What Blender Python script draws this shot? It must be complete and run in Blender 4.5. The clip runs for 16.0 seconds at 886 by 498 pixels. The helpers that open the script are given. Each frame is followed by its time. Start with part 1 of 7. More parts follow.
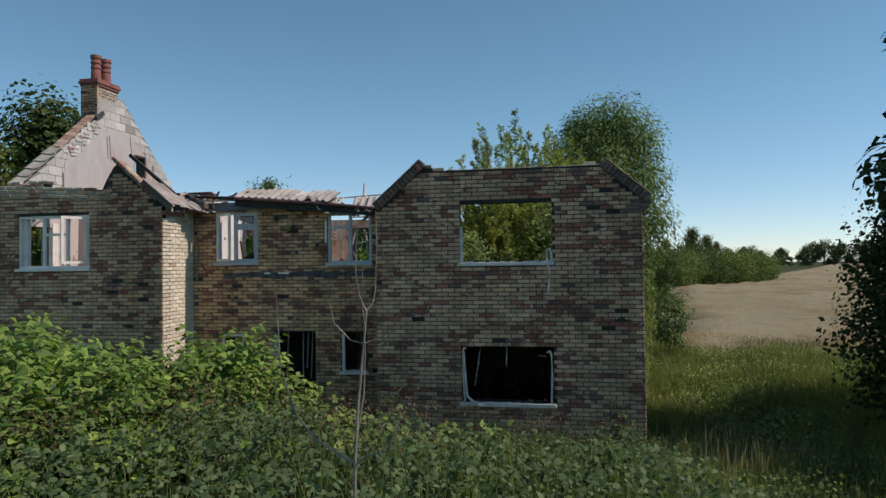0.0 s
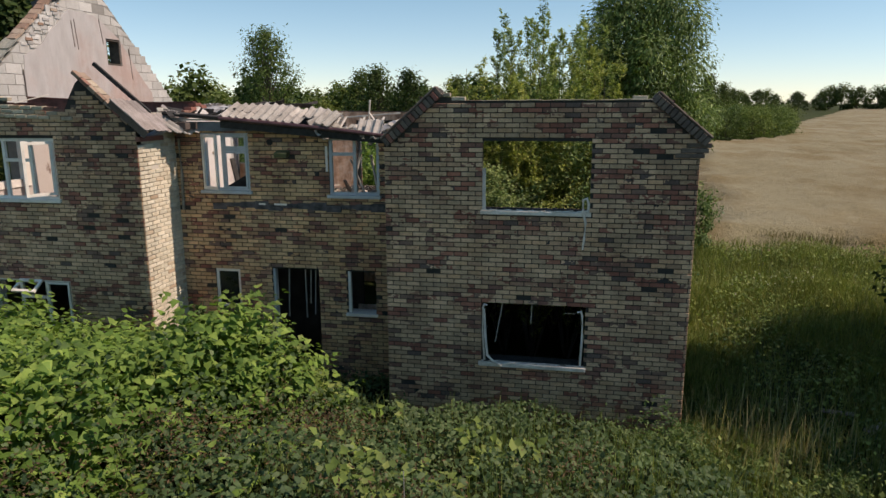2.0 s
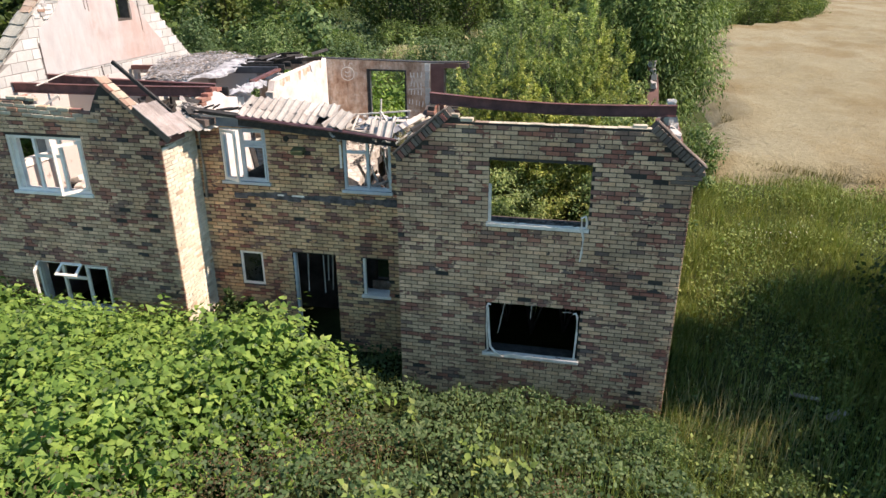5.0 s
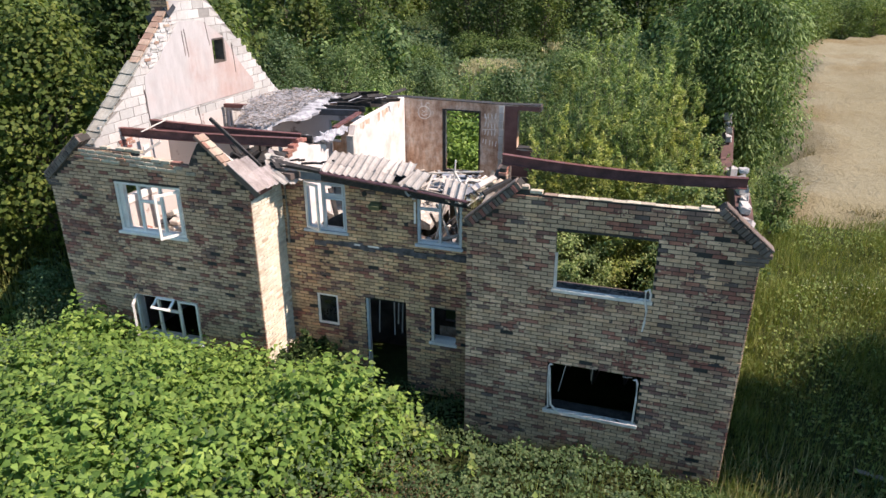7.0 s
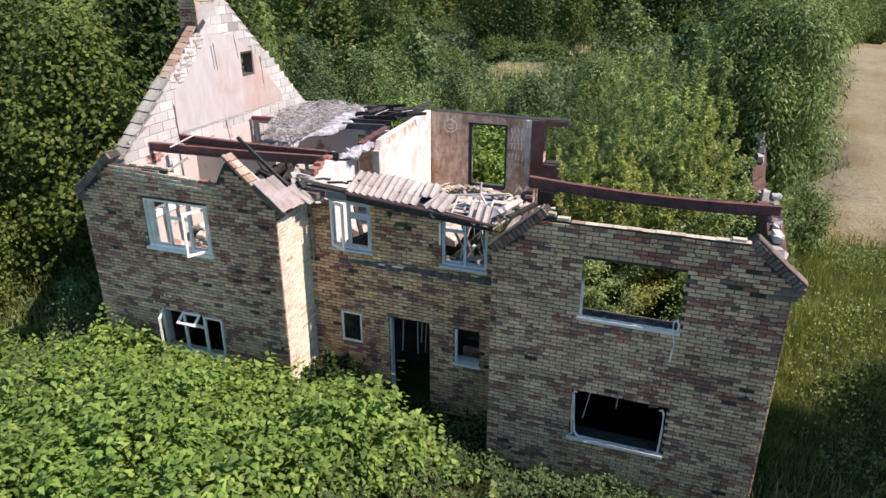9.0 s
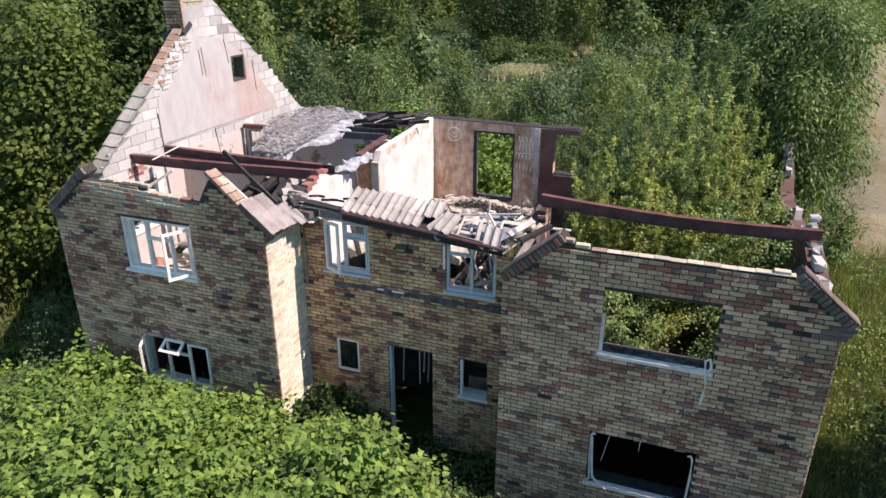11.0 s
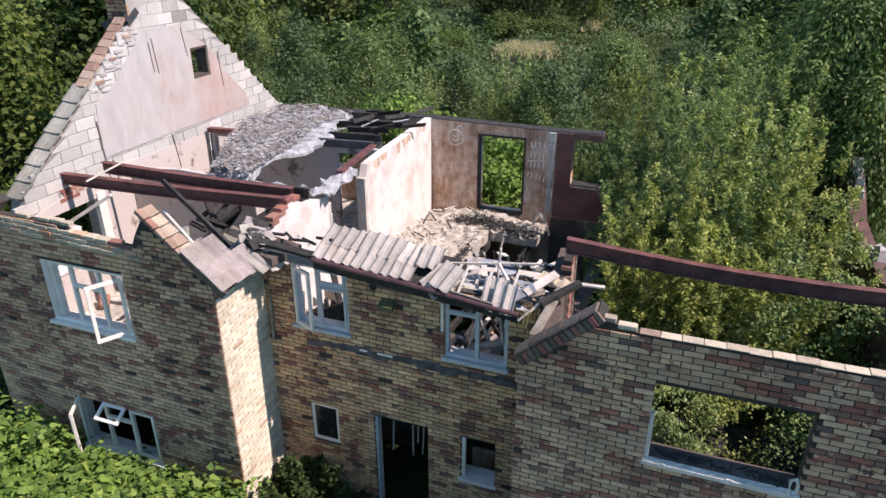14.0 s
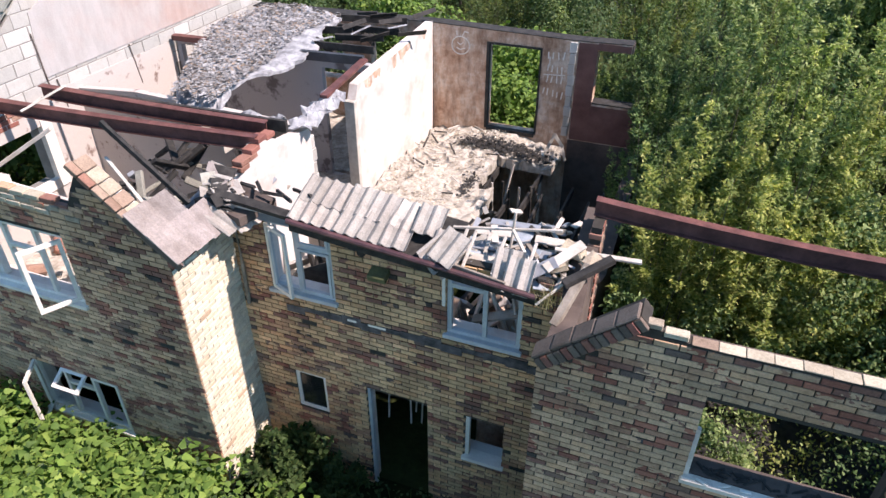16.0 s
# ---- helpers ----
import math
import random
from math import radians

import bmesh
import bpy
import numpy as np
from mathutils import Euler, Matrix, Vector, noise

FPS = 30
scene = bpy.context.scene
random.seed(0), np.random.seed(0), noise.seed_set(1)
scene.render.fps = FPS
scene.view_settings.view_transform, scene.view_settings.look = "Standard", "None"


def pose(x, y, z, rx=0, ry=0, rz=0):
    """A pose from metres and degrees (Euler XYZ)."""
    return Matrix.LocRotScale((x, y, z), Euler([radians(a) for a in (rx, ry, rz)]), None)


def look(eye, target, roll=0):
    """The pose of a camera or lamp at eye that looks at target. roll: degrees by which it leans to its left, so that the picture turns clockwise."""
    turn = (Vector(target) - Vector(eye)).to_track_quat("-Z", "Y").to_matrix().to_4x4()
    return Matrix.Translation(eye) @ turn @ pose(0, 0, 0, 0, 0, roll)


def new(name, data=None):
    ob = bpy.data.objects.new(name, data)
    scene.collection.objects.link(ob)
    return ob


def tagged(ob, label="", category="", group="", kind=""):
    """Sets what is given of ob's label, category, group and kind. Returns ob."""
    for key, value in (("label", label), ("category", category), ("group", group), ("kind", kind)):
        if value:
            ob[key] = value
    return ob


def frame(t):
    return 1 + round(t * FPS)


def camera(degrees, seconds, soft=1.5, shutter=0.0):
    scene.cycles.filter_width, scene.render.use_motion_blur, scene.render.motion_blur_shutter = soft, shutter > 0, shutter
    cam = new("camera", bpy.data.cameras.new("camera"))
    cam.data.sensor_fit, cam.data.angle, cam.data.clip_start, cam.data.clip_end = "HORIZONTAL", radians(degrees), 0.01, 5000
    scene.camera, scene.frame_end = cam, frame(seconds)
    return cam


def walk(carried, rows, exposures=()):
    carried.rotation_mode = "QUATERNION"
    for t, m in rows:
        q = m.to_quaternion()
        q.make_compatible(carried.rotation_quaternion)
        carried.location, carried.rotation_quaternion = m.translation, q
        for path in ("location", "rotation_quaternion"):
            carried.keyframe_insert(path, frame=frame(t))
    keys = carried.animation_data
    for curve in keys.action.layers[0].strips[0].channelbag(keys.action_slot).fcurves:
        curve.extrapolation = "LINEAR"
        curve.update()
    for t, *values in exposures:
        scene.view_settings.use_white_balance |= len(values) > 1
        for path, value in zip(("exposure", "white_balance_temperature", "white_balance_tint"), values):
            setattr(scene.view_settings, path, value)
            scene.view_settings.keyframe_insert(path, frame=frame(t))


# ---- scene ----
cam = camera(65.8, 16.0, 1.5)
METRES, EYE, TILT, LEAN, TURN = 13.0, 3.55, 0.0, 0.0, 10.5
ROWS = [
    (0.0, 0.0, 0.0, 0.0, 0.02, 1.39, 0.74),
    (0.5, -0.0053, 0.0876, 0.029, 0.06, 1.39, 0.71),
    (1.0, -0.0099, 0.1166, 0.0664, 0.06, 1.32, 0.65),
    (1.5, -0.0135, 0.1276, 0.0992, 0.17, -5.4, 0.4),
    (2.0, -0.0175, 0.133, 0.1289, 0.4, -11.95, 0.23),
    (2.5, -0.0199, 0.1324, 0.1592, 0.5, -18.35, 0.06),
    (3.0, -0.0181, 0.1295, 0.1907, 0.44, -22.54, -0.0),
    (3.5, -0.0166, 0.1255, 0.223, 0.38, -22.78, 0.02),
    (4.0, -0.0164, 0.1228, 0.2541, 0.49, -22.74, 0.06),
    (6.5, -0.0133, 0.1155, 0.3889, 5.07, -22.83, 0.07),
    (7.0, -0.0152, 0.114, 0.4079, 7.45, -22.83, 0.03),
    (7.5, -0.0153, 0.1145, 0.4276, 9.6, -22.85, 0.04),
    (8.0, -0.0155, 0.1147, 0.4373, 9.69, -22.81, 0.03),
    (8.5, -0.0161, 0.1193, 0.4375, 9.55, -22.84, -0.03),
    (9.0, -0.0194, 0.1333, 0.4371, 9.62, -22.91, 0.01),
    (11.5, -0.0452, 0.2605, 0.4347, 9.72, -22.96, -0.01),
    (12.0, -0.05, 0.2994, 0.4356, 9.72, -22.91, -0.01),
    (12.5, -0.056, 0.3387, 0.4366, 9.84, -22.98, 0.05),
    (13.0, -0.0622, 0.3758, 0.4386, 9.93, -23.01, 0.11),
    (13.5, -0.0682, 0.4098, 0.44, 9.8, -23.16, 0.04),
    (14.0, -0.0742, 0.4447, 0.4405, 9.81, -25.19, -0.02),
    (14.5, -0.0808, 0.4819, 0.4418, 10.0, -27.81, -0.03),
    (15.0, -0.0872, 0.5187, 0.4425, 10.12, -30.2, -0.02),
    (15.5, -0.0935, 0.5553, 0.4435, 10.07, -32.47, -0.14),
    (16.0, -0.0992, 0.5922, 0.4433, 10.15, -34.65, -0.14),
]
walk(cam, [(t, pose(0, 0, EYE, TILT, LEAN, TURN) @ pose(METRES * x, METRES * y, METRES * z, 90 + pitch, roll, yaw)) for t, x, y, z, yaw, pitch, roll in ROWS],
     [(0.0, -0.20, 7050, 20), (0.9, -0.23, 7050, 20), (1.5, -0.45, 7150, 19), (2.0, -0.02, 7800, 23), (2.5, 0.70, 7650, 23), (3.0, 1.34, 7850, 21), (3.5, 1.52, 7850, 21), (4.2, 1.18, 7750, 22),
      (6.4, 0.88, 7250, 25), (9.0, 0.78, 7080, 27), (12.5, 0.72, 6950, 28), (14.0, 0.61, 6880, 27), (15.5, 0.84, 6840, 26), (16.0, 0.86, 6840, 26)])

# ---- light ----

SUN_EL, SUN_AZ = 50.0, 1.2          # azimuth is counted from +x towards +y
world = bpy.data.worlds.new("sky")
scene.world = world
world.use_nodes = True
wt = world.node_tree
sky = wt.nodes.new("ShaderNodeTexSky")
sky.sky_type = 'NISHITA'
sky.sun_disc = False
sky.sun_elevation = radians(SUN_EL)
sky.sun_rotation = radians(90 - SUN_AZ)
sky.air_density = 0.75
sky.dust_density = 0.0
sky.ozone_density = 1.1
wt.nodes["Background"].inputs["Strength"].default_value = 0.15
tone = wt.nodes.new("ShaderNodeMix")
tone.data_type, tone.blend_type = "RGBA", "MULTIPLY"
tone.inputs[0].default_value = 1.0
aim = wt.nodes.new("ShaderNodeSeparateXYZ")
wt.links.new(wt.nodes.new("ShaderNodeTexCoord").outputs["Generated"], aim.inputs[0])
tint = wt.nodes.new("ShaderNodeValToRGB")
for e, (at, colour) in zip(tint.color_ramp.elements, ((0.0, (0.76, 0.86, 0.95, 1)), (0.22, (0.665, 1.0, 0.96, 1)))):
    e.position, e.color = at, colour
wt.links.new(aim.outputs["Z"], tint.inputs["Fac"])
wt.links.new(tint.outputs["Color"], tone.inputs[7])
wt.links.new(sky.outputs["Color"], tone.inputs[6])
wt.links.new(tone.outputs[2], wt.nodes["Background"].inputs["Color"])
sun = new("sun", bpy.data.lights.new("sun", "SUN"))
sun.data.energy = 4.4
sun.data.angle = radians(0.53)
sun.data.color = (1.0, 0.955, 0.89)
sd = Vector((math.cos(radians(SUN_EL)) * math.cos(radians(SUN_AZ)), math.cos(radians(SUN_EL)) * math.sin(radians(SUN_AZ)), math.sin(radians(SUN_EL))))
sun.matrix_world = look(sd * 60, (0, 0, 0))

# ---- materials ----
def nodes_of(name):
    m = bpy.data.materials.new(name)
    m.use_nodes = True
    nt = m.node_tree
    return m, nt, nt.nodes["Principled BSDF"]


def ramp(nt, fac, stops, interp="LINEAR"):
    r = nt.nodes.new("ShaderNodeValToRGB")
    r.color_ramp.interpolation = interp
    el = r.color_ramp.elements
    while len(el) < len(stops):
        el.new(0.5)
    for e, (p, c) in zip(el, stops):
        e.position, e.color = p, (*c, 1)
    nt.links.new(fac, r.inputs["Fac"])
    return r.outputs["Color"]


def grain(nt, scale, detail=4, rough=0.6, coord="Object", stretch=None, dist=0.0):
    tc = nt.nodes.new("ShaderNodeTexCoord")
    n = nt.nodes.new("ShaderNodeTexNoise")
    n.inputs["Scale"].default_value, n.inputs["Detail"].default_value, n.inputs["Roughness"].default_value = scale, detail, rough
    n.inputs["Distortion"].default_value = dist
    src = tc.outputs[coord]
    if coord == "World":
        src = nt.nodes.new("ShaderNodeNewGeometry").outputs["Position"]
    if stretch:
        mp = nt.nodes.new("ShaderNodeMapping")
        mp.inputs["Scale"].default_value = stretch
        nt.links.new(src, mp.inputs["Vector"])
        src = mp.outputs["Vector"]
    nt.links.new(src, n.inputs["Vector"])
    return n.outputs["Fac"]


def world_noise(nt, scale, detail=4, rough=0.6, stretch=None):
    g = nt.nodes.new("ShaderNodeNewGeometry").outputs["Position"]
    n = nt.nodes.new("ShaderNodeTexNoise")
    n.inputs["Scale"].default_value, n.inputs["Detail"].default_value, n.inputs["Roughness"].default_value = scale, detail, rough
    if stretch:
        mp = nt.nodes.new("ShaderNodeMapping")
        mp.inputs["Scale"].default_value = stretch
        nt.links.new(g, mp.inputs["Vector"])
        g = mp.outputs["Vector"]
    nt.links.new(g, n.inputs["Vector"])
    return n.outputs["Fac"]


def mixc(nt, fac, a, b, blend="MIX"):
    m = nt.nodes.new("ShaderNodeMix")
    m.data_type, m.blend_type = "RGBA", blend
    for sock, v in ((m.inputs[0], fac), (m.inputs[6], a), (m.inputs[7], b)):
        if isinstance(v, (int, float)):
            sock.default_value = v
        elif isinstance(v, tuple):
            sock.default_value = (*v, 1)
        else:
            nt.links.new(v, sock)
    return m.outputs[2]


def maths(nt, op, a, b=0.0, clamp=False):
    m = nt.nodes.new("ShaderNodeMath")
    m.operation, m.use_clamp = op, clamp
    for sock, v in zip(m.inputs, (a, b)):
        if isinstance(v, (int, float)):
            sock.default_value = v
        else:
            nt.links.new(v, sock)
    return m.outputs[0]


def bump(nt, bsdf, height, strength=0.4, dist=0.01):
    b = nt.nodes.new("ShaderNodeBump")
    b.inputs["Strength"].default_value, b.inputs["Distance"].default_value = strength, dist
    nt.links.new(height, b.inputs["Height"])
    nt.links.new(b.outputs["Normal"], bsdf.inputs["Normal"])


def piece_random(nt):
    """One random number a piece, for single objects and for islands of a joined mesh alike."""
    o = nt.nodes.new("ShaderNodeObjectInfo").outputs["Random"]
    i = nt.nodes.new("ShaderNodeNewGeometry").outputs["Random Per Island"]
    return maths(nt, "FRACT", maths(nt, "ADD", maths(nt, "MULTIPLY", o, 7.31), i))


def simple(name, c1, c2, scale=3.0, rough=0.8, metal=0.0, bump_s=0.3, fine=60.0, stretch=None, spread=(0.35, 0.65)):
    """Two tones by a broad noise, with a fine grain and relief."""
    m, nt, b = nodes_of(name)
    n1 = grain(nt, scale, 5, 0.65, stretch=stretch)
    n2 = grain(nt, fine, 3, 0.6, stretch=stretch)
    c = ramp(nt, n1, [(spread[0], c1), (spread[1], c2)])
    c = mixc(nt, 0.35, c, ramp(nt, n2, [(0.3, (0.55, 0.55, 0.55)), (0.7, (1.0, 1.0, 1.0))]), "MULTIPLY")
    nt.links.new(c, b.inputs["Base Color"])
    b.inputs["Roughness"].default_value = rough
    b.inputs["Metallic"].default_value = metal
    bump(nt, b, n2, bump_s, 0.008)
    return m


def brick_material(name, stops, dirt=0.5, grit=0.6, odd=None, share=0.2):
    """Pieces in the tones of stops; those of the tones odd lie in runs and patches, about `share` of all."""
    m, nt, b = nodes_of(name)
    r = piece_random(nt)
    c = ramp(nt, r, stops, "CONSTANT")
    r2 = maths(nt, "FRACT", maths(nt, "MULTIPLY", r, 37.7))
    if odd:
        run = world_noise(nt, 1.5, 4, 0.7, (1, 1, 1.7))
        likely = ramp(nt, run, [(0.38, (share * 0.15,) * 3), (0.52, (share,) * 3), (0.66, (share * 4.2,) * 3)])
        pick = maths(nt, "LESS_THAN", maths(nt, "FRACT", maths(nt, "MULTIPLY", r, 91.3)), likely)
        c = mixc(nt, pick, c, ramp(nt, r2, odd, "CONSTANT"))
    c = mixc(nt, 1.0, c, ramp(nt, r2, [(0.0, (0.84, 0.85, 0.84)), (1.0, (1.1, 1.09, 1.08))]), "MULTIPLY")
    g = world_noise(nt, 55, 4, 0.7)
    c = mixc(nt, grit, c, ramp(nt, g, [(0.3, (0.5, 0.5, 0.5)), (0.62, (1.1, 1.1, 1.1))]), "MULTIPLY")
    s1 = world_noise(nt, 7.0, 4, 0.7)
    c = mixc(nt, grit * 0.65, c, ramp(nt, s1, [(0.35, (0.55, 0.53, 0.50)), (0.55, (1.05, 1.05, 1.05))]), "MULTIPLY")
    w = world_noise(nt, 0.9, 5, 0.65, (1, 1, 0.6))
    c = mixc(nt, dirt, c, ramp(nt, w, [(0.35, (0.55, 0.49, 0.43)), (0.58, (1.08, 1.06, 1.02))]), "MULTIPLY")
    nt.links.new(c, b.inputs["Base Color"])
    b.inputs["Roughness"].default_value = 0.9
    bump(nt, b, g, 0.7, 0.009)
    return m


ODD = [(0.0, (0.40, 0.15, 0.105)), (0.22, (0.31, 0.145, 0.11)), (0.45, (0.46, 0.25, 0.165)), (0.66, (0.25, 0.15, 0.115)), (0.80, (0.43, 0.17, 0.115)), (0.91, (0.15, 0.105, 0.09)), (0.975, (0.055, 0.046, 0.043))]
M_BRICK = brick_material("stock_brick", [(0.0, (0.703, 0.453, 0.290)), (0.2, (0.620, 0.408, 0.265)), (0.4, (0.762, 0.496, 0.319)), (0.58, (0.567, 0.370, 0.241)), (0.74, (0.703, 0.426, 0.258)), (0.9, (0.545, 0.327, 0.209))], 0.6, 0.6, ODD, 0.31)
M_BRICKMID = brick_material("stock_brick_stained", [(0.0, (0.762, 0.491, 0.273)), (0.2, (0.676, 0.448, 0.261)), (0.42, (0.813, 0.521, 0.293)), (0.58, (0.603, 0.392, 0.232)), (0.72, (0.739, 0.417, 0.223)), (0.88, (0.541, 0.301, 0.179))], 0.75, 0.6, ODD, 0.24)
# stock brick lightened to cream: strong sun on the recess wall, put into colour
M_BRICKSIDE = brick_material("stock_brick_sunlit", [(0.0, (0.74, 0.66, 0.52)), (0.3, (0.70, 0.62, 0.48)), (0.6, (0.78, 0.71, 0.57)), (0.9, (0.66, 0.54, 0.40)), (0.97, (0.55, 0.41, 0.29))], 0.2, 0.5)
# pale brick for rubble and sunny tops and faces; the sunlight is in its colour
M_BRICKPALE = brick_material("pale_sunlit_brick", [(0.0, (0.55, 0.48, 0.37)), (0.4, (0.50, 0.43, 0.33)), (0.75, (0.46, 0.38, 0.29)), (0.93, (0.38, 0.27, 0.20))], 0.4)
M_REDBRICK = brick_material("red_brick", [(0.0, (0.34, 0.14, 0.105)), (0.35, (0.38, 0.19, 0.14)), (0.6, (0.31, 0.12, 0.095)), (0.85, (0.40, 0.25, 0.19))], 0.4)
M_COPING = brick_material("coping_brick", [(0.0, (0.185, 0.14, 0.115)), (0.4, (0.225, 0.172, 0.145)), (0.75, (0.145, 0.108, 0.092))], 0.6)
M_BLOCK = brick_material("pale_block", [(0.0, (0.500, 0.484, 0.459)), (0.5, (0.558, 0.537, 0.508)), (0.8, (0.459, 0.439, 0.410))], 0.35, 0.28)
M_VERGE = brick_material("weathered_verge_brick", [(0.0, (0.40, 0.29, 0.22)), (0.4, (0.36, 0.23, 0.17)), (0.75, (0.43, 0.34, 0.27))], 0.5)
M_TILE = brick_material("roof_tile", [(0.0, (0.43, 0.40, 0.37)), (0.4, (0.50, 0.465, 0.43)), (0.75, (0.37, 0.345, 0.32))], 0.55, 0.5)
M_MOSSBLOCK = brick_material("mossy_concrete", [(0.0, (0.17, 0.165, 0.085)), (0.4, (0.24, 0.22, 0.13)), (0.75, (0.13, 0.135, 0.06))], 0.7)
M_TILEMOSS = brick_material("mossy_roof_tile", [(0.0, (0.33, 0.325, 0.285)), (0.4, (0.39, 0.38, 0.335)), (0.75, (0.28, 0.275, 0.24))], 0.7)
M_MORTAR = simple("mortar", (0.028, 0.024, 0.02), (0.06, 0.052, 0.042), 2.0, 0.95)
M_BLOCKJOINT = simple("block_joint", (0.20, 0.185, 0.165), (0.32, 0.30, 0.27), 2.0, 0.95)
# white trim with warmth added to the colour to offset blue skylight in shade
M_WARMWHITE = simple("warmed_white_trim", (0.62, 0.545, 0.465), (0.88, 0.79, 0.69), 6.0, 0.5, bump_s=0.05)
M_WHITE = simple("white_frame", (0.76, 0.70, 0.62), (0.91, 0.86, 0.78), 4.0, 0.45, bump_s=0.05)
M_BLUE = simple("blue_grey_frame", (0.44, 0.48, 0.50), (0.58, 0.605, 0.61), 4.0, 0.5, bump_s=0.05)
M_STEEL = simple("red_oxide_steel", (0.095, 0.034, 0.029), (0.21, 0.08, 0.066), 4.5, 0.62, 0.1, bump_s=0.5)
M_PLASTER = simple("pale_plaster", (0.55, 0.44, 0.38), (0.74, 0.69, 0.64), 1.6, 0.9, spread=(0.3, 0.52))
def stained_render(name):
    """Grey render with a pink-brown stain spreading towards its far, lower end."""
    m, nt, b = nodes_of(name)
    n1 = grain(nt, 0.9, 6, 0.65)
    n2 = grain(nt, 45, 3, 0.6)
    n3 = grain(nt, 4.0, 5, 0.7, stretch=(1, 1, 0.3))
    xyz = nt.nodes.new("ShaderNodeSeparateXYZ")
    nt.links.new(nt.nodes.new("ShaderNodeTexCoord").outputs["Object"], xyz.inputs[0])
    f = maths(nt, "ADD", n1, maths(nt, "SUBTRACT", maths(nt, "MULTIPLY", xyz.outputs["X"], 0.07), maths(nt, "MULTIPLY", xyz.outputs["Z"], 0.03)))
    c = ramp(nt, f, [(0.54, (0.47, 0.44, 0.42)), (0.70, (0.47, 0.405, 0.375)), (0.88, (0.45, 0.33, 0.285))])
    c = mixc(nt, 0.45, c, ramp(nt, n3, [(0.35, (0.72, 0.70, 0.68)), (0.6, (1.05, 1.05, 1.05))]), "MULTIPLY")
    c = mixc(nt, 0.3, c, ramp(nt, n2, [(0.3, (0.6, 0.6, 0.6)), (0.7, (1.05, 1.05, 1.05))]), "MULTIPLY")
    nt.links.new(c, b.inputs["Base Color"])
    b.inputs["Roughness"].default_value = 0.92
    bump(nt, b, n2, 0.3, 0.006)
    return m


M_PINK = stained_render("pink_render")
M_GREYRENDER = simple("grey_render", (0.34, 0.315, 0.29), (0.46, 0.435, 0.41), 1.5, 0.92)
def scorched(name):
    """Burnt plaster: brown, with pale peeled patches, drip streaks and a sooty bloom."""
    m, nt, b = nodes_of(name)
    n1 = grain(nt, 1.7, 7, 0.75)
    n2 = grain(nt, 7.0, 5, 0.7, stretch=(1, 1, 0.25))
    n3 = grain(nt, 40, 3, 0.6)
    c = ramp(nt, n1, [(0.30, (0.20, 0.11, 0.075)), (0.42, (0.46, 0.28, 0.185)), (0.52, (0.60, 0.43, 0.32)), (0.62, (0.72, 0.62, 0.53))])
    c = mixc(nt, 0.5, c, ramp(nt, n2, [(0.38, (0.36, 0.27, 0.23)), (0.50, (0.95, 0.92, 0.90)), (0.66, (1.3, 1.28, 1.25))]), "MULTIPLY")
    c = mixc(nt, 0.4, c, ramp(nt, n3, [(0.3, (0.6, 0.6, 0.6)), (0.7, (1.05, 1.05, 1.05))]), "MULTIPLY")
    nt.links.new(c, b.inputs["Base Color"])
    b.inputs["Roughness"].default_value = 0.92
    bump(nt, b, n1, 0.5, 0.02)
    return m


M_BROWN = scorched("scorched_plaster")
M_FLAKE = simple("flaking_plaster", (0.22, 0.15, 0.125), (0.56, 0.50, 0.46), 3.0, 0.9, spread=(0.33, 0.42))
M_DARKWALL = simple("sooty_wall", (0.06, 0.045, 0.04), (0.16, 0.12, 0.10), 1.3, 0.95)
M_CHAR = simple("charred_timber", (0.012, 0.011, 0.010), (0.05, 0.045, 0.04), 8, 0.85, stretch=(1, 1, 1))
M_WOOD = simple("grey_timber", (0.20, 0.165, 0.13), (0.40, 0.35, 0.29), 4, 0.85)
M_PALEWOOD = simple("pale_timber", (0.45, 0.40, 0.34), (0.66, 0.61, 0.54), 4, 0.8)
M_DEBRIS = simple("ash_and_straw", (0.27, 0.235, 0.19), (0.60, 0.55, 0.48), 6.5, 0.95, bump_s=0.7, fine=60)
M_ASH = simple("grey_ash", (0.19, 0.19, 0.20), (0.48, 0.48, 0.49), 5, 0.9, bump_s=0.9, fine=22)
M_DARK = simple("dark_band", (0.02, 0.022, 0.026), (0.06, 0.062, 0.07), 3, 0.6)
M_POT = simple("terracotta", (0.21, 0.07, 0.055), (0.30, 0.11, 0.085), 5, 0.75)
M_SHEET = brick_material("pinkish_tile", [(0.0, (0.36, 0.315, 0.30)), (0.4, (0.41, 0.36, 0.345)), (0.75, (0.32, 0.28, 0.27))], 0.7)
M_LEAD = simple("lead_flashing", (0.25, 0.26, 0.28), (0.42, 0.43, 0.45), 4, 0.5, 0.3)
M_BARK = simple("bark", (0.07, 0.055, 0.04), (0.16, 0.13, 0.10), 8, 0.95, bump_s=0.8)


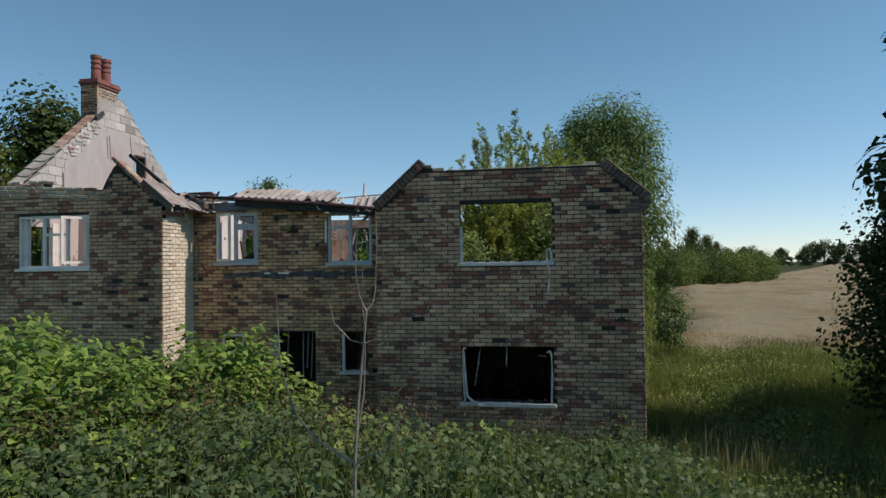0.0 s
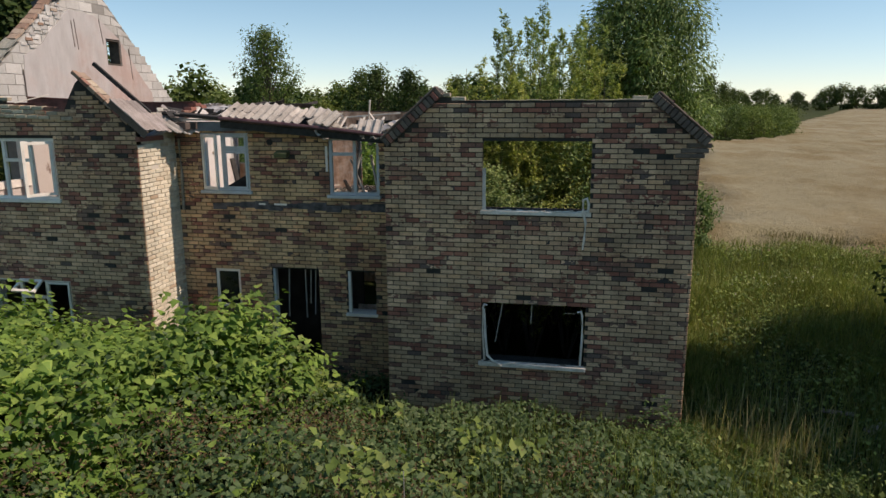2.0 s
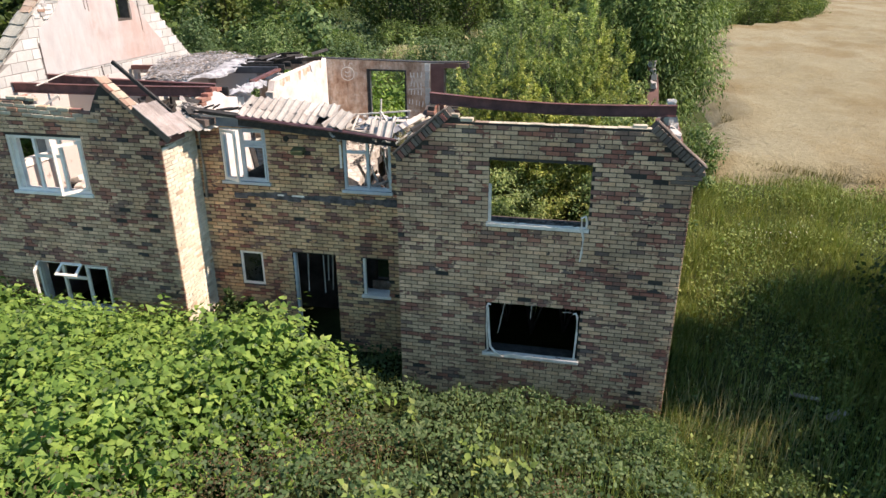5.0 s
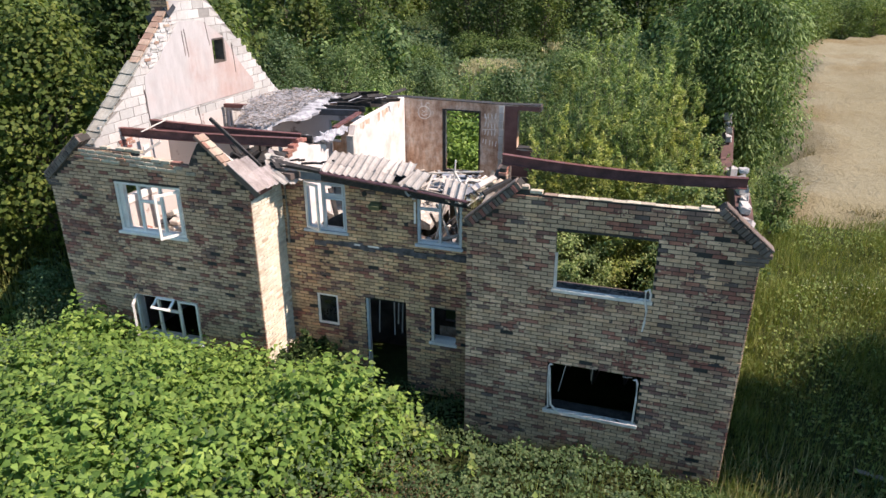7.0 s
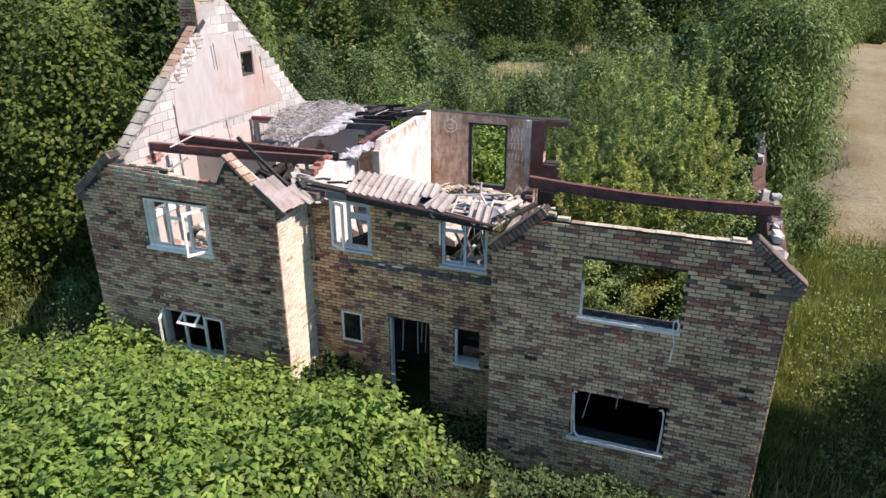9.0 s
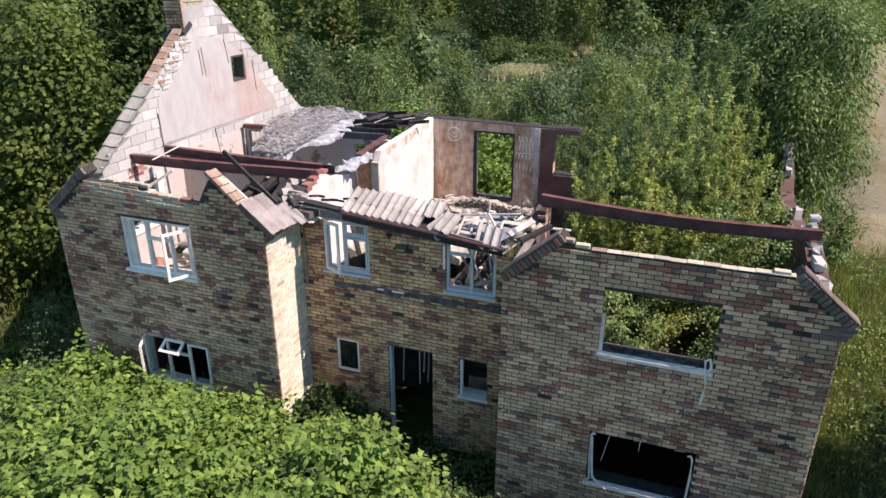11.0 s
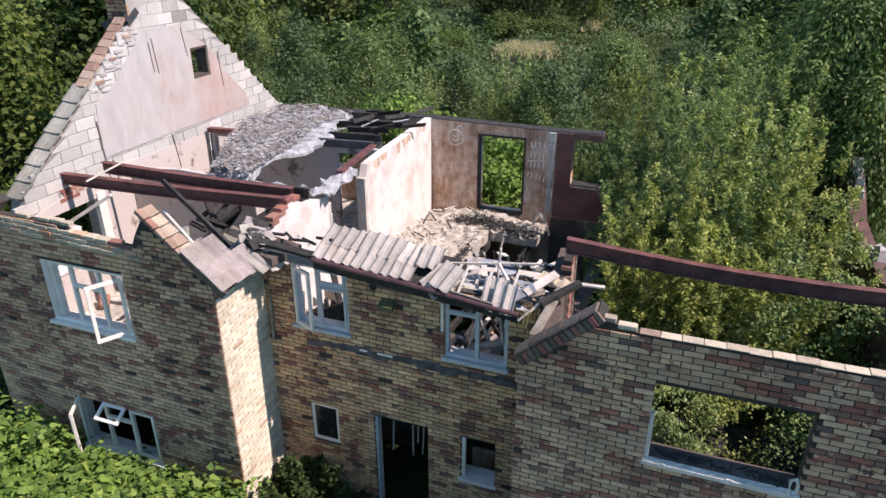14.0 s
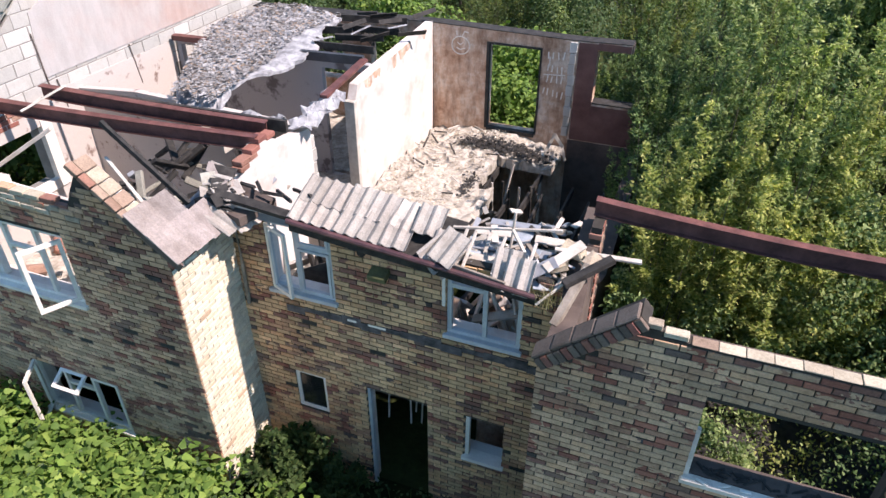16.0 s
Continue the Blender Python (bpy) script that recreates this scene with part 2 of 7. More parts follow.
def leaf_material(name, a, b_, c_, trans=0.27, spread=0.0):
    m, nt, b = nodes_of(name)
    r = piece_random(nt)
    col = ramp(nt, r, [(0.0, a), (0.55, b_), (1.0, c_)])
    w = world_noise(nt, 0.7, 3, 0.6)
    col = mixc(nt, 0.6, col, ramp(nt, w, [(0.3, (0.58, 0.63, 0.58)), (0.7, (1.18, 1.14, 0.95))]), "MULTIPLY")
    clump = world_noise(nt, 2.6, 3, 0.65)
    col = mixc(nt, 0.7, col, ramp(nt, clump, [(0.36, (0.42, 0.48, 0.44)), (0.6, (1.25, 1.2, 1.02))]), "MULTIPLY")
    own = nt.nodes.new("ShaderNodeObjectInfo").outputs["Random"]
    col = mixc(nt, spread, col, ramp(nt, own, [(0.0, (0.55, 0.64, 0.62)), (0.5, (1.0, 1.0, 1.0)), (1.0, (1.6, 1.42, 1.1))]), "MULTIPLY")
    nt.links.new(col, b.inputs["Base Color"])
    b.inputs["Roughness"].default_value = 0.6
    b.inputs["Specular IOR Level"].default_value = 0.18
    t = nt.nodes.new("ShaderNodeBsdfTranslucent")
    nt.links.new(mixc(nt, 1.0, col, (1.35, 1.5, 0.85), "MULTIPLY"), t.inputs["Color"])
    mx = nt.nodes.new("ShaderNodeMixShader")
    mx.inputs[0].default_value = trans
    nt.links.new(b.outputs[0], mx.inputs[1])
    nt.links.new(t.outputs[0], mx.inputs[2])
    nt.links.new(mx.outputs[0], nt.nodes["Material Output"].inputs["Surface"])
    return m


L_BRIGHT = leaf_material("knotweed_leaf", (0.086, 0.16, 0.04), (0.158, 0.262, 0.064), (0.255, 0.355, 0.098))
L_YELLOW = leaf_material("yellowing_leaf", (0.13, 0.195, 0.055), (0.18, 0.25, 0.075), (0.245, 0.29, 0.105))
# brighter, yellower copy of the sallow leaf, standing in for sun on the sprays
L_SUNLIT = leaf_material("sunlit_sallow_leaf", (0.14, 0.19, 0.062), (0.29, 0.335, 0.105), (0.52, 0.51, 0.21), 0.32)
L_BRAMBLE = leaf_material("bramble_leaf", (0.056, 0.10, 0.046), (0.088, 0.146, 0.068), (0.15, 0.2, 0.11))
L_DOCK = leaf_material("dock_seed", (0.085, 0.052, 0.03), (0.125, 0.075, 0.044), (0.17, 0.115, 0.065), 0.1)
L_WILLOW = leaf_material("willow_leaf", (0.08, 0.14, 0.055), (0.165, 0.25, 0.10), (0.38, 0.45, 0.23), spread=0.6)
L_MEADOW = leaf_material("meadow_weed_leaf", (0.085, 0.14, 0.05), (0.14, 0.205, 0.08), (0.22, 0.275, 0.12), spread=0.6)
L_SPRAY = leaf_material("sallow_spray_leaf", (0.135, 0.20, 0.078), (0.265, 0.345, 0.14), (0.48, 0.53, 0.28), 0.32, 0.5)
L_TREE = leaf_material("tree_leaf", (0.042, 0.075, 0.024), (0.072, 0.11, 0.035), (0.115, 0.15, 0.05), spread=0.9)
L_DEEP = leaf_material("dark_willow_leaf", (0.06, 0.105, 0.042), (0.10, 0.168, 0.066), (0.23, 0.315, 0.155), 0.25, 0.6)
# ivy green taken darker still, so the recess bush looks shaded
L_IVY = leaf_material("shaded_ivy_leaf", (0.028, 0.055, 0.02), (0.048, 0.085, 0.03), (0.10, 0.14, 0.055), 0.15)
L_HEDGE = leaf_material("hedge_leaf", (0.06, 0.10, 0.032), (0.105, 0.16, 0.05), (0.19, 0.24, 0.085), spread=0.5)
L_TEAL = leaf_material("osier_leaf", (0.066, 0.10, 0.036), (0.10, 0.142, 0.05), (0.15, 0.18, 0.066), spread=0.9)
L_GRASS = leaf_material("grass_blade", (0.125, 0.165, 0.048), (0.205, 0.238, 0.076), (0.30, 0.29, 0.13))
L_WHEAT = leaf_material("ripe_stalk", (0.195, 0.158, 0.082), (0.25, 0.21, 0.118), (0.305, 0.267, 0.16), 0.15)
L_FLOWER = leaf_material("white_flower", (0.42, 0.43, 0.36), (0.52, 0.53, 0.45), (0.6, 0.6, 0.52), 0.15)
L_STRAW = leaf_material("bleached_grass", (0.40, 0.36, 0.24), (0.50, 0.455, 0.32), (0.58, 0.54, 0.40), 0.2)
L_DRY = leaf_material("dry_stem", (0.33, 0.27, 0.155), (0.43, 0.36, 0.22), (0.52, 0.455, 0.30), 0.25)

# ---- building helpers ----
RNG = np.random.default_rng(11)
random.seed(5)


def mesh_of(bm, name, material):
    me = bpy.data.meshes.new(name)
    bm.to_mesh(me)
    bm.free()
    me.materials.append(material)
    return me


def part(name, bm, material, parent=None, label=""):
    ob = new(name, mesh_of(bm, name, material))
    if parent is not None:
        ob.parent = parent
    if label:
        tagged(ob, label)
    return ob


def thing(name, label, category, group="", kind="", at=None):
    ob = new(name)
    ob.empty_display_size = 0.2
    if at is not None:
        ob.matrix_basis = at
    return tagged(ob, label, category, group, kind)


def raw_mesh(name, verts, faces, material):
    me = bpy.data.meshes.new(name)
    me.from_pydata(verts, [], faces)
    me.materials.append(material)
    return me


def add_box(bm, lo, hi, m=None, bevel=0.0):
    """An axis-aligned box from corner lo to corner hi, turned by m."""
    vs = []
    for z in (lo[2], hi[2]):
        for x, y in ((lo[0], lo[1]), (hi[0], lo[1]), (hi[0], hi[1]), (lo[0], hi[1])):
            v = Vector((x, y, z))
            vs.append(bm.verts.new(m @ v if m else v))
    fs = [bm.faces.new([vs[i] for i in f]) for f in ((3, 2, 1, 0), (4, 5, 6, 7), (0, 1, 5, 4), (1, 2, 6, 5), (2, 3, 7, 6), (3, 0, 4, 7))]
    if bevel:
        es = list({e for f in fs for e in f.edges})
        bmesh.ops.bevel(bm, geom=es, offset=bevel, segments=1, affect="EDGES")
    return vs


def box(lo, hi, m=None, bevel=0.0):
    bm = bmesh.new()
    add_box(bm, lo, hi, m, bevel)
    return bm


def bar_between(bm, a, b, w, h, roll=0.0, bevel=0.0):
    """A rectangular bar from a to b, w wide and h deep."""
    a, b = Vector(a), Vector(b)
    d = b - a
    m = Matrix.Translation(a) @ d.to_track_quat("X", "Z").to_matrix().to_4x4() @ Matrix.Rotation(roll, 4, "X")
    add_box(bm, (0, -w / 2, -h / 2), (d.length, w / 2, h / 2), m, bevel)


def bar(a, b, w, h, roll=0.0, bevel=0.0):
    bm = bmesh.new()
    bar_between(bm, a, b, w, h, roll, bevel)
    return bm


def top_at(profile, u):
    for (u0, z0), (u1, z1) in zip(profile, profile[1:]):
        if u0 <= u <= u1 and u1 > u0:
            return z0 + (z1 - z0) * (u - u0) / (u1 - u0)
    return 0.0


def wall_bmesh(profile, openings, depth, z0=0.0, front=0.0):
    """A wall along x, its face at y = front and its thickness towards +y. profile: points of the top edge; openings: (x0, z0, x1, z1)."""
    bm = bmesh.new()
    cuts = sorted({round(p[0], 4) for p in profile} | {round(o[i], 4) for o in openings for i in (0, 2) if profile[0][0] < o[i] < profile[-1][0]})
    for a, b in zip(cuts, cuts[1:]):
        if b - a < 1e-4:
            continue
        ta, tb = top_at(profile, a + 1e-5), top_at(profile, b - 1e-5)
        spans, lo = [], z0
        for o in sorted((o for o in openings if o[0] <= a + 1e-4 and o[2] >= b - 1e-4), key=lambda o: o[1]):
            if o[1] > lo:
                spans.append((lo, lo, o[1], o[1]))
            lo = max(lo, o[3])
        if min(ta, tb) > lo:
            spans.append((lo, lo, ta, tb))
        for la, lb, ha, hb in spans:
            v = [bm.verts.new(c) for c in ((a, front, la), (b, front, lb), (b, front, hb), (a, front, ha), (a, depth, la), (b, depth, lb), (b, depth, hb), (a, depth, ha))]
            for f in ((0, 1, 2, 3), (5, 4, 7, 6), (3, 2, 6, 7), (4, 5, 1, 0), (1, 5, 6, 2), (4, 0, 3, 7)):
                bm.faces.new([v[i] for i in f])
    bmesh.ops.remove_doubles(bm, verts=bm.verts, dist=0.0004)
    return bm


def piece_verts(x0, z0, x1, z1, y0, y1, c=0.004):
    """A brick: a chamfered face at y0 and sides back to y1."""
    v = [(x0 + c, y0, z0 + c), (x1 - c, y0, z0 + c), (x1 - c, y0, z1 - c), (x0 + c, y0, z1 - c),
         (x0, y0 + c, z0), (x1, y0 + c, z0), (x1, y0 + c, z1), (x0, y0 + c, z1),
         (x0, y1, z0), (x1, y1, z0), (x1, y1, z1), (x0, y1, z1)]
    f = [(0, 1, 2, 3), (0, 4, 5, 1), (1, 5, 6, 2), (2, 6, 7, 3), (3, 7, 4, 0), (4, 8, 9, 5), (5, 9, 10, 6), (6, 10, 11, 7), (7, 11, 8, 4), (8, 11, 10, 9)]
    return v, f


def bond(profile, openings, z0, length=0.225, course=0.075, joint=0.014, phase=0.0, missing=()):
    """Running bond: (x0, z0, x1, z1, whole) of each piece that the profile and the openings leave."""
    ua, ub = profile[0][0], profile[-1][0]
    n = 0
    out = []
    top = max(p[1] for p in profile)
    row = 0
    while z0 + row * course < top:
        lo = z0 + row * course
        hi = lo + course - joint
        u = ua - length + (phase + (0.5 if row % 2 else 0.0)) * length
        row += 1
        while u < ub:
            a, b = max(u, ua), min(u + length - joint, ub)
            u += length
            if b - a < 0.03:
                continue
            spans = [(a, b)]
            for o in openings:
                if o[1] < hi - 0.02 and o[3] > lo + 0.02:
                    nxt = []
                    for p, q in spans:
                        if o[2] <= p or o[0] >= q:
                            nxt.append((p, q))
                        else:
                            if o[0] - p > 0.03:
                                nxt.append((p, o[0] + 0.006))
                            if q - o[2] > 0.03:
                                nxt.append((o[2] - 0.006, q))
                    spans = nxt
            for p, q in spans:
                if min(top_at(profile, p + 0.002), top_at(profile, q - 0.002), top_at(profile, (p + q) / 2)) < lo + 0.045:
                    continue
                out.append((p, lo, q, hi, q - p > length - joint - 0.004))
    return out


def lay_pieces(parent, pieces, material, name, proud=0.014, deep=0.05, near=None, at=None, rest_name="brickwork", limit=300, seed=1, gaps=0.004):
    """Lays pieces on a wall's face: up to `limit` whole ones in the stretch `near` as objects of their own on one mesh, the rest joined."""
    rg = random.Random(seed)
    verts, faces, count = [], [], 0
    shared = None
    for p, lo, q, hi, whole in pieces:
        if rg.random() < gaps:
            continue
        dy = rg.uniform(-0.003, 0.003)
        cx, cz = (p + q) / 2, (lo + hi) / 2
        if whole and near and near[0] < cx < near[2] and near[1] < cz < near[3] and count < limit:
            if shared is None:
                w, h = q - p, hi - lo
                v, f = piece_verts(-w / 2, -h / 2, w / 2, h / 2, -proud, deep)
                shared = raw_mesh(name, v, f, material)
            ob = new(name, shared)
            ob.parent = parent
            ob.matrix_basis = (at or Matrix()) @ pose(cx, dy, cz, rg.uniform(-0.5, 0.5), rg.uniform(-0.5, 0.5), rg.uniform(-0.6, 0.6))
            count += 1
            continue
        v, f = piece_verts(p, lo, q, hi, -proud + dy, deep)
        base = len(verts)
        if at:
            v = [tuple(at @ Vector(c)) for c in v]
        verts += v
        faces += [tuple(i + base for i in g) for g in f]
    if verts:
        ob = new(rest_name, raw_mesh(rest_name, verts, faces, material))
        ob.parent = parent
        tagged(ob, kind="stuff")


# leaves -------------------------------------------------------------
LEAF = np.array([(0, 0, 0), (-0.37, 0.30, 0.05), (0.37, 0.30, 0.05), (0, 0.40, -0.05), (0, 1.0, -0.06)])
LEAF_F = np.array([(0, 3, 1), (0, 2, 3), (1, 3, 4), (3, 2, 4)])
SLIM = LEAF * np.array((0.42, 1, 1))
FLAT = np.array([(0, 0, 0), (-0.34, 0.45, 0.04), (0.34, 0.45, 0.04), (0, 1.0, -0.03)])
FLAT_F = np.array([(0, 2, 1), (1, 2, 3)])
OVAL = np.array([(0, 0, 0), (0.30, 0.26, 0.05), (0.27, 0.62, 0.03), (0, 1.0, -0.05), (-0.27, 0.62, 0.03), (-0.30, 0.26, 0.05)])
HEART = np.array([(0, 0, 0), (0.38, 0.20, 0.06), (0.23, 0.60, 0.02), (0, 1.1, -0.12), (-0.23, 0.60, 0.02), (-0.38, 0.20, 0.06)])
OVAL_F = np.array([(0, 1, 5), (1, 2, 5), (5, 2, 4), (2, 3, 4)])
FLATSLIM = FLAT * np.array((0.5, 1, 1))


def leaf_cloud(name, pos, face, size, material, rng, shape=LEAF, droop=0.5, tip=None):
    """A mesh of leaves at pos, their upper sides about towards face, their points about towards tip."""
    n = len(pos)
    face = face + rng.normal(0, droop, (n, 3))
    face /= np.linalg.norm(face, axis=1, keepdims=True) + 1e-9
    t = rng.normal(0, 1, (n, 3)) if tip is None else tip + rng.normal(0, 0.25, (n, 3))
    t -= face * (t * face).sum(1, keepdims=True)
    t /= np.linalg.norm(t, axis=1, keepdims=True) + 1e-9
    s = np.cross(t, face)
    size = np.broadcast_to(size, (n,))
    v = pos[:, None, :] + size[:, None, None] * (shape[None, :, 0, None] * s[:, None, :] + shape[None, :, 1, None] * t[:, None, :] + shape[None, :, 2, None] * face[:, None, :])
    k = len(shape)
    f = (LEAF_F if k == 5 else OVAL_F if k == 6 else FLAT_F)[None] + (np.arange(n) * k)[:, None, None]
    return tri_mesh(name, v.reshape(-1, 3), f.reshape(-1, 3), material)


def tri_mesh(name, v, f, material):
    me = bpy.data.meshes.new(name)
    me.vertices.add(len(v))
    me.vertices.foreach_set("co", np.ascontiguousarray(v, dtype=np.float32).ravel())
    me.loops.add(f.size)
    me.loops.foreach_set("vertex_index", np.ascontiguousarray(f, dtype=np.int32).ravel())
    me.polygons.add(len(f))
    me.polygons.foreach_set("loop_start", np.arange(0, f.size, 3, dtype=np.int32))
    me.update(calc_edges=True)
    me.validate()
    me.materials.append(material)
    return me


def blades(name, pos, height, width, lean, material, rng):
    """Grass blades: narrow bent triangles."""
    n = len(pos)
    a = rng.uniform(0, 2 * np.pi, n)
    side = np.stack([np.cos(a), np.sin(a), np.zeros(n)], 1) * (np.broadcast_to(width, (n,)) / 2)[:, None]
    b = rng.uniform(0, 2 * np.pi, n)
    ln = np.abs(rng.normal(0, lean, n)) * height
    off = np.stack([np.cos(b) * ln, np.sin(b) * ln, np.zeros(n)], 1)
    up = np.stack([np.zeros(n), np.zeros(n), np.broadcast_to(height, (n,))], 1)
    v = np.stack([pos - side, pos + side, pos + off * 0.35 + up * 0.6 - side * 0.7, pos + off * 0.35 + up * 0.6 + side * 0.7, pos + off + up], 1)
    f = np.array([(0, 1, 3), (0, 3, 2), (2, 3, 4)])[None] + (np.arange(n) * 5)[:, None, None]
    return tri_mesh(name, v.reshape(-1, 3), f.reshape(-1, 3), material)


def tube(bm, pts, radii, sides=6):
    rings = []
    for i, p in enumerate(pts):
        p = Vector(p)
        d = Vector(pts[min(i + 1, len(pts) - 1)]) - Vector(pts[max(i - 1, 0)])
        q = d.to_track_quat("Z", "Y")
        rings.append([bm.verts.new(p + q @ Vector((math.cos(2 * math.pi * k / sides) * radii[i], math.sin(2 * math.pi * k / sides) * radii[i], 0))) for k in range(sides)])
    for r0, r1 in zip(rings, rings[1:]):
        for k in range(sides):
            bm.faces.new((r0[k], r0[(k + 1) % sides], r1[(k + 1) % sides], r1[k]))
    bm.faces.new(rings[-1])
    bm.faces.new(list(reversed(rings[0])))

# ---- ground ----
def height(x, y):
    """The lie of the land: level round the house, a low swell far off."""
    d = np.sqrt((x + 5) ** 2 + (y - 15) ** 2)
    return np.clip((d - 40) / 400, 0, 1) * (0.8 * np.sin(x * 0.011) + 0.6 * np.cos(y * 0.013)) + 0.05 * np.sin(x * 0.9) * np.cos(y * 0.8)


def ground_sheet():
    near = np.concatenate([np.linspace(-2500, -120, 14), np.linspace(-100, 100, 101), np.linspace(120, 2500, 14)])
    xs, ys = near, near + 20
    X, Y = np.meshgrid(xs, ys)
    Z = height(X, Y) - 0.03
    v = np.stack([X.ravel(), Y.ravel(), Z.ravel()], 1)
    w = len(xs)
    f = []
    for j in range(len(ys) - 1):
        for i in range(w - 1):
            k = j * w + i
            f += [(k, k + 1, k + w + 1), (k, k + w + 1, k + w)]
    m, nt, b = nodes_of("meadow_soil")
    n1 = world_noise(nt, 0.08, 5, 0.6)
    n2 = world_noise(nt, 6, 5, 0.7)
    c = ramp(nt, n1, [(0.35, (0.032, 0.048, 0.016)), (0.65, (0.065, 0.075, 0.028))])
    c = mixc(nt, 0.6, c, ramp(nt, n2, [(0.3, (0.45, 0.45, 0.4)), (0.7, (1.15, 1.1, 1.0))]), "MULTIPLY")
    nt.links.new(c, b.inputs["Base Color"])
    b.inputs["Roughness"].default_value = 0.95
    b.inputs["Specular IOR Level"].default_value = 0.08
    bump(nt, b, n2, 0.6, 0.05)
    ob = new("ground", tri_mesh("ground", v, np.array(f), m))
    return tagged(ob, "rough overgrown meadow soil round the ruin", "ground", kind="structure")


ground_sheet()


def field_inside(x, y):
    """The ripe field to the side of the wood."""
    left = np.interp(y, (27, 36, 56, 82, 90, 100, 111, 155, 430), (3.9, 5.3, 8.3, 12.2, 14.2, 23.5, 29.5, 40.5, 150)) + 0.6 * np.sin(y * 0.21)
    front = 27.3 + 1.2 * np.sin(x * 0.35) - 0.03 * x
    return (x > left) & (y > front) & (y < 430)


def wheat_field():
    xs = np.concatenate([np.arange(2, 70, 1.2), np.arange(70, 460, 4)])
    ys = np.concatenate([np.arange(25, 90, 1.2), np.arange(90, 434, 4)])
    X, Y = np.meshgrid(xs, ys)
    inside = field_inside(X, Y)
    top = height(X, Y) + 0.75 + 0.10 * np.sin(X * 1.3 + np.sin(Y * 0.7) * 2) * np.cos(Y * 0.9) + RNG.normal(0, 0.03, X.shape)
    Z = np.where(inside, top, height(X, Y) - 0.15)
    v = np.stack([X.ravel(), Y.ravel(), Z.ravel()], 1)
    w = len(xs)
    cell = inside[:-1, :-1] | inside[1:, :-1] | inside[:-1, 1:] | inside[1:, 1:]
    j, i = np.nonzero(cell)
    k = j * w + i
    f = np.concatenate([np.stack([k, k + 1, k + w + 1], 1), np.stack([k, k + w + 1, k + w], 1)])
    m, nt, b = nodes_of("ripe_crop")
    n1 = world_noise(nt, 0.09, 5, 0.6, (1, 0.35, 1))
    n2 = world_noise(nt, 3.0, 5, 0.75)
    c = ramp(nt, n1, [(0.30, (0.205, 0.168, 0.086)), (0.5, (0.242, 0.208, 0.120)), (0.68, (0.275, 0.245, 0.155))])
    c = mixc(nt, 0.5, c, ramp(nt, n2, [(0.3, (0.6, 0.57, 0.5)), (0.7, (1.1, 1.1, 1.08))]), "MULTIPLY")
    lie = world_noise(nt, 0.22, 4, 0.6, (1, 0.6, 1))
    c = mixc(nt, 0.9, c, ramp(nt, lie, [(0.38, (0.80, 0.68, 0.50)), (0.55, (1.04, 1.04, 1.04))]), "MULTIPLY")
    nt.links.new(c, b.inputs["Base Color"])
    b.inputs["Roughness"].default_value = 0.95
    bump(nt, b, n2, 1.0, 0.15)
    ob = new("wheat_field", tri_mesh("wheat_field", v, f, m))
    tagged(ob, "pale ripe grain field beyond the meadow", "field", kind="stuff")
    n = 60000
    p = np.stack([RNG.uniform(3, 40, n), 27 + 30 * RNG.random(n) ** 1.6, np.zeros(n)], 1)
    p = p[field_inside(p[:, 0], p[:, 1])]
    p[:, 2] = height(p[:, 0], p[:, 1]) + 0.40
    ob = new("wheat_stalks", blades("wheat_stalks", p, RNG.uniform(0.2, 0.34, len(p)), 0.02, 0.9, L_WHEAT, RNG))
    tagged(ob, "dry pale grain stalks at the edge of the field", "crop", kind="stuff")


wheat_field()

# ---- the ruined house ----
F, C, B = 12.22, 13.35, 20.90          # faces of the wings, the middle and the back wall
XL, XLR, XRL, XR = -12.78, -7.87, -3.52, 1.24
house = thing("ruined_house", "burnt-out roofless brick house with broken gables", "house")


def outer_wall(name, profile, openings, at, brick, near, length, inner=True, seed=1, label="", inner_mat=None, limit=300, gaps=0.006, mortar=None):
    """A cavity wall: mortar leaf with bricks laid on it, and a plastered inner leaf."""
    w = part(name, wall_bmesh(profile, openings, 0.11), mortar or M_MORTAR, house, label)
    w.matrix_basis = at
    if inner:
        big = [(a - 0.02, b - 0.0, c + 0.02, d + 0.0) for a, b, c, d in openings]
        short = [(u, z - 0.13) for u, z in profile]
        part("inner_leaf", wall_bmesh(short, big, 0.30, 0.0, 0.112), inner_mat or M_PLASTER, w, "pale smoke-stained plaster inner leaf")
    lay_pieces(w, bond(profile, openings, 0.0), brick, "brick", near=near, seed=seed, limit=limit, gaps=gaps)
    return w


RW_TOP = [(XRL, 4.60), (-2.72, 5.33), (-2.45, 5.33), (-2.45, 5.27), (0.60, 5.27), (0.68, 5.24), (XR, 4.72)]
RW_OPEN = [(-1.96, 1.07, -0.30, 2.12), (-1.96, 3.56, -0.30, 4.67)]
LW_TOP = [(XL, 4.62), (-11.93, 5.32), (-10.42, 5.32), (-10.42, 5.22), (-9.20, 5.15), (-9.08, 5.38), (-8.94, 5.60), (-8.84, 5.68), (XLR, 4.84)]
LW_OPEN = [(-11.14, 1.07, -9.48, 2.12), (-11.14, 3.58, -9.48, 4.67)]
C_TOP = [(XLR, 4.82), (XRL, 4.72)]
C_OPEN = [(-7.36, 3.66, -6.40, 4.74), (-4.88, 3.62, -3.94, 4.66), (-7.24, 1.42, -6.72, 2.18), (-6.08, 0.0, -5.14, 2.22), (-4.60, 1.42, -4.05, 2.22)]

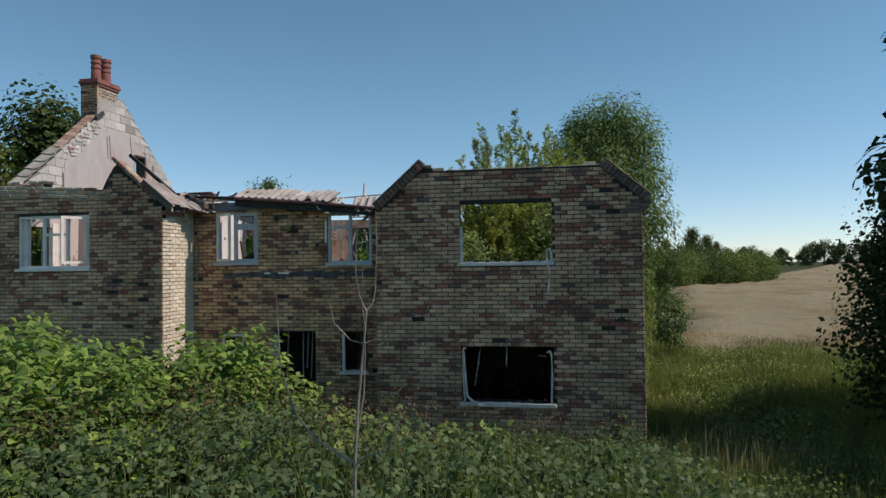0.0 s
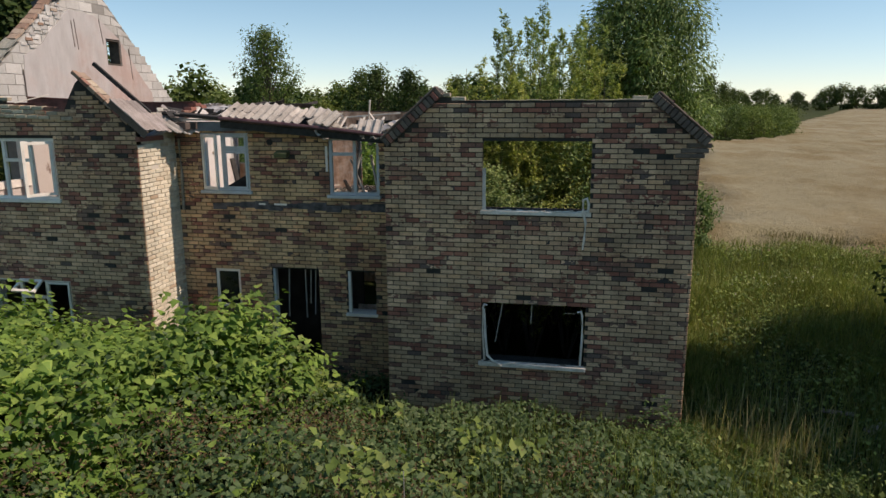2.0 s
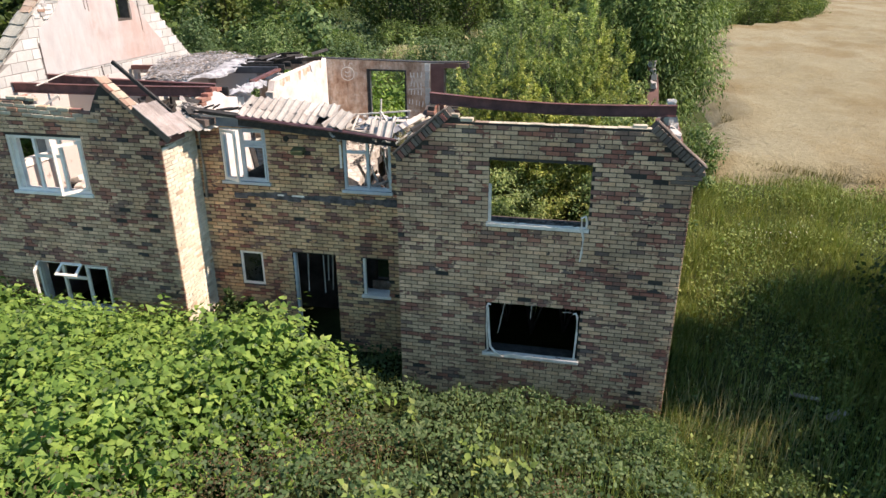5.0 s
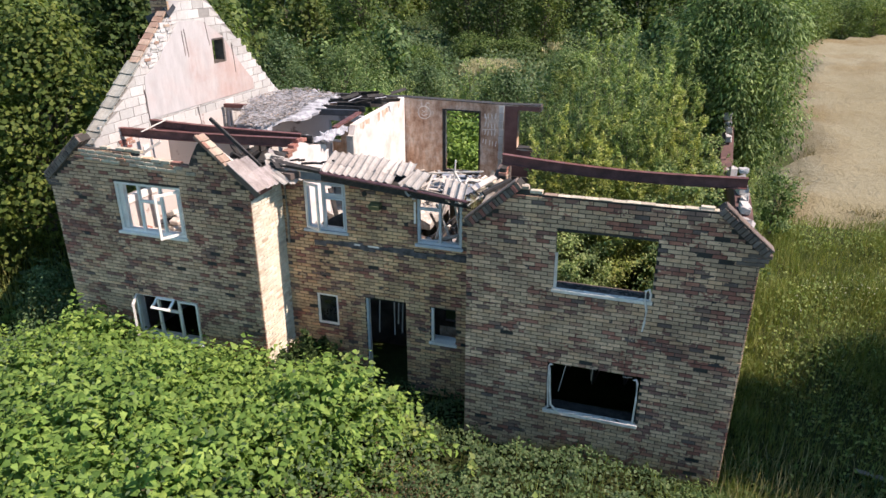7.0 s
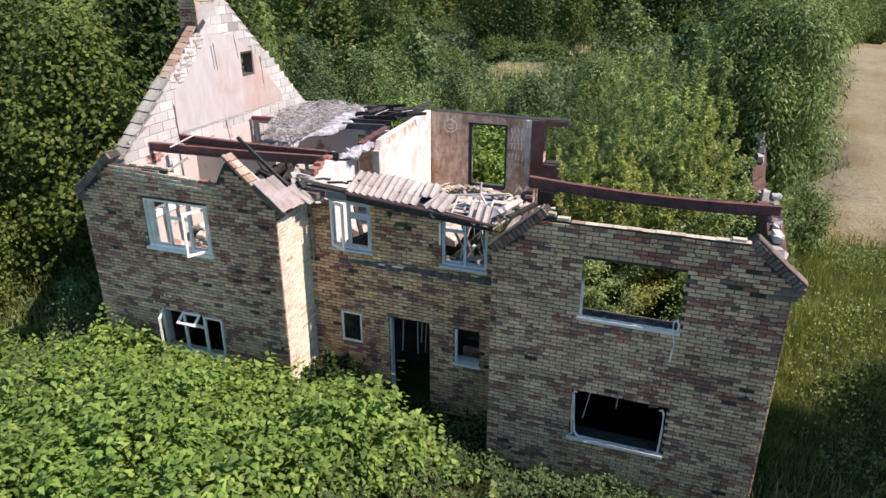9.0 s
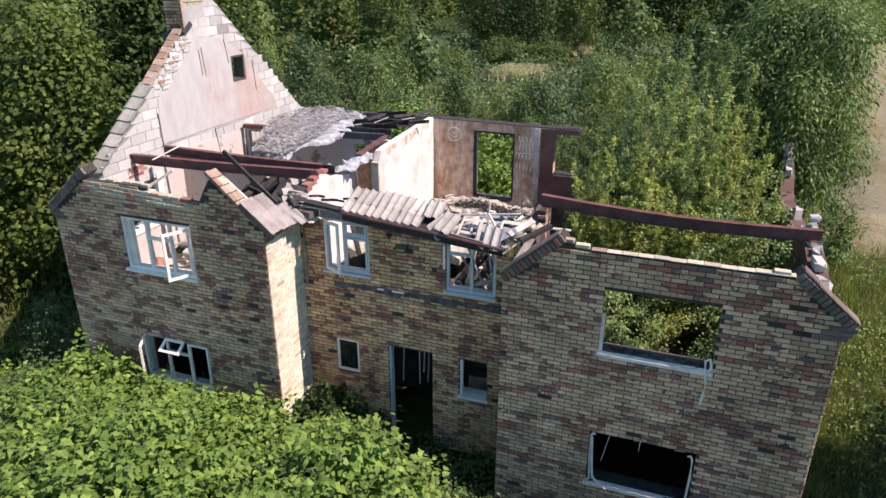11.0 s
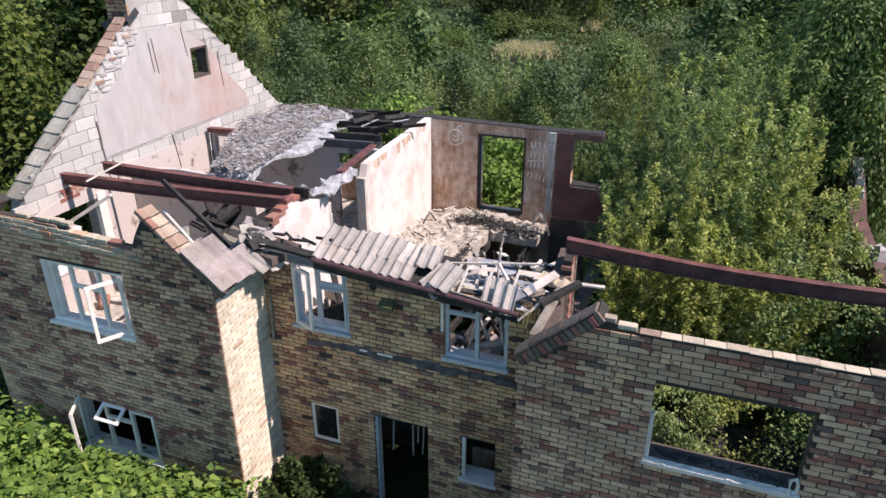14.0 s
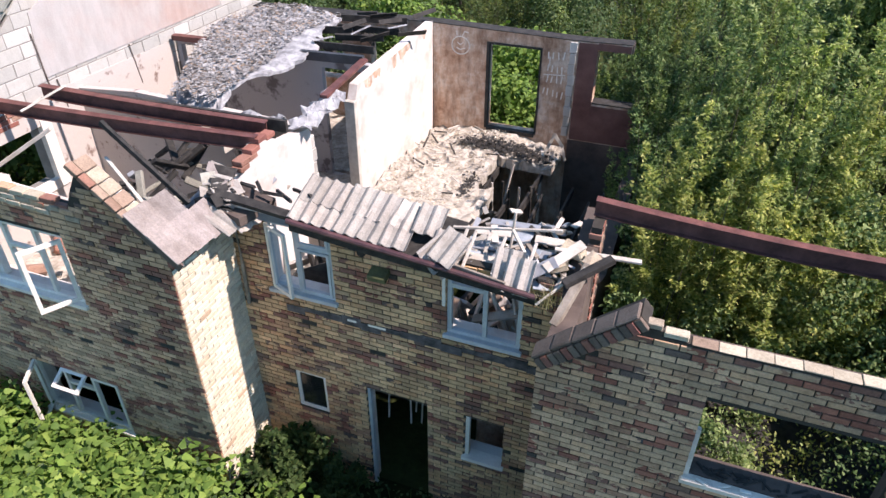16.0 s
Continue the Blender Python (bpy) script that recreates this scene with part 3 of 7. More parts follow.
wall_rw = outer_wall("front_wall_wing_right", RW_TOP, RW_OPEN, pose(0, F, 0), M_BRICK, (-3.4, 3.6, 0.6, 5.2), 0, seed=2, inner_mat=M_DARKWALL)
wall_lw = outer_wall("front_wall_wing_left", LW_TOP, LW_OPEN, pose(0, F, 0), M_BRICK, (-9.3, 2.2, -7.8, 4.9), 0, seed=3)
wall_c = outer_wall("front_wall_middle", C_TOP, C_OPEN, pose(0, C, 0), M_BRICKMID, (-7.9, 2.3, -3.5, 4.7), 0, seed=4)
# brick and mortar here are both paled to look sunlit
outer_wall("side_wall_recess", [(0, 4.60), (C - F, 4.80)], [], pose(XLR, F, 0, 0, 0, 90), M_BRICKSIDE, (0, 0.5, 1.2, 4.9), 0, inner=False, seed=5, mortar=simple("sunlit_mortar", (0.54, 0.48, 0.40), (0.66, 0.60, 0.51), 2.0, 0.95))

# side and back walls
side = part("side_wall_wing", wall_bmesh([(0, 4.6), (0.9, 4.58), (1.2, 4.72), (1.85, 4.98), (2.22, 5.06), (2.22, 4.3), (2.6, 3.7), (3.5, 3.2), (8.6, 3.0)], [], 0.25), M_DARKWALL, house, "sooty broken wall between the wing and the middle")
side.matrix_basis = pose(XRL + 0.25, F + 0.115, 0, 0, 0, 90)
outer = part("outer_side_wall", wall_bmesh([(0, 4.62), (0.5, 4.70), (1.1, 4.60), (1.7, 4.72), (2.3, 4.80), (3.0, 4.85), (3.4, 4.62), (4.6, 4.5), (5.6, 4.38), (6.6, 4.45), (7.2, 4.8), (7.7, 5.0), (8.3, 4.8), (8.8, 4.7)], [], 0.28), simple("sooty_maroon", (0.075, 0.04, 0.035), (0.17, 0.09, 0.075), 1.6, 0.9), house, "sooty outer wall with a jagged pale top")
outer.matrix_basis = pose(XR, F + 0.115, 0, 0, 0, 90)
rgo = random.Random(23)


def broken_block(l, d, h, m):
    """A block with knocked-off corners."""
    bm = bmesh.new()
    add_box(bm, (-l / 2, -d / 2, 0), (l / 2, d / 2, h), None, 0.012)
    for v in bm.verts:
        if v.co.z > h * 0.5:
            v.co += Vector((rgo.uniform(-0.3, 0.3) * l * 0.4, rgo.uniform(-0.2, 0.2) * d, -rgo.random() ** 2 * h * 0.5))
    bm.transform(m)
    return bm


for u, z, l, h in ((0.55, 4.68, 0.42, 0.10), (1.0, 4.62, 0.38, 0.20), (1.35, 4.66, 0.3, 0.12), (1.72, 4.72, 0.36, 0.22), (2.15, 4.78, 0.3, 0.16), (2.5, 4.81, 0.34, 0.26), (2.85, 4.84, 0.3, 0.32), (2.8, 5.14, 0.2, 0.16), (3.2, 4.74, 0.26, 0.22),
                   (4.75, 4.48, 0.3, 0.36), (5.0, 4.44, 0.22, 0.3), (7.1, 4.75, 0.3, 0.22), (7.4, 4.88, 0.36, 0.24), (7.65, 4.98, 0.3, 0.22), (7.6, 5.18, 0.26, 0.2), (7.85, 4.95, 0.22, 0.3)):
    part("block", broken_block(l * 0.85, 0.15, h * 0.75, pose(u, 0.14 + rgo.uniform(-0.04, 0.04), z - 0.01, rgo.uniform(-8, 8), rgo.uniform(-10, 10), rgo.uniform(-14, 14))), M_REDBRICK if 7.8 < u < 7.9 else M_GREYRENDER if rgo.random() < 0.4 else M_BLOCK, outer)
back = part("back_wall", wall_bmesh([(-12.45, 4.95), (-8.0, 5.04), (-4.9, 5.0), (-3.84, 5.03), (-3.84, 3.75), (-3.3, 3.7), (-2.9, 3.2), (-2.4, 3.0), (-2.4, 4.5), (XR, 4.5)], [(-6.75, 2.86, -5.63, 4.76), (-4.5, 3.75, -3.84, 4.86), (-2.2, 2.9, 0.2, 4.3), (-11.6, 3.5, -10.2, 4.6), (-9.5, 2.7, -8.3, 4.7)], 0.30), M_BROWN, house, "scorched brown plaster on the back wall")
back.matrix_basis = pose(0, B, 0)
for (xa, za), (xb, zb) in (((-12.45, 4.957), (-8.0, 5.047)), ((-8.0, 5.047), (-4.9, 5.007)), ((-4.9, 5.007), (-3.84, 5.037))):
    part("charred_plate", bar((xa, 0.15, za), (xb, 0.15, zb), 0.32, 0.016), M_CHAR, back, "charred top of the wall")
maroon = simple("maroon_paint", (0.13, 0.05, 0.042), (0.23, 0.11, 0.09), 1.5, 0.8)
for lo, hi in (((-4.88, -0.012, 2.9), (-4.50, -0.001, 4.98)), ((-4.499, -0.012, 4.865), (-3.86, -0.001, 5.0)), ((-4.499, -0.012, 2.9), (-3.4, -0.001, 3.70))):
    part("painted_panel", box(lo, hi), maroon, back, "dull maroon painted plaster")
# dark facing: burnt plaster, and foliage shadow painted in as the same colour
part("soot_shade_face", wall_bmesh([(-4.9, 2.88), (-2.4, 2.88), (-2.4, 4.49), (XR, 4.49)], [(-2.2, 2.9, 0.2, 4.3)], -0.001, 0.0, -0.012), M_DARKWALL, back, "plaster coloured dark for soot and foliage shade")
part("charred_plate", bar((-2.38, 0.15, 4.507), (XR - 0.02, 0.15, 4.507), 0.32, 0.012), M_CHAR, back, "charred top of the wall")
part("charred_end", box((-3.839, -0.012, 4.865), (-3.822, 0.30, 5.02)), M_CHAR, back, "charred wall end")
part("charred_plate", box((-4.49, -0.02, 3.752), (-3.5, 0.3, 3.775)), M_CHAR, back, "charred sill")
# dark timber lining of the tall back opening, and the pale block pier beside it
lining = bmesh.new()
for lo, hi in (((-6.79, -0.02, 2.86), (-6.73, 0.1, 4.78)), ((-5.65, -0.015, 2.86), (-5.61, 0.1, 4.78)), ((-6.73, -0.02, 4.735), (-5.65, 0.1, 4.78)), ((-6.73, -0.03, 2.80), (-5.65, 0.1, 2.88))):
    add_box(lining, lo, hi)
part("opening_lining", lining, M_CHAR, back, "charred timber lining")
for k in range(9):
    part("pier_block", box((-5.06 + 0.015 * (k % 2), -0.03, 2.95 + k * 0.226), (-4.93 + 0.012 * (k % 3), 0.05, 3.165 + k * 0.226), None, 0.008), M_BLOCK, back)

def frame_bm_early(x0, z0, x1, z1, w=0.05):
    bm = bmesh.new()
    for lo, hi in (((x0, z0), (x0 + w, z1)), ((x1 - w, z0), (x1, z1)), ((x0 + w, z1 - w), (x1 - w, z1)), ((x0 + w, z0), (x1 - w, z0 + w))):
        add_box(bm, (lo[0], 0.0, lo[1]), (hi[0], 0.29, hi[1]))
    return bm


GABLE = [(0, 4.72), (0.80, 4.82), (0.92, 5.08), (4.02, 7.66), (4.6, 8.2), (5.05, 8.38), (8.62, 5.08), (8.9, 4.9)]
G_OPEN = [(5.55, 6.24, 6.13, 6.90), (1.15, 3.6, 2.35, 4.6)]
gable = part("gable_wall", wall_bmesh(GABLE, G_OPEN, 0.30), M_BLOCKJOINT, house, "pale blockwork end gable with pink render")
gable.matrix_basis = pose(-12.44, F + 0.12, 0, 0, 0, 90)
lay_pieces(gable, bond([(u, z + 0.02) for u, z in GABLE], G_OPEN, 4.55, 0.45, 0.225, 0.015), M_BLOCK, "block", 0.008, 0.05, (-1, 4, 10, 9), None, "blockwork", 300, 7, 0.01)


def cut_blocks(parent, profile, openings, z0, length, course, joint, proud):
    """The blocks cut to the slope that the whole courses leave open."""
    row = 0
    while z0 + row * course < max(p[1] for p in profile):
        lo = z0 + row * course
        u = profile[0][0] - length + (0.5 if row % 2 else 0.0) * length
        row += 1
        while u < profile[-1][0]:
            p, q = max(u, profile[0][0]), min(u + length - joint, profile[-1][0])
            u += length
            if q - p < 0.03 or min(top_at(profile, p + 0.002), top_at(profile, q - 0.002), top_at(profile, (p + q) / 2)) >= lo + 0.045:
                continue
            za, zb = (min(lo + course - joint, top_at(profile, e)) for e in (p + 0.002, q - 0.002))
            if za < lo + 0.02 and zb < lo + 0.02:
                continue
            if za < lo + 0.01:
                while top_at(profile, p + 0.002) < lo + 0.01:
                    p += 0.01
                za = lo + 0.01
            if zb < lo + 0.01:
                while top_at(profile, q - 0.002) < lo + 0.01:
                    q -= 0.01
                zb = lo + 0.01
            bm = bmesh.new()
            pts = ((p, lo), (q, lo), (q, zb), (p, za))
            front = [bm.verts.new((x, -proud, z)) for x, z in pts]
            rear = [bm.verts.new((x, 0.28, z)) for x, z in pts]
            bm.faces.new(front)
            bm.faces.new(rear[::-1])
            for k in range(4):
                bm.faces.new((front[k], rear[k], rear[(k + 1) % 4], front[(k + 1) % 4]))
            bmesh.ops.recalc_face_normals(bm, faces=bm.faces)
            part("block", bm, M_BLOCK, parent)


cut_blocks(gable, [(u, z + 0.02) for u, z in GABLE], G_OPEN, 4.55, 0.45, 0.225, 0.015, 0.008)
PINK_TOP = [(2.74, 5.95), (2.78, 6.3), (3.1, 6.45), (3.38, 6.62), (3.6, 6.87), (3.88, 7.08), (4.1, 7.32), (4.32, 7.44), (5.16, 7.41), (5.6, 7.2), (6.1, 6.91), (6.5, 6.45), (6.86, 6.03), (7.34, 5.58), (7.37, 5.36)]
part("window_lining", frame_bm_early(5.55, 6.24, 6.13, 6.90), simple("dark_timber", (0.05, 0.038, 0.03), (0.11, 0.085, 0.065), 5, 0.85), gable, "dark timber lining of the gable window")
patch = part("render_patch", wall_bmesh(PINK_TOP, G_OPEN[:1], 0.001, 5.28, -0.022), M_PINK, gable, "smooth pink-stained render")
low = part("render_patch", wall_bmesh([(0.1, 4.5), (1.0, 4.75), (2.6, 5.05), (5.6, 5.0), (5.7, 4.6)], G_OPEN[1:], 0.001, 2.6, -0.02), M_FLAKE, gable, "flaking pale plaster")
part("cross_wall", wall_bmesh([(-12.42, 4.92), (-11.2, 5.02), (-9.3, 4.95), (-8.17, 4.9)], [], 0.12, 2.45), M_FLAKE, house, "flaking pale plaster wall behind the open room").matrix_basis = pose(0, 15.6, 0)
for k, (u, z) in enumerate(((1.55, 4.78), (1.78, 4.78), (1.65, 4.86), (1.9, 4.86), (1.6, 4.94), (1.83, 4.94))):
    part("brick", box((u, -0.03, z), (u + 0.21, 0.02, z + 0.068), None, 0.005), M_REDBRICK, gable)
for (ua, za, ub, zb) in ((4.35, 7.2, 4.4, 6.6), (4.45, 7.25, 4.52, 6.55), (5.35, 7.35, 5.45, 6.75), (6.45, 6.7, 6.52, 5.9), (2.7, 6.0, 2.75, 4.9), (2.9, 5.2, 2.95, 4.7), (4.6, 5.26, 4.7, 4.5)):
    part("crack", bar((ua, -0.024, za), (ub, -0.024, zb), 0.008, 0.022), M_DARKWALL, gable)

bm = bmesh.new()
for lo, hi in (((0.99, -0.05, 3.50), (1.15, 0.06, 4.70)), ((2.33, -0.05, 3.50), (2.52, 0.06, 4.70)), ((1.15, -0.05, 3.50), (2.33, 0.06, 3.66))):
    add_box(bm, lo, hi)
part("window_surround", bm, M_WHITE, gable, "white surround of the side window")
# chimney
stack = part("chimney", box((-12.93, 16.33, 6.5), (-12.452, 17.20, 8.52)), M_MORTAR, house, "buff brick chimney stack with a red cap")
lay_pieces(stack, bond([(-12.93, 8.52), (-12.43, 8.52)], [], 6.6), M_BRICK, "brick", near=(-14, 7, -12, 9), at=pose(0, 16.33, 0), seed=31)
# the stack's sunny face takes the paler brick to look lit
lay_pieces(stack, bond([(0, 8.52), (0.87, 8.52)], [], 8.2), M_BRICKPALE, "brick", near=(-1, 8.2, 2, 9), at=pose(-12.45, 16.33, 0, 0, 0, 90), seed=32)
part("stack_render", box((-12.4515, 16.33, 7.30), (-12.437, 17.20, 8.2)), M_GREYRENDER, stack, "rough grey render")
for k, (grow, z0, z1) in enumerate(((0.02, 8.52, 8.59), (0.05, 8.59, 8.66), (0.03, 8.66, 8.72))):
    part("cap_course", box((-12.93 - grow, 16.33 - grow, z0), (-12.43 + grow, 17.20 + grow, z1), None, 0.008), M_POT, stack, "red-painted cap course")
for y in (16.55, 16.95):
    bm = bmesh.new()
    ring = [(0.135, 8.72), (0.13, 8.90), (0.115, 9.02), (0.135, 9.04), (0.135, 9.08), (0.118, 9.10), (0.118, 9.16), (0.138, 9.18), (0.138, 9.22), (0.12, 9.24), (0.12, 9.30), (0.145, 9.32), (0.145, 9.40), (0.10, 9.40), (0.10, 9.10)]
    rows = [[bm.verts.new((-12.64 + math.cos(a * math.pi / 8) * r, y + math.sin(a * math.pi / 8) * r, z)) for a in range(16)] for r, z in ring]
    for r0, r1 in zip(rows, rows[1:]):
        for a in range(16):
            bm.faces.new((r0[a], r0[(a + 1) % 16], r1[(a + 1) % 16], r1[a]))
    part("chimney_pot", bm, M_POT, stack, "ringed terracotta chimney pot")
bm = bmesh.new()
bar_between(bm, (-12.40, 16.25, 7.62), (-12.38, 16.52, 7.82), 0.02, 0.12)
bar_between(bm, (-12.45, 16.28, 7.72), (-13.05, 16.28, 7.5), 0.03, 0.16)
part("flashing", bm, M_DARK, stack, "torn lead flashing")

# inner walls
pa = part("partition_wall", wall_bmesh([(0, 4.72), (0.12, 4.95), (0.5, 4.98), (3.64, 5.06)], [], 0.16, 2.45), M_PLASTER, house, "sunlit pale plaster partition")
pa.matrix_basis = pose(-8.0, 17.24, 0, 0, 0, 90)
rgv = random.Random(51)
for k in range(11):
    u, h, w, top = rgv.uniform(0.15, 3.2), rgv.uniform(0.04, 0.30), rgv.uniform(0.1, 0.42), 4.93
    bm = bmesh.new()
    ring = [bm.verts.new((u + w * rgv.uniform(*q), -0.003 - 0.0004 * k, top + 0.034 * u - h * d)) for q, d in (((0, 0.1), 0.0), ((0, 0.25), 0.5), ((0.15, 0.45), 0.9), ((0.5, 0.7), 1.0), ((0.75, 0.95), 0.7), ((0.85, 1.0), 0.3), ((0.95, 1.0), 0.0))]
    bm.faces.new(ring)
    part("peeled_patch", bm, M_BROWN, pa)
part("door_post", box((-0.11, -0.03, 2.6), (-0.001, 0.17, 4.72), None, 0.01), M_PALEWOOD, pa, "weathered grey door post")
pb = part("partition_wall", wall_bmesh([(0, 4.75), (0.35, 4.82), (0.55, 5.0), (0.8, 5.18), (1.0, 5.20), (1.25, 5.12), (1.5, 4.98), (2.2, 4.88)], [], 0.16, 0.0), M_PLASTER, house, "sunlit pale plaster partition with a ragged top")
pb.matrix_basis = pose(-7.98, C + 0.12, 0, 0, 0, 90)
for k, (u, z) in enumerate(((0.42, 4.98), (0.62, 5.05), (0.45, 5.06), (0.70, 5.12), (0.88, 5.2), (1.08, 5.16))):
    part("brick", box((u, -0.012, z), (u + 0.2, 0.15, z + 0.07), None, 0.006), M_REDBRICK, pb)
for k in range(9):
    part("quoin_block", box((2.2, 0.0, 2.7 + k * 0.226), (2.30 + 0.03 * (k % 2), 0.16, 2.915 + k * 0.226), None, 0.008), M_BLOCK, pb)
cw = part("cross_wall", wall_bmesh([(-12.4, 5.05), (-8.17, 5.0)], [(-12.3, 2.6, -11.45, 4.92), (-9.15, 2.6, -8.2, 4.85)], 0.12, 0.0), simple("flaking_grey_paint", (0.17, 0.15, 0.15), (0.45, 0.43, 0.43), 2.2, 0.9, spread=(0.38, 0.46)), house, "flaking grey painted inner wall")
cw.matrix_basis = pose(0, 18.15, 0)
# partition added to close off the sunlit back, so the doorway stays dark
part("ground_partition", wall_bmesh([(-7.97, 2.4), (-3.55, 2.4)], [(-5.9, 0, -5.2, 2.0), (-4.9, 0.9, -3.8, 2.3)], 0.1), M_DARKWALL, house, "soot-black inner wall added to keep the doorway dark").matrix_basis = pose(0, 15.2, 0)
part("fallen_panel", box((-4.66, 14.0, 1.2), (-4.02, 14.03, 2.35), pose(0, 0, 0, -4, 0, 0)), M_BROWN, house, "brown scorched panel inside the small window")
# lining coloured near-black: soot, plus the shade of the ground floor
lining = part("soot_shade_lining", wall_bmesh([(XLR + 0.2, 2.4), (XRL - 0.02, 2.4)], [(a - 0.03, max(0, b - 0.03), c + 0.03, d + 0.03) for a, b, c, d in C_OPEN[2:]], 0.012), M_DARKWALL, house, "inner face coloured dark for soot and indoor shade")
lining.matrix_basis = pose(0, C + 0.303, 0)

# floors
def floor_slab(name, outline, z0, z1, material, label, rough=0.0, step=0.18, seed=3):
    """A floor over the cells inside an outline of boxes, its top heaped with rubbish."""
    rg = np.random.default_rng(seed)
    x0, x1 = min(o[0] for o in outline), max(o[2] for o in outline)
    y0, y1 = min(o[1] for o in outline), max(o[3] for o in outline)
    nx, ny = int((x1 - x0) / step) + 1, int((y1 - y0) / step) + 1
    top, bot, bm = {}, {}, bmesh.new()
    bumps = rg.random((nx + 1, ny + 1))
    for i in range(nx + 1):
        for j in range(ny + 1):
            x, y = x0 + i * step, y0 + j * step
            lift = rough * (0.5 * bumps[i, j] + 0.5 + 0.5 * math.sin(x * 2.3 + 1) * math.cos(y * 1.7))
            jx, jy = (rg.random(2) - 0.5) * step * 0.5
            top[i, j] = bm.verts.new((x + jx, y + jy, z1 + lift))
            bot[i, j] = bm.verts.new((x + jx, y + jy, z0))
    cells = {(i, j) for i in range(nx) for j in range(ny) if any(o[0] <= x0 + (i + 0.5) * step <= o[2] and o[1] <= y0 + (j + 0.5) * step <= o[3] for o in outline)}
    for i, j in cells:
        q = ((i, j), (i + 1, j), (i + 1, j + 1), (i, j + 1))
        bm.faces.new([top[c] for c in q])
        bm.faces.new([bot[c] for c in reversed(q)])
        for (a, b), (di, dj) in zip(zip(q, q[1:] + q[:1]), ((0, -1), (1, 0), (0, 1), (-1, 0))):
            if (i + di, j + dj) not in cells:
                bm.faces.new((bot[a], bot[b], top[b], top[a]))
    bmesh.ops.delete(bm, geom=[v for v in bm.verts if not v.link_faces], context="VERTS")
    return part(name, bm, material, house, label)


floor_slab("upper_floor", [(-12.42, 12.56, -8.17, 18.1), (-12.42, 18.3, -8.17, 20.85)], 2.42, 2.58, M_DEBRIS, "rubble-strewn upper floor", 0.12)
floor_slab("upper_floor", [(-7.96, 13.68, -6.15, 20.85), (-6.15, 19.75, -4.95, 20.85), (-6.2, 16.8, -5.75, 18.5)], 2.53, 2.58, M_DEBRIS, "upper floor deep in straw and ash", 0.24, 0.12, seed=4)
floor_slab("upper_floor", [(-3.2, 12.56, 0.9, 14.6)], 2.42, 2.55, M_CHAR, "burnt floor in the open wing", 0.1, seed=5)
for k in range(7):
    x = -6.1 + 0.38 * k
    part("joist", bar((x, 15.35, 2.42), (x + 0.08 * (k % 3), 19.9 - 0.9 * (k % 2), 2.46 - 0.25 * (k % 3 == 1)), 0.05, 0.17, 0.1 * (k % 2)), M_CHAR, house, "charred floor joist")


def i_beam(name, a, b, h=0.20, w=0.12, label="", sag=0.02):
    a, b = Vector(a), Vector(b)
    d = b - a
    m = Matrix.Translation(a) @ d.to_track_quat("X", "Z").to_matrix().to_4x4()
    bm = bmesh.new()
    t = 0.014
    prof = [(-w / 2, h / 2), (w / 2, h / 2), (w / 2, h / 2 - t), (t / 2, h / 2 - t), (t / 2, -h / 2 + t), (w / 2, -h / 2 + t), (w / 2, -h / 2), (-w / 2, -h / 2), (-w / 2, -h / 2 + t), (-t / 2, -h / 2 + t), (-t / 2, h / 2 - t), (-w / 2, h / 2 - t)]
    n = 10
    rings = []
    for k in range(n + 1):
        x = d.length * k / n
        rings.append([bm.verts.new(m @ Vector((x, y, z - sag * math.sin(math.pi * k / n)))) for y, z in prof])
    for r0, r1 in zip(rings, rings[1:]):
        for k in range(12):
            bm.faces.new((r0[k], r0[(k + 1) % 12], r1[(k + 1) % 12], r1[k]))
    bm.faces.new(rings[0])
    bm.faces.new(list(reversed(rings[-1])))
    bmesh.ops.recalc_face_normals(bm, faces=bm.faces)
    return tagged(part(name, bm, M_STEEL), label, "steel beam", "roof beams")


i_beam("steel_beam", (-3.40, 14.27, 5.26), (1.1, 14.27, 5.18), label="rusty red-painted steel beam across the roofless wing", sag=0.08)
i_beam("steel_beam", (-12.44, 14.08, 5.20), (-8.02, 14.39, 5.20), label="rusty red-painted steel beam over the open room")
i_beam("steel_beam", (-11.95, 14.55, 5.32), (-8.2, 14.9, 5.17), label="rusty steel beam carrying burnt roof rubbish")

# ---- copings ----
def coping(a, b, mortar_name, label):
    """A raking gable coping along the wall's face from eave a to apex b (x, z): slabs over a row of bricks on edge."""
    (xa, za), (xb, zb) = a, b
    ang = math.atan2(zb - za, xb - xa)
    length = math.hypot(xb - xa, zb - za)
    thing_part = part(mortar_name, box((0, 0.0, -0.20), (length, 0.27, -0.065)), M_MORTAR, house, label)
    thing_part.matrix_basis = Matrix.Translation((xa, F - 0.02, za)) @ Matrix.Rotation(-ang, 4, "Y")
    n = max(2, round(length / 0.24))
    for k in range(n):
        w = length / n
        jit = 0.0063 * math.sin(k * 5.1 + xa)
        lo, hi = (k * w + 0.001, -0.042 + jit, -0.064), ((k + 1) * w - 0.001, 0.19 + 2 * jit, -0.022 + jit)
        part("coping_slab", box(lo, hi, pose(0, 0, 0, 0, 40 * jit, 60 * jit), 0.014), M_COPING, thing_part)
    m = round(length / 0.078)
    for k in range(m):
        w = length / m
        part("edge_brick", box((k * w + 0.006, -0.045 - 0.006 * (k % 2), -0.205), ((k + 1) * w - 0.006, 0.1, -0.068), None, 0.006), M_REDBRICK if -5 < xa < 0 and k % 3 == 1 else M_COPING, thing_part)
    return thing_part


coping((-3.60, 4.72), (-2.70, 5.52), "gable_coping", "dark raking coping of slabs over bricks on edge")
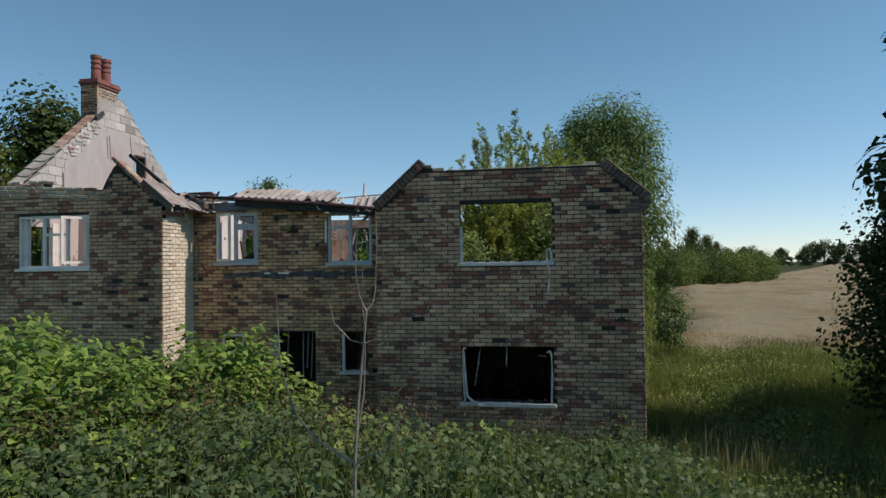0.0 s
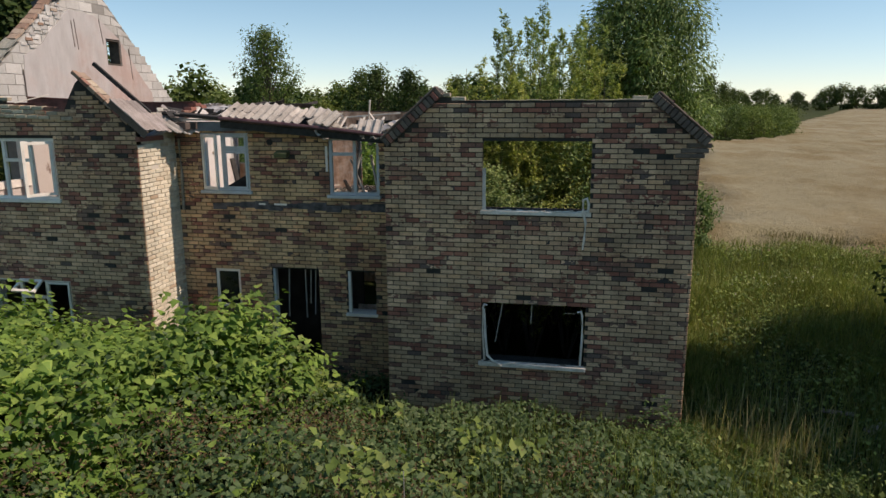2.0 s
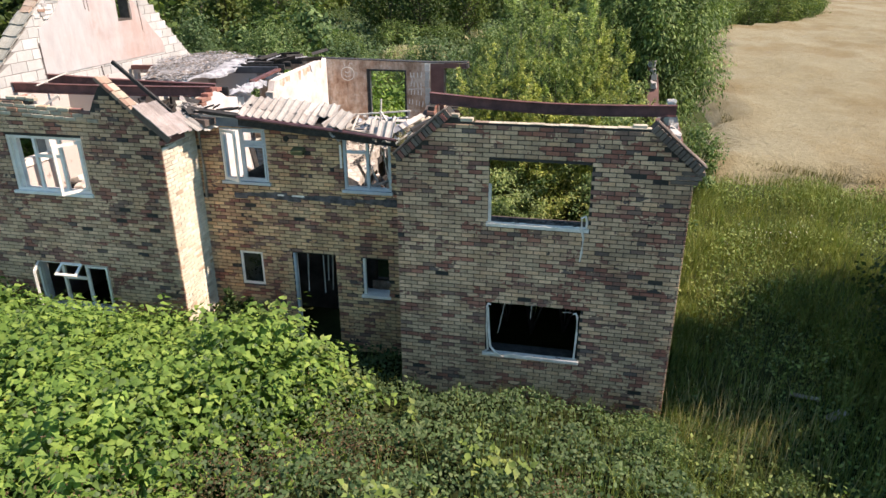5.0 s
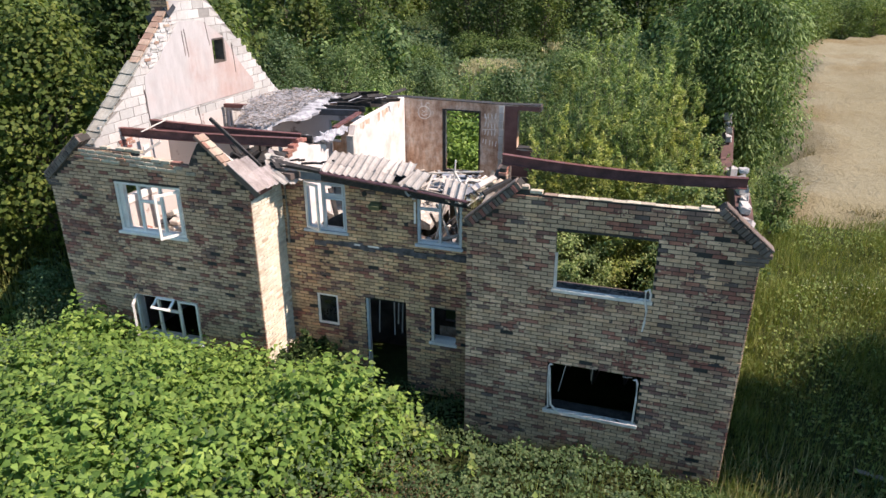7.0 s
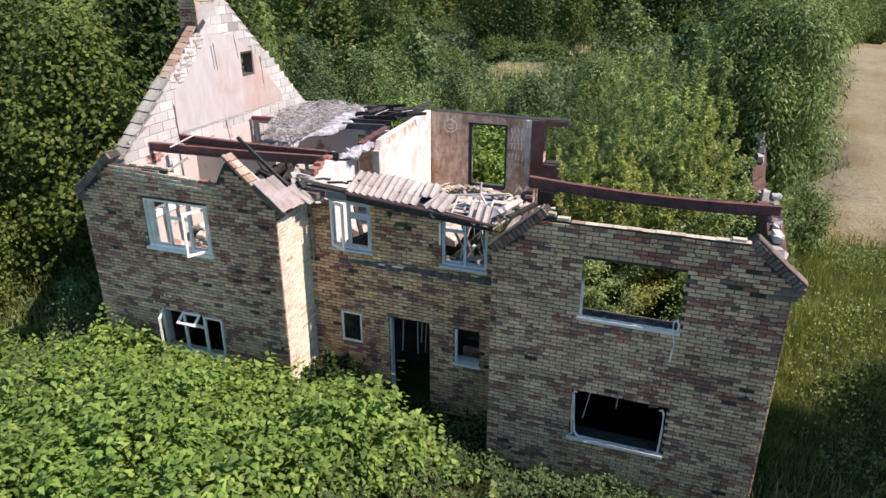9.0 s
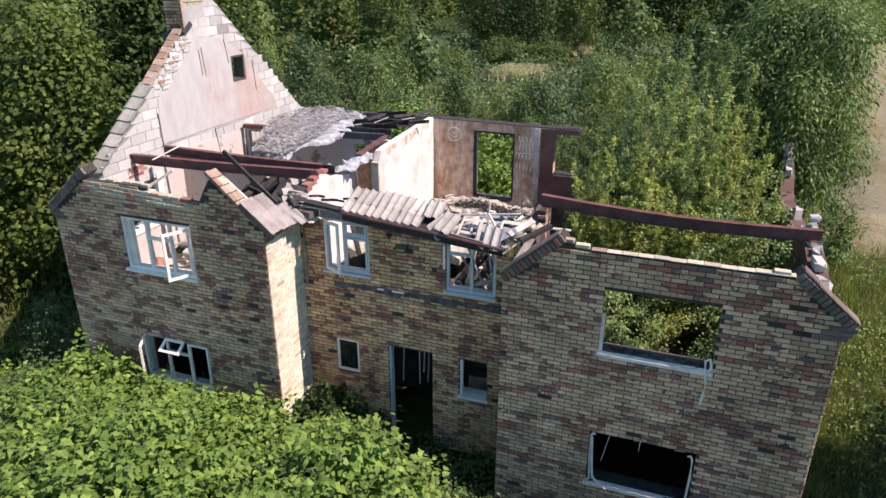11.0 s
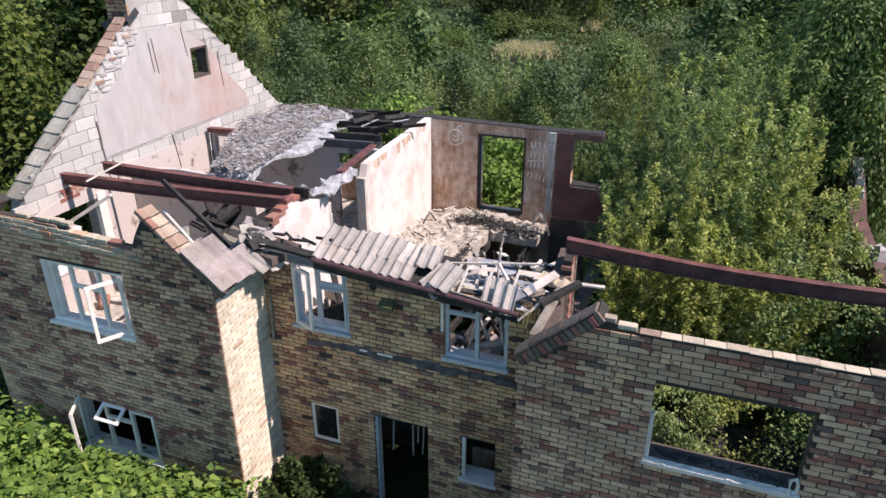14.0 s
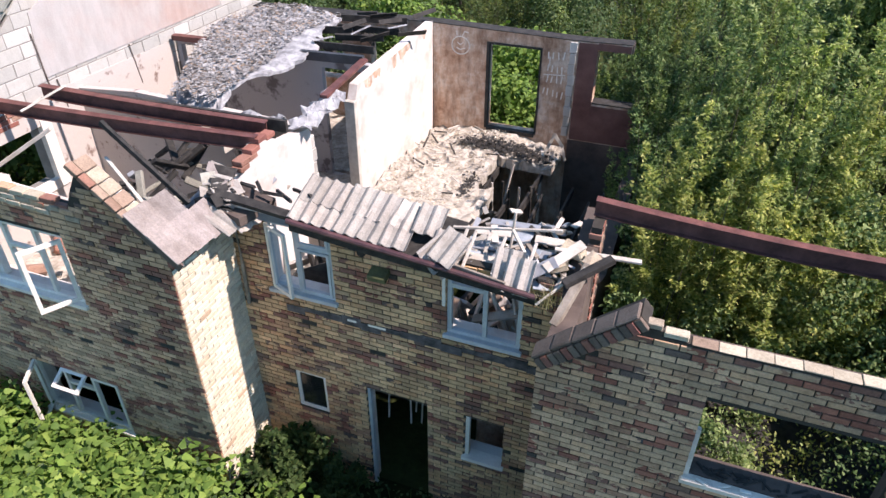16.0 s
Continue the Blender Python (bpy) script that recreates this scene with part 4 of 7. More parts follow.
coping((0.64, 5.42), (1.42, 4.76), "gable_coping", "dark raking coping of slabs over bricks on edge")
coping((-12.90, 4.72), (-11.84, 5.62), "gable_coping", "dark raking coping of slabs over bricks on edge")
# corbelled kneelers
for x0, x1, z0 in ((XR - 0.35, XR + 0.06, 4.44), (XR - 0.28, XR + 0.11, 4.515), (XR - 0.20, XR + 0.15, 4.59)):
    part("kneeler_course", box((x0, -0.03, z0), (x1, 0.2, z0 + 0.066), None, 0.006), M_COPING, wall_rw, "dark corbelled kneeler course")
for x0, x1, z0 in ((XL - 0.06, XL + 0.3, 4.44), (XL - 0.10, XL + 0.22, 4.515), (XL - 0.13, XL + 0.16, 4.59)):
    part("kneeler_course", box((x0, -0.03, z0), (x1, 0.2, z0 + 0.066), None, 0.006), M_COPING, wall_lw, "dark corbelled kneeler course")
# upper courses of the left wing, pushed out and lit on top
rgb = random.Random(40)
for row, (x0, x1, out) in enumerate(((-11.95, -8.86, 0.035), (-11.9, -8.98, 0.03), (-11.85, -9.3, 0.02))):
    x = x0 + (0.11 if row % 2 else 0)
    while x < x1 - 0.1:
        drop = -0.13 * max(0.0, min(1.0, (x + 11.9) / 3.0))
        part("loose_brick", box((x, -out - rgb.uniform(0, 0.012), 5.09 + row * 0.077 + drop), (min(x + 0.213, x1), 0.10, 5.155 + row * 0.077 + drop), None, 0.006), M_BRICKPALE if rgb.random() < 0.8 else M_BRICK, wall_lw)
        x += 0.225
# broken brick tops
for k, (x, z, w) in enumerate(((-2.66, 5.335, 0.2), (-2.44, 5.275, 0.21), (-10.9, 5.33, 0.21), (-10.67, 5.33, 0.21), (-10.5, 5.31, 0.2), (0.25, 5.275, 0.21), (-11.3, 5.33, 0.2))):
    part("loose_brick", box((x, 0.0, z), (x + w, 0.10, z + 0.06), None, 0.008), M_BRICKPALE, wall_rw if x > -5 else wall_lw)
# thin pale slabs along the top edge, coloured as if catching the sun
for k in range(13):
    x = -2.2 + k * 0.2225
    part("loose_brick", box((x, -0.012 - rgb.uniform(0, 0.008), 5.272), (x + rgb.uniform(0.216, 0.2215), 0.112, 5.272 + rgb.uniform(0.006, 0.02)), None, 0.004), M_BRICKPALE, wall_rw)

# ---- windows ----
def frame_bm(x0, z0, x1, z1, y0, y1, w, sides="lrtb"):
    bm = bmesh.new()
    if "l" in sides:
        add_box(bm, (x0, y0, z0), (x0 + w, y1, z1))
    if "r" in sides:
        add_box(bm, (x1 - w, y0, z0), (x1, y1, z1))
    if "t" in sides:
        add_box(bm, (x0 + w, y0, z1 - w), (x1 - w, y1, z1))
    if "b" in sides:
        add_box(bm, (x0 + w, y0, z0), (x1 - w, y1, z0 + w))
    return bm


def sash(parent, hinge, width, z0, z1, open_deg, material, w=0.05, label="casement sash standing open"):
    """A sash hung at its local x = 0, turned about the upright."""
    bm = frame_bm(0, z0, width, z1, -0.02, 0.02, w)
    bmesh.ops.recalc_face_normals(bm, faces=bm.faces)
    ob = part("sash", bm, material, parent, label)
    ob.matrix_basis = Matrix.Translation(hinge) @ Matrix.Rotation(radians(open_deg), 4, "Z")
    return ob


def window(wall, opening, y, material, mullions=(), transoms=(), sides="lrtb", w=0.055, sill=None, label=""):
    x0, z0, x1, z1 = opening
    g = 0.004
    fr = part("window", frame_bm(x0 + g, z0 + g, x1 - g, z1 - g, y, y + 0.06, w, sides), material, wall, label)
    for x in mullions:
        part("mullion", box((x - w / 2, y + 0.002, z0 + w), (x + w / 2, y + 0.058, z1 - w)), material, fr)
    for xa, xb, z in transoms:
        part("transom", box((xa, y + 0.004, z - w / 2), (xb, y + 0.056, z + w / 2)), material, fr)
    if sill:
        part("sill", box((x0 - 0.03, -0.06, z0 - 0.045), (x1 + 0.03, y + 0.12, z0 + 0.012), None, 0.006), sill, fr, "projecting window sill")
    return fr


# wing, upper: torn out but for the sill and a strip
part("sill", box((-1.98, -0.05, 3.535), (-0.28, 0.055, 3.60), None, 0.008), M_WARMWHITE, wall_rw, "chipped white window sill")
part("reveal_board", box((-1.955, 0.058, 3.562), (-0.305, 0.315, 3.605)), M_DARKWALL, wall_rw, "sooty inner window board")
part("reveal_board", box((-1.955, 0.058, 1.072), (-0.305, 0.315, 1.105)), M_CHAR, wall_rw, "sooty inner window board")
part("frame_strip", bar((-1.93, 0.05, 3.60), (-1.935, 0.05, 4.25), 0.05, 0.05), M_WARMWHITE, wall_rw, "torn white frame strip")
bm = bmesh.new()
tube(bm, [(-0.33, 0.0, 3.58), (-0.32, -0.02, 3.72), (-0.35, -0.03, 3.82), (-0.41, -0.04, 3.79), (-0.40, -0.06, 3.62), (-0.36, -0.07, 3.45), (-0.37, -0.05, 3.2), (-0.39, -0.04, 3.02)], [0.021] * 7 + [0.012], 6)
part("bent_trim", bm, M_WARMWHITE, wall_rw, "bent strip of white trim hanging from the sill")
bm = bmesh.new()
rgd = random.Random(3)
for k in range(40):
    l = rgd.uniform(0.02, 0.09)
    add_box(bm, (-l, -0.012, -0.004), (l, 0.012, 0.006), pose(rgd.uniform(-1.85, -0.45), rgd.uniform(0.08, 0.2), 3.612, rgd.uniform(-15, 15), rgd.uniform(-12, 12), rgd.uniform(0, 360)))
tagged(part("window_debris", bm, M_CHAR, wall_rw), kind="stuff")
# wing, lower
part("sill", box((-1.99, -0.06, 1.03), (-0.27, 0.055, 1.10), None, 0.008), M_WARMWHITE, wall_rw, "chipped white window sill")
for pts in ([(-1.90, 0.03, 1.1), (-1.93, 0.02, 1.6), (-1.93, 0.02, 2.0), (-1.90, 0.0, 2.07), (-1.86, 0.0, 2.05)], [(-1.91, -0.02, 2.0), (-1.88, -0.01, 1.5), (-1.85, -0.01, 1.2), (-1.76, -0.05, 1.13), (-1.6, -0.09, 1.06)],
            [(-0.36, 0.03, 1.1), (-0.34, 0.03, 1.6), (-0.35, 0.02, 1.95), (-0.38, 0.01, 2.02), (-0.43, 0.01, 2.0)]):
    bm = bmesh.new()
    tube(bm, pts, [0.021] * 4 + [0.015], 6)
    part("bent_trim", bm, M_WARMWHITE, wall_rw, "bent strip of white window trim")
for xa, za, xb, zb in ((-1.62, 2.1, -1.75, 1.35), (-1.15, 2.11, -1.17, 1.7), (-0.62, 1.92, -0.45, 1.90)):
    part("hanging_wire", bar((xa, 0.2, za), (xb, 0.25, zb), 0.012, 0.012), M_PALEWOOD, wall_rw)

rgp = random.Random(61)
for z0, y0 in ((3.60, -0.05), (1.10, -0.06)):
    for k in range(9):
        x = -1.9 + 0.18 * k + rgp.uniform(-0.06, 0.06)
        l = rgp.uniform(0.06, 0.2)
        part("sill_chip", box((-l / 2, -0.012, -0.004), (l / 2, rgp.uniform(0.008, 0.03), 0.006), pose(x, y0 + rgp.uniform(0.0, 0.07), z0 + 0.008, rgp.uniform(-20, 20), rgp.uniform(-10, 10), rgp.uniform(-25, 25)), 0.002), rgp.choice((M_WHITE, M_WHITE, M_CHAR)), wall_rw)
# left wing, upper and lower
WU, WL = LW_OPEN[1], LW_OPEN[0]
wu = window(wall_lw, WU, 0.03, M_WHITE, (-10.56, -10.02), ((-10.56, -10.02, 4.28),), sill=M_WHITE, label="pale casement window without glass, one sash open")
sash(wu, (-9.53, 0.0, 0), 0.50, 3.68, 4.62, 180 + 60, M_WHITE)
part("reveal_strip", box((-11.1, 0.1, 3.6), (-11.0, 0.2, 4.65)), M_WHITE, wu)
wl = window(wall_lw, WL, 0.03, M_WHITE, (-10.56, -10.02), ((-10.56, -10.02, 1.76),), sill=M_WHITE, label="white casement window with broken sashes hanging open")
sash(wl, (-11.08, 0.0, 0), 0.5, 1.12, 2.08, -58, M_WHITE)
top_light = part("sash", frame_bm(0, -0.30, 0.48, 0.0, -0.02, 0.02, 0.05), M_WHITE, wl, "top-hung sash propped open")
top_light.matrix_basis = Matrix.Translation((-10.53, 0.0, 2.10)) @ Matrix.Rotation(radians(-55), 4, "X")
part("sash", frame_bm(-10.0, 1.13, -9.52, 2.07, 0.0, 0.035, 0.045), M_WHITE, wl, "closed white sash")

# middle, upper
w1 = window(wall_c, C_OPEN[0], 0.02, M_BLUE, (-6.93,), ((-6.93, -6.40, 4.42),), sill=M_BLUE, label="blue-grey casement window with its sash open")
sash(w1, (-7.32, -0.01, 0), 0.42, 3.70, 4.70, -24, M_WHITE)
part("sash", frame_bm(-6.90, 3.71, -6.455, 4.39, 0.0, 0.035, 0.035), M_BLUE, w1)
part("sash", frame_bm(-6.90, 4.45, -6.455, 4.68, 0.0, 0.035, 0.035), M_BLUE, w1)
w2 = window(wall_c, C_OPEN[1], 0.02, M_BLUE, (-4.40,), ((-4.88, -4.40, 4.36),), sill=M_BLUE, label="blue-grey window frame without glass")
part("frame_strip", box((-4.93, -0.02, 4.05), (-4.89, 0.02, 4.5)), M_WHITE, w2, "strip of white paint")
# middle, lower
w3 = window(wall_c, C_OPEN[2], 0.02, M_WHITE, label="small white window frame beside the doorway", sill=None)
pane = part("pane", box((-7.19, 0.04, 1.47), (-6.77, 0.045, 2.13)), simple("dusty_dark_glass", (0.008, 0.01, 0.012), (0.025, 0.028, 0.03), 3, 0.12, bump_s=0.0), w3, "dark dusty pane")
window(wall_c, C_OPEN[4], 0.02, M_WHITE, sides="l", sill=M_WHITE, label="remains of a small white window frame")
door = part("door_1", frame_bm(-6.076, 0.02, -5.144, 2.216, 0.03, 0.1, 0.045, "l"), M_BLUE, wall_c, "open doorway with one pale door post")
rgl = random.Random(9)
for x in (-5.62, -5.50, -5.40, -5.30, -5.24, -5.95):
    part("torn_lath", bar((x, 0.5, 2.18), (x + rgl.uniform(-0.05, 0.05), 0.5, rgl.uniform(0.9, 1.5)), 0.03, 0.018), M_PALEWOOD, door, "torn pale lath hanging in the doorway")
# wall fittings
TAR = simple("tarry_scar", (0.035, 0.033, 0.036), (0.135, 0.122, 0.125), 7, 0.8, bump_s=0.8)
for k in range(13):
    xa = -7.18 + k * 0.28
    part("flashing_band", box((xa, -0.020 - 0.002 * (k % 3), 3.315 + 0.022 * ((k * 7) % 4)), (xa + 0.279, 0.0, 3.435 + 0.018 * ((k * 5) % 4))), TAR, wall_c, "dark tarry scar of a lost canopy")
for xa, xb in ((-6.25, -6.12), (-5.95, -5.7)):
    part("paint_chip", box((xa, -0.034, 3.42), (xb, -0.028, 3.455)), M_WHITE, wall_c)
vent = part("bracket", box((-0.12, -0.19, -0.05), (0.12, 0.0, 0.045), None, 0.012), M_MOSSBLOCK, wall_c, "mossy concrete bracket")
vent.matrix_basis = pose(-5.72, 0, 4.38, 12, 0, 0)
bm = bmesh.new()
tube(bm, [(-5.98, -0.022, 4.565), (-5.98, 0.05, 4.565)], [0.058, 0.058], 12)
part("pipe_hole", bm, M_CHAR, wall_c)
bm = bmesh.new()
tube(bm, [(-7.76, -0.05, 4.62), (-7.75, -0.05, 3.95), (-7.77, -0.05, 3.3)], [0.028] * 3, 8)
part("downpipe", bm, M_WOOD, wall_c, "rusty length of downpipe")
for x, z, wall in ((-2.5, 3.9, wall_rw), (-2.45, 2.1, wall_rw)):
    part("vent_brick", box((x, -0.012, z), (x + 0.21, -0.004, z + 0.062)), M_DARK, wall)

# ---- roof remains ----
def tile_mesh(name, width=0.33, length=0.42, rolls=2, seed=0, roll_high=0.042, mat=None):
    """One interlocking double-roman tile: local x across, y up the slope, z out."""
    bm = bmesh.new()
    n = 6 * rolls
    th = 0.016
    prof = [(width * i / n, roll_high * max(0.0, math.sin(2 * math.pi * rolls * i / n + 0.6)) ** 0.8) for i in range(n + 1)]
    rows = []
    for y, drop in ((0.0, 0.0), (length, -0.0)):
        rows.append([bm.verts.new((x, y, z + drop)) for x, z in prof])
        rows.append([bm.verts.new((x, y, z + drop - th)) for x, z in prof])
    for i in range(n):
        bm.faces.new((rows[0][i], rows[0][i + 1], rows[2][i + 1], rows[2][i]))
        bm.faces.new((rows[1][i + 1], rows[1][i], rows[3][i], rows[3][i + 1]))
        bm.faces.new((rows[0][i + 1], rows[0][i], rows[1][i], rows[1][i + 1]))
        bm.faces.new((rows[2][i], rows[2][i + 1], rows[3][i + 1], rows[3][i]))
    bm.faces.new((rows[0][0], rows[2][0], rows[3][0], rows[1][0]))
    bm.faces.new((rows[2][n], rows[0][n], rows[1][n], rows[3][n]))
    me = mesh_of(bm, name, mat or M_TILE)
    for p in me.polygons:
        p.use_smooth = False
    return me


TILE = tile_mesh("roof_tile")
TILE_MOSSY = tile_mesh("roof_tile", 0.38, 0.42, 1, 0, 0.03, M_TILEMOSS)
SHEET = tile_mesh("sheet_tile", 0.36, 0.46, 3, 0, 0.014, M_SHEET)


def put_tile(parent, m, name="roof_tile", mesh=None):
    ob = new(name, mesh or TILE)
    ob.parent = parent
    ob.matrix_basis = m
    return ob


def eave_z(x):
    return 4.99 - 0.085 * (x + 6.77)


roof = part("eave_roof", bar((-6.75, 13.55, 5.02), (-4.8, 13.5, 4.86), 0.7, 0.03, 0.32), M_CHAR, house, "sagging remnant of tiled roof over the middle eave")
rgt = random.Random(17)
for row in range(2):
    for k in range(7):
        x = -6.80 + k * 0.295
        if (row == 1 and k == 6) or (row == 0 and k == 5):
            continue
        y = 13.10 + row * 0.27
        m = pose(x, y, eave_z(x) + 0.03 + row * 0.105, 20 + rgt.uniform(-3, 3), 5 + rgt.uniform(-2, 2), rgt.uniform(-3, 3))
        put_tile(roof, m)
put_tile(roof, pose(-5.03, 13.12, 4.91, 32, 10, -18))
put_tile(roof, pose(-5.16, 13.10, 4.93, 34, 48, -6))
put_tile(roof, pose(-5.02, 13.14, 4.90, 36, 62, -4))
bm = bmesh.new()
tube(bm, [(-6.80, 13.08, 4.99), (-6.2, 13.07, 4.94), (-5.5, 13.07, 4.88), (-4.84, 13.07, 4.82), (-3.75, 13.07, 4.70)], [0.035, 0.038, 0.038, 0.035, 0.03], 8)
part("gutter", bm, simple("dark_red_gutter", (0.06, 0.025, 0.03), (0.13, 0.06, 0.06), 4, 0.5), roof, "dark red sagging gutter")
part("fascia_board", bar((-6.8, 13.12, 4.90), (-3.6, 13.12, 4.62), 0.02, 0.14), M_CHAR, roof, "blackened fascia board")
part("wall_plate", bar((-7.95, 13.20, 5.09), (-6.62, 13.18, 4.98), 0.12, 0.06, 0.2), M_CHAR, roof, "charred timber wall plate")
part("soffit_panel", box((-7.62, C - 0.06, 4.76), (-6.30, C - 0.02, 4.93)), simple("slate_blue_panel", (0.10, 0.13, 0.16), (0.20, 0.24, 0.27), 3, 0.7), roof, "slate-blue soffit panel")
part("soffit_board", bar((-7.65, 13.2, 4.97), (-6.75, 13.2, 4.96), 0.05, 0.03), M_PALEWOOD, roof)

# tangle of timbers and tiles above the end window
def scrap(name, a, b, w, h, material, label, roll=0.0):
    return tagged(part(name, bar(a, b, w, h, roll, 0.004), material), label, "timber", "roof scrap")


scrap("batten", (-4.92, 13.67, 4.98), (-3.68, 13.90, 5.07), 0.03, 0.03, M_PALEWOOD, "thin pale roof batten lying across the scrap heap")
scrap("batten", (-4.20, 13.74, 5.30), (-4.24, 13.76, 4.80), 0.03, 0.025, M_PALEWOOD, "thin pale roof batten sticking up")
scrap("batten", (-4.22, 13.72, 5.08), (-3.95, 13.55, 4.78), 0.04, 0.03, M_PALEWOOD, "pale split batten leaning in the scrap heap")
for x in (-4.74, -4.63, -4.28, -3.92):
    scrap("batten", (x, 13.66, 5.0), (x - 0.03, 13.25, 4.74), 0.035, 0.03, M_PALEWOOD, "pale rafter end under a batten")
for k, (xa, ya, za, xb, yb, zb) in enumerate(((-4.75, 13.95, 4.80, -4.25, 14.0, 4.82), (-4.72, 13.75, 4.74, -4.2, 13.8, 4.75), (-4.70, 13.55, 4.70, -4.2, 13.55, 4.70), (-4.6, 14.15, 4.85, -4.0, 14.2, 4.85), (-4.0, 13.95, 4.86, -3.5, 14.0, 4.84), (-4.0, 13.75, 4.80, -3.55, 13.75, 4.78))):
    scrap("plank", (xa, ya, za), (xb, yb, zb), 0.13, 0.02, M_LEAD if k % 2 else M_PALEWOOD, "pale painted ceiling plank fallen askew", 0.15 * (k % 3))
scrap("plank", (-4.83, 13.16, 4.80), (-4.12, 13.12, 4.72), 0.03, 0.12, M_WOOD, "weathered board along the broken eave")
scrap("plank", (-3.72, 13.72, 4.93), (-2.77, 13.85, 4.90), 0.07, 0.03, M_PALEWOOD, "white plank jutting over the wing wall")
scrap("charred_rafter", (-3.50, 13.2, 4.86), (-3.06, 13.56, 5.06), 0.10, 0.07, M_CHAR, "charred rafter leaning on the wing wall")
scrap("batten", (-3.74, 13.0, 4.66), (-3.32, 13.42, 4.98), 0.025, 0.025, M_PALEWOOD, "white batten lying under a charred rafter")
scrap("post", (-3.50, 12.85, 4.56), (-3.30, 13.5, 4.96), 0.09, 0.09, M_WOOD, "weathered grey timber on the wing wall")
scrap("plank", (-3.75, 13.4, 4.86), (-3.42, 13.8, 5.02), 0.12, 0.03, M_PALEWOOD, "split pale board in the scrap heap", 0.4)
scrap("plank", (-4.05, 13.25, 4.72), (-3.65, 13.5, 4.92), 0.14, 0.02, M_LEAD, "crumpled grey sheet in the scrap heap", 0.5)
fallen = thing("fallen_tiles", "two weathered grey roof tiles hanging over the window", "roof tiles")
put_tile(fallen, pose(-4.17, 13.13, 4.63, 48, -4, -8))
put_tile(fallen, pose(-4.32, 13.2, 4.66, 47, 3, 4))
rgs = random.Random(77)
for k in range(70):
    x, y = rgs.uniform(-4.85, -3.5), rgs.uniform(13.3, 14.6)
    m = pose(x, y, 4.62 + rgs.uniform(0.0, 0.22), rgs.uniform(-40, 40), rgs.uniform(-40, 40), rgs.uniform(0, 360))
    l = rgs.uniform(0.08, 0.4)
    tagged(part("scrap", box((-l / 2, -0.03, -0.01), (l / 2, rgs.uniform(0.0, 0.06), rgs.uniform(0.0, 0.02)), m), rgs.choice((M_PALEWOOD, M_WOOD, M_CHAR, M_LEAD, M_TILE))), "small splintered piece of roof scrap", "debris", "roof scrap")
# brick pier under the wing beam
pier = part("brick_pier", box((-3.38, 13.99, 3.7), (-3.26, 14.35, 5.14)), M_MORTAR, house, "red brick pier under the beam")
for k in range(19):
    part("brick", box((-3.385 - 0.01 * (k % 2), 13.97 if k % 2 else 14.05, 3.72 + k * 0.075), (-3.25, 14.2 if k % 2 else 14.36, 3.785 + k * 0.075), None, 0.005), M_REDBRICK if k % 4 else M_VERGE, pier)
PANEL = simple("pale_blue_board", (0.22, 0.27, 0.32), (0.42, 0.46, 0.50), 5, 0.75)
for x, y, z, w, l, a, b, c in ((-4.55, 13.75, 4.70, 0.42, 0.6, 14, 4, 6), (-4.05, 13.62, 4.74, 0.3, 0.42, 22, -8, -14), (-3.78, 13.42, 4.72, 0.22, 0.3, 30, 12, 25), (-4.3, 14.1, 4.78, 0.5, 0.3, 6, -5, -4)):
    tagged(part("ceiling_board", box((-w / 2, -l / 2, -0.008), (w / 2, l / 2, 0.008), pose(x, y, z, a, b, c), 0.004), PANEL), "broken pale blue ceiling board in the scrap heap", "board", "roof scrap")
for x, y, z, h, t in ((-3.62, 13.55, 4.80, 0.10, 20), (-3.45, 13.75, 4.86, 0.12, -30), (-3.30, 13.62, 4.92, 0.09, 50), (-3.58, 13.85, 4.84, 0.11, 70)):
    tagged(part("rubble_lump", broken_block(0.2, 0.13, h, pose(x, y, z, 10, -14, t)), M_BRICKPALE), "lump of broken pale brickwork on the wall top", "debris", "roof scrap")
grass_tuft = np.stack([RNG.normal(-3.62, 0.06, 60), RNG.normal(13.05, 0.05, 60), np.full(60, 4.62)], 1)
tagged(new("wall_grass", blades("wall_grass", grass_tuft, RNG.uniform(0.12, 0.32, 60), 0.008, 0.5, L_DRY, RNG)), "dry grass tuft growing on the broken wall", "grass", kind="stuff")

# left wing: sheet tiles on the eave, bricks along the rake, leaning timbers
rake = thing("rake_tiles", "faded pinkish concrete roof tiles on the broken wing eave", "roof tiles")
ang = math.degrees(math.atan2(0.36, 0.43))
for row in range(2):
    for k in range(3):
        if row == 1 and k == 2:
            continue
        m = Matrix.Translation((-7.60 - row * 0.26, 12.07 + k * 0.33, 4.82 + row * 0.22 - k * 0.03)) @ Matrix.Rotation(radians(90), 4, "Z") @ Matrix.Rotation(radians(ang + rgs.uniform(-2, 2)), 4, "X") @ Matrix.Rotation(radians(rgs.uniform(-2, 2)), 4, "Z")
        put_tile(rake, m, "roof_tile", SHEET)
put_tile(rake, Matrix.Translation((-7.50, 12.86, 4.72)) @ pose(0, 0, 0, 32, -14, 82))
put_tile(rake, Matrix.Translation((-7.42, 13.0, 4.70)) @ pose(0, 0, 0, 22, -8, 70))
rk = part("rake_bricks_bed", bar((-7.95, 12.26, 4.87), (-8.92, 12.26, 5.74), 0.16, 0.04), M_MORTAR, house, "mortar bed along the broken rake")
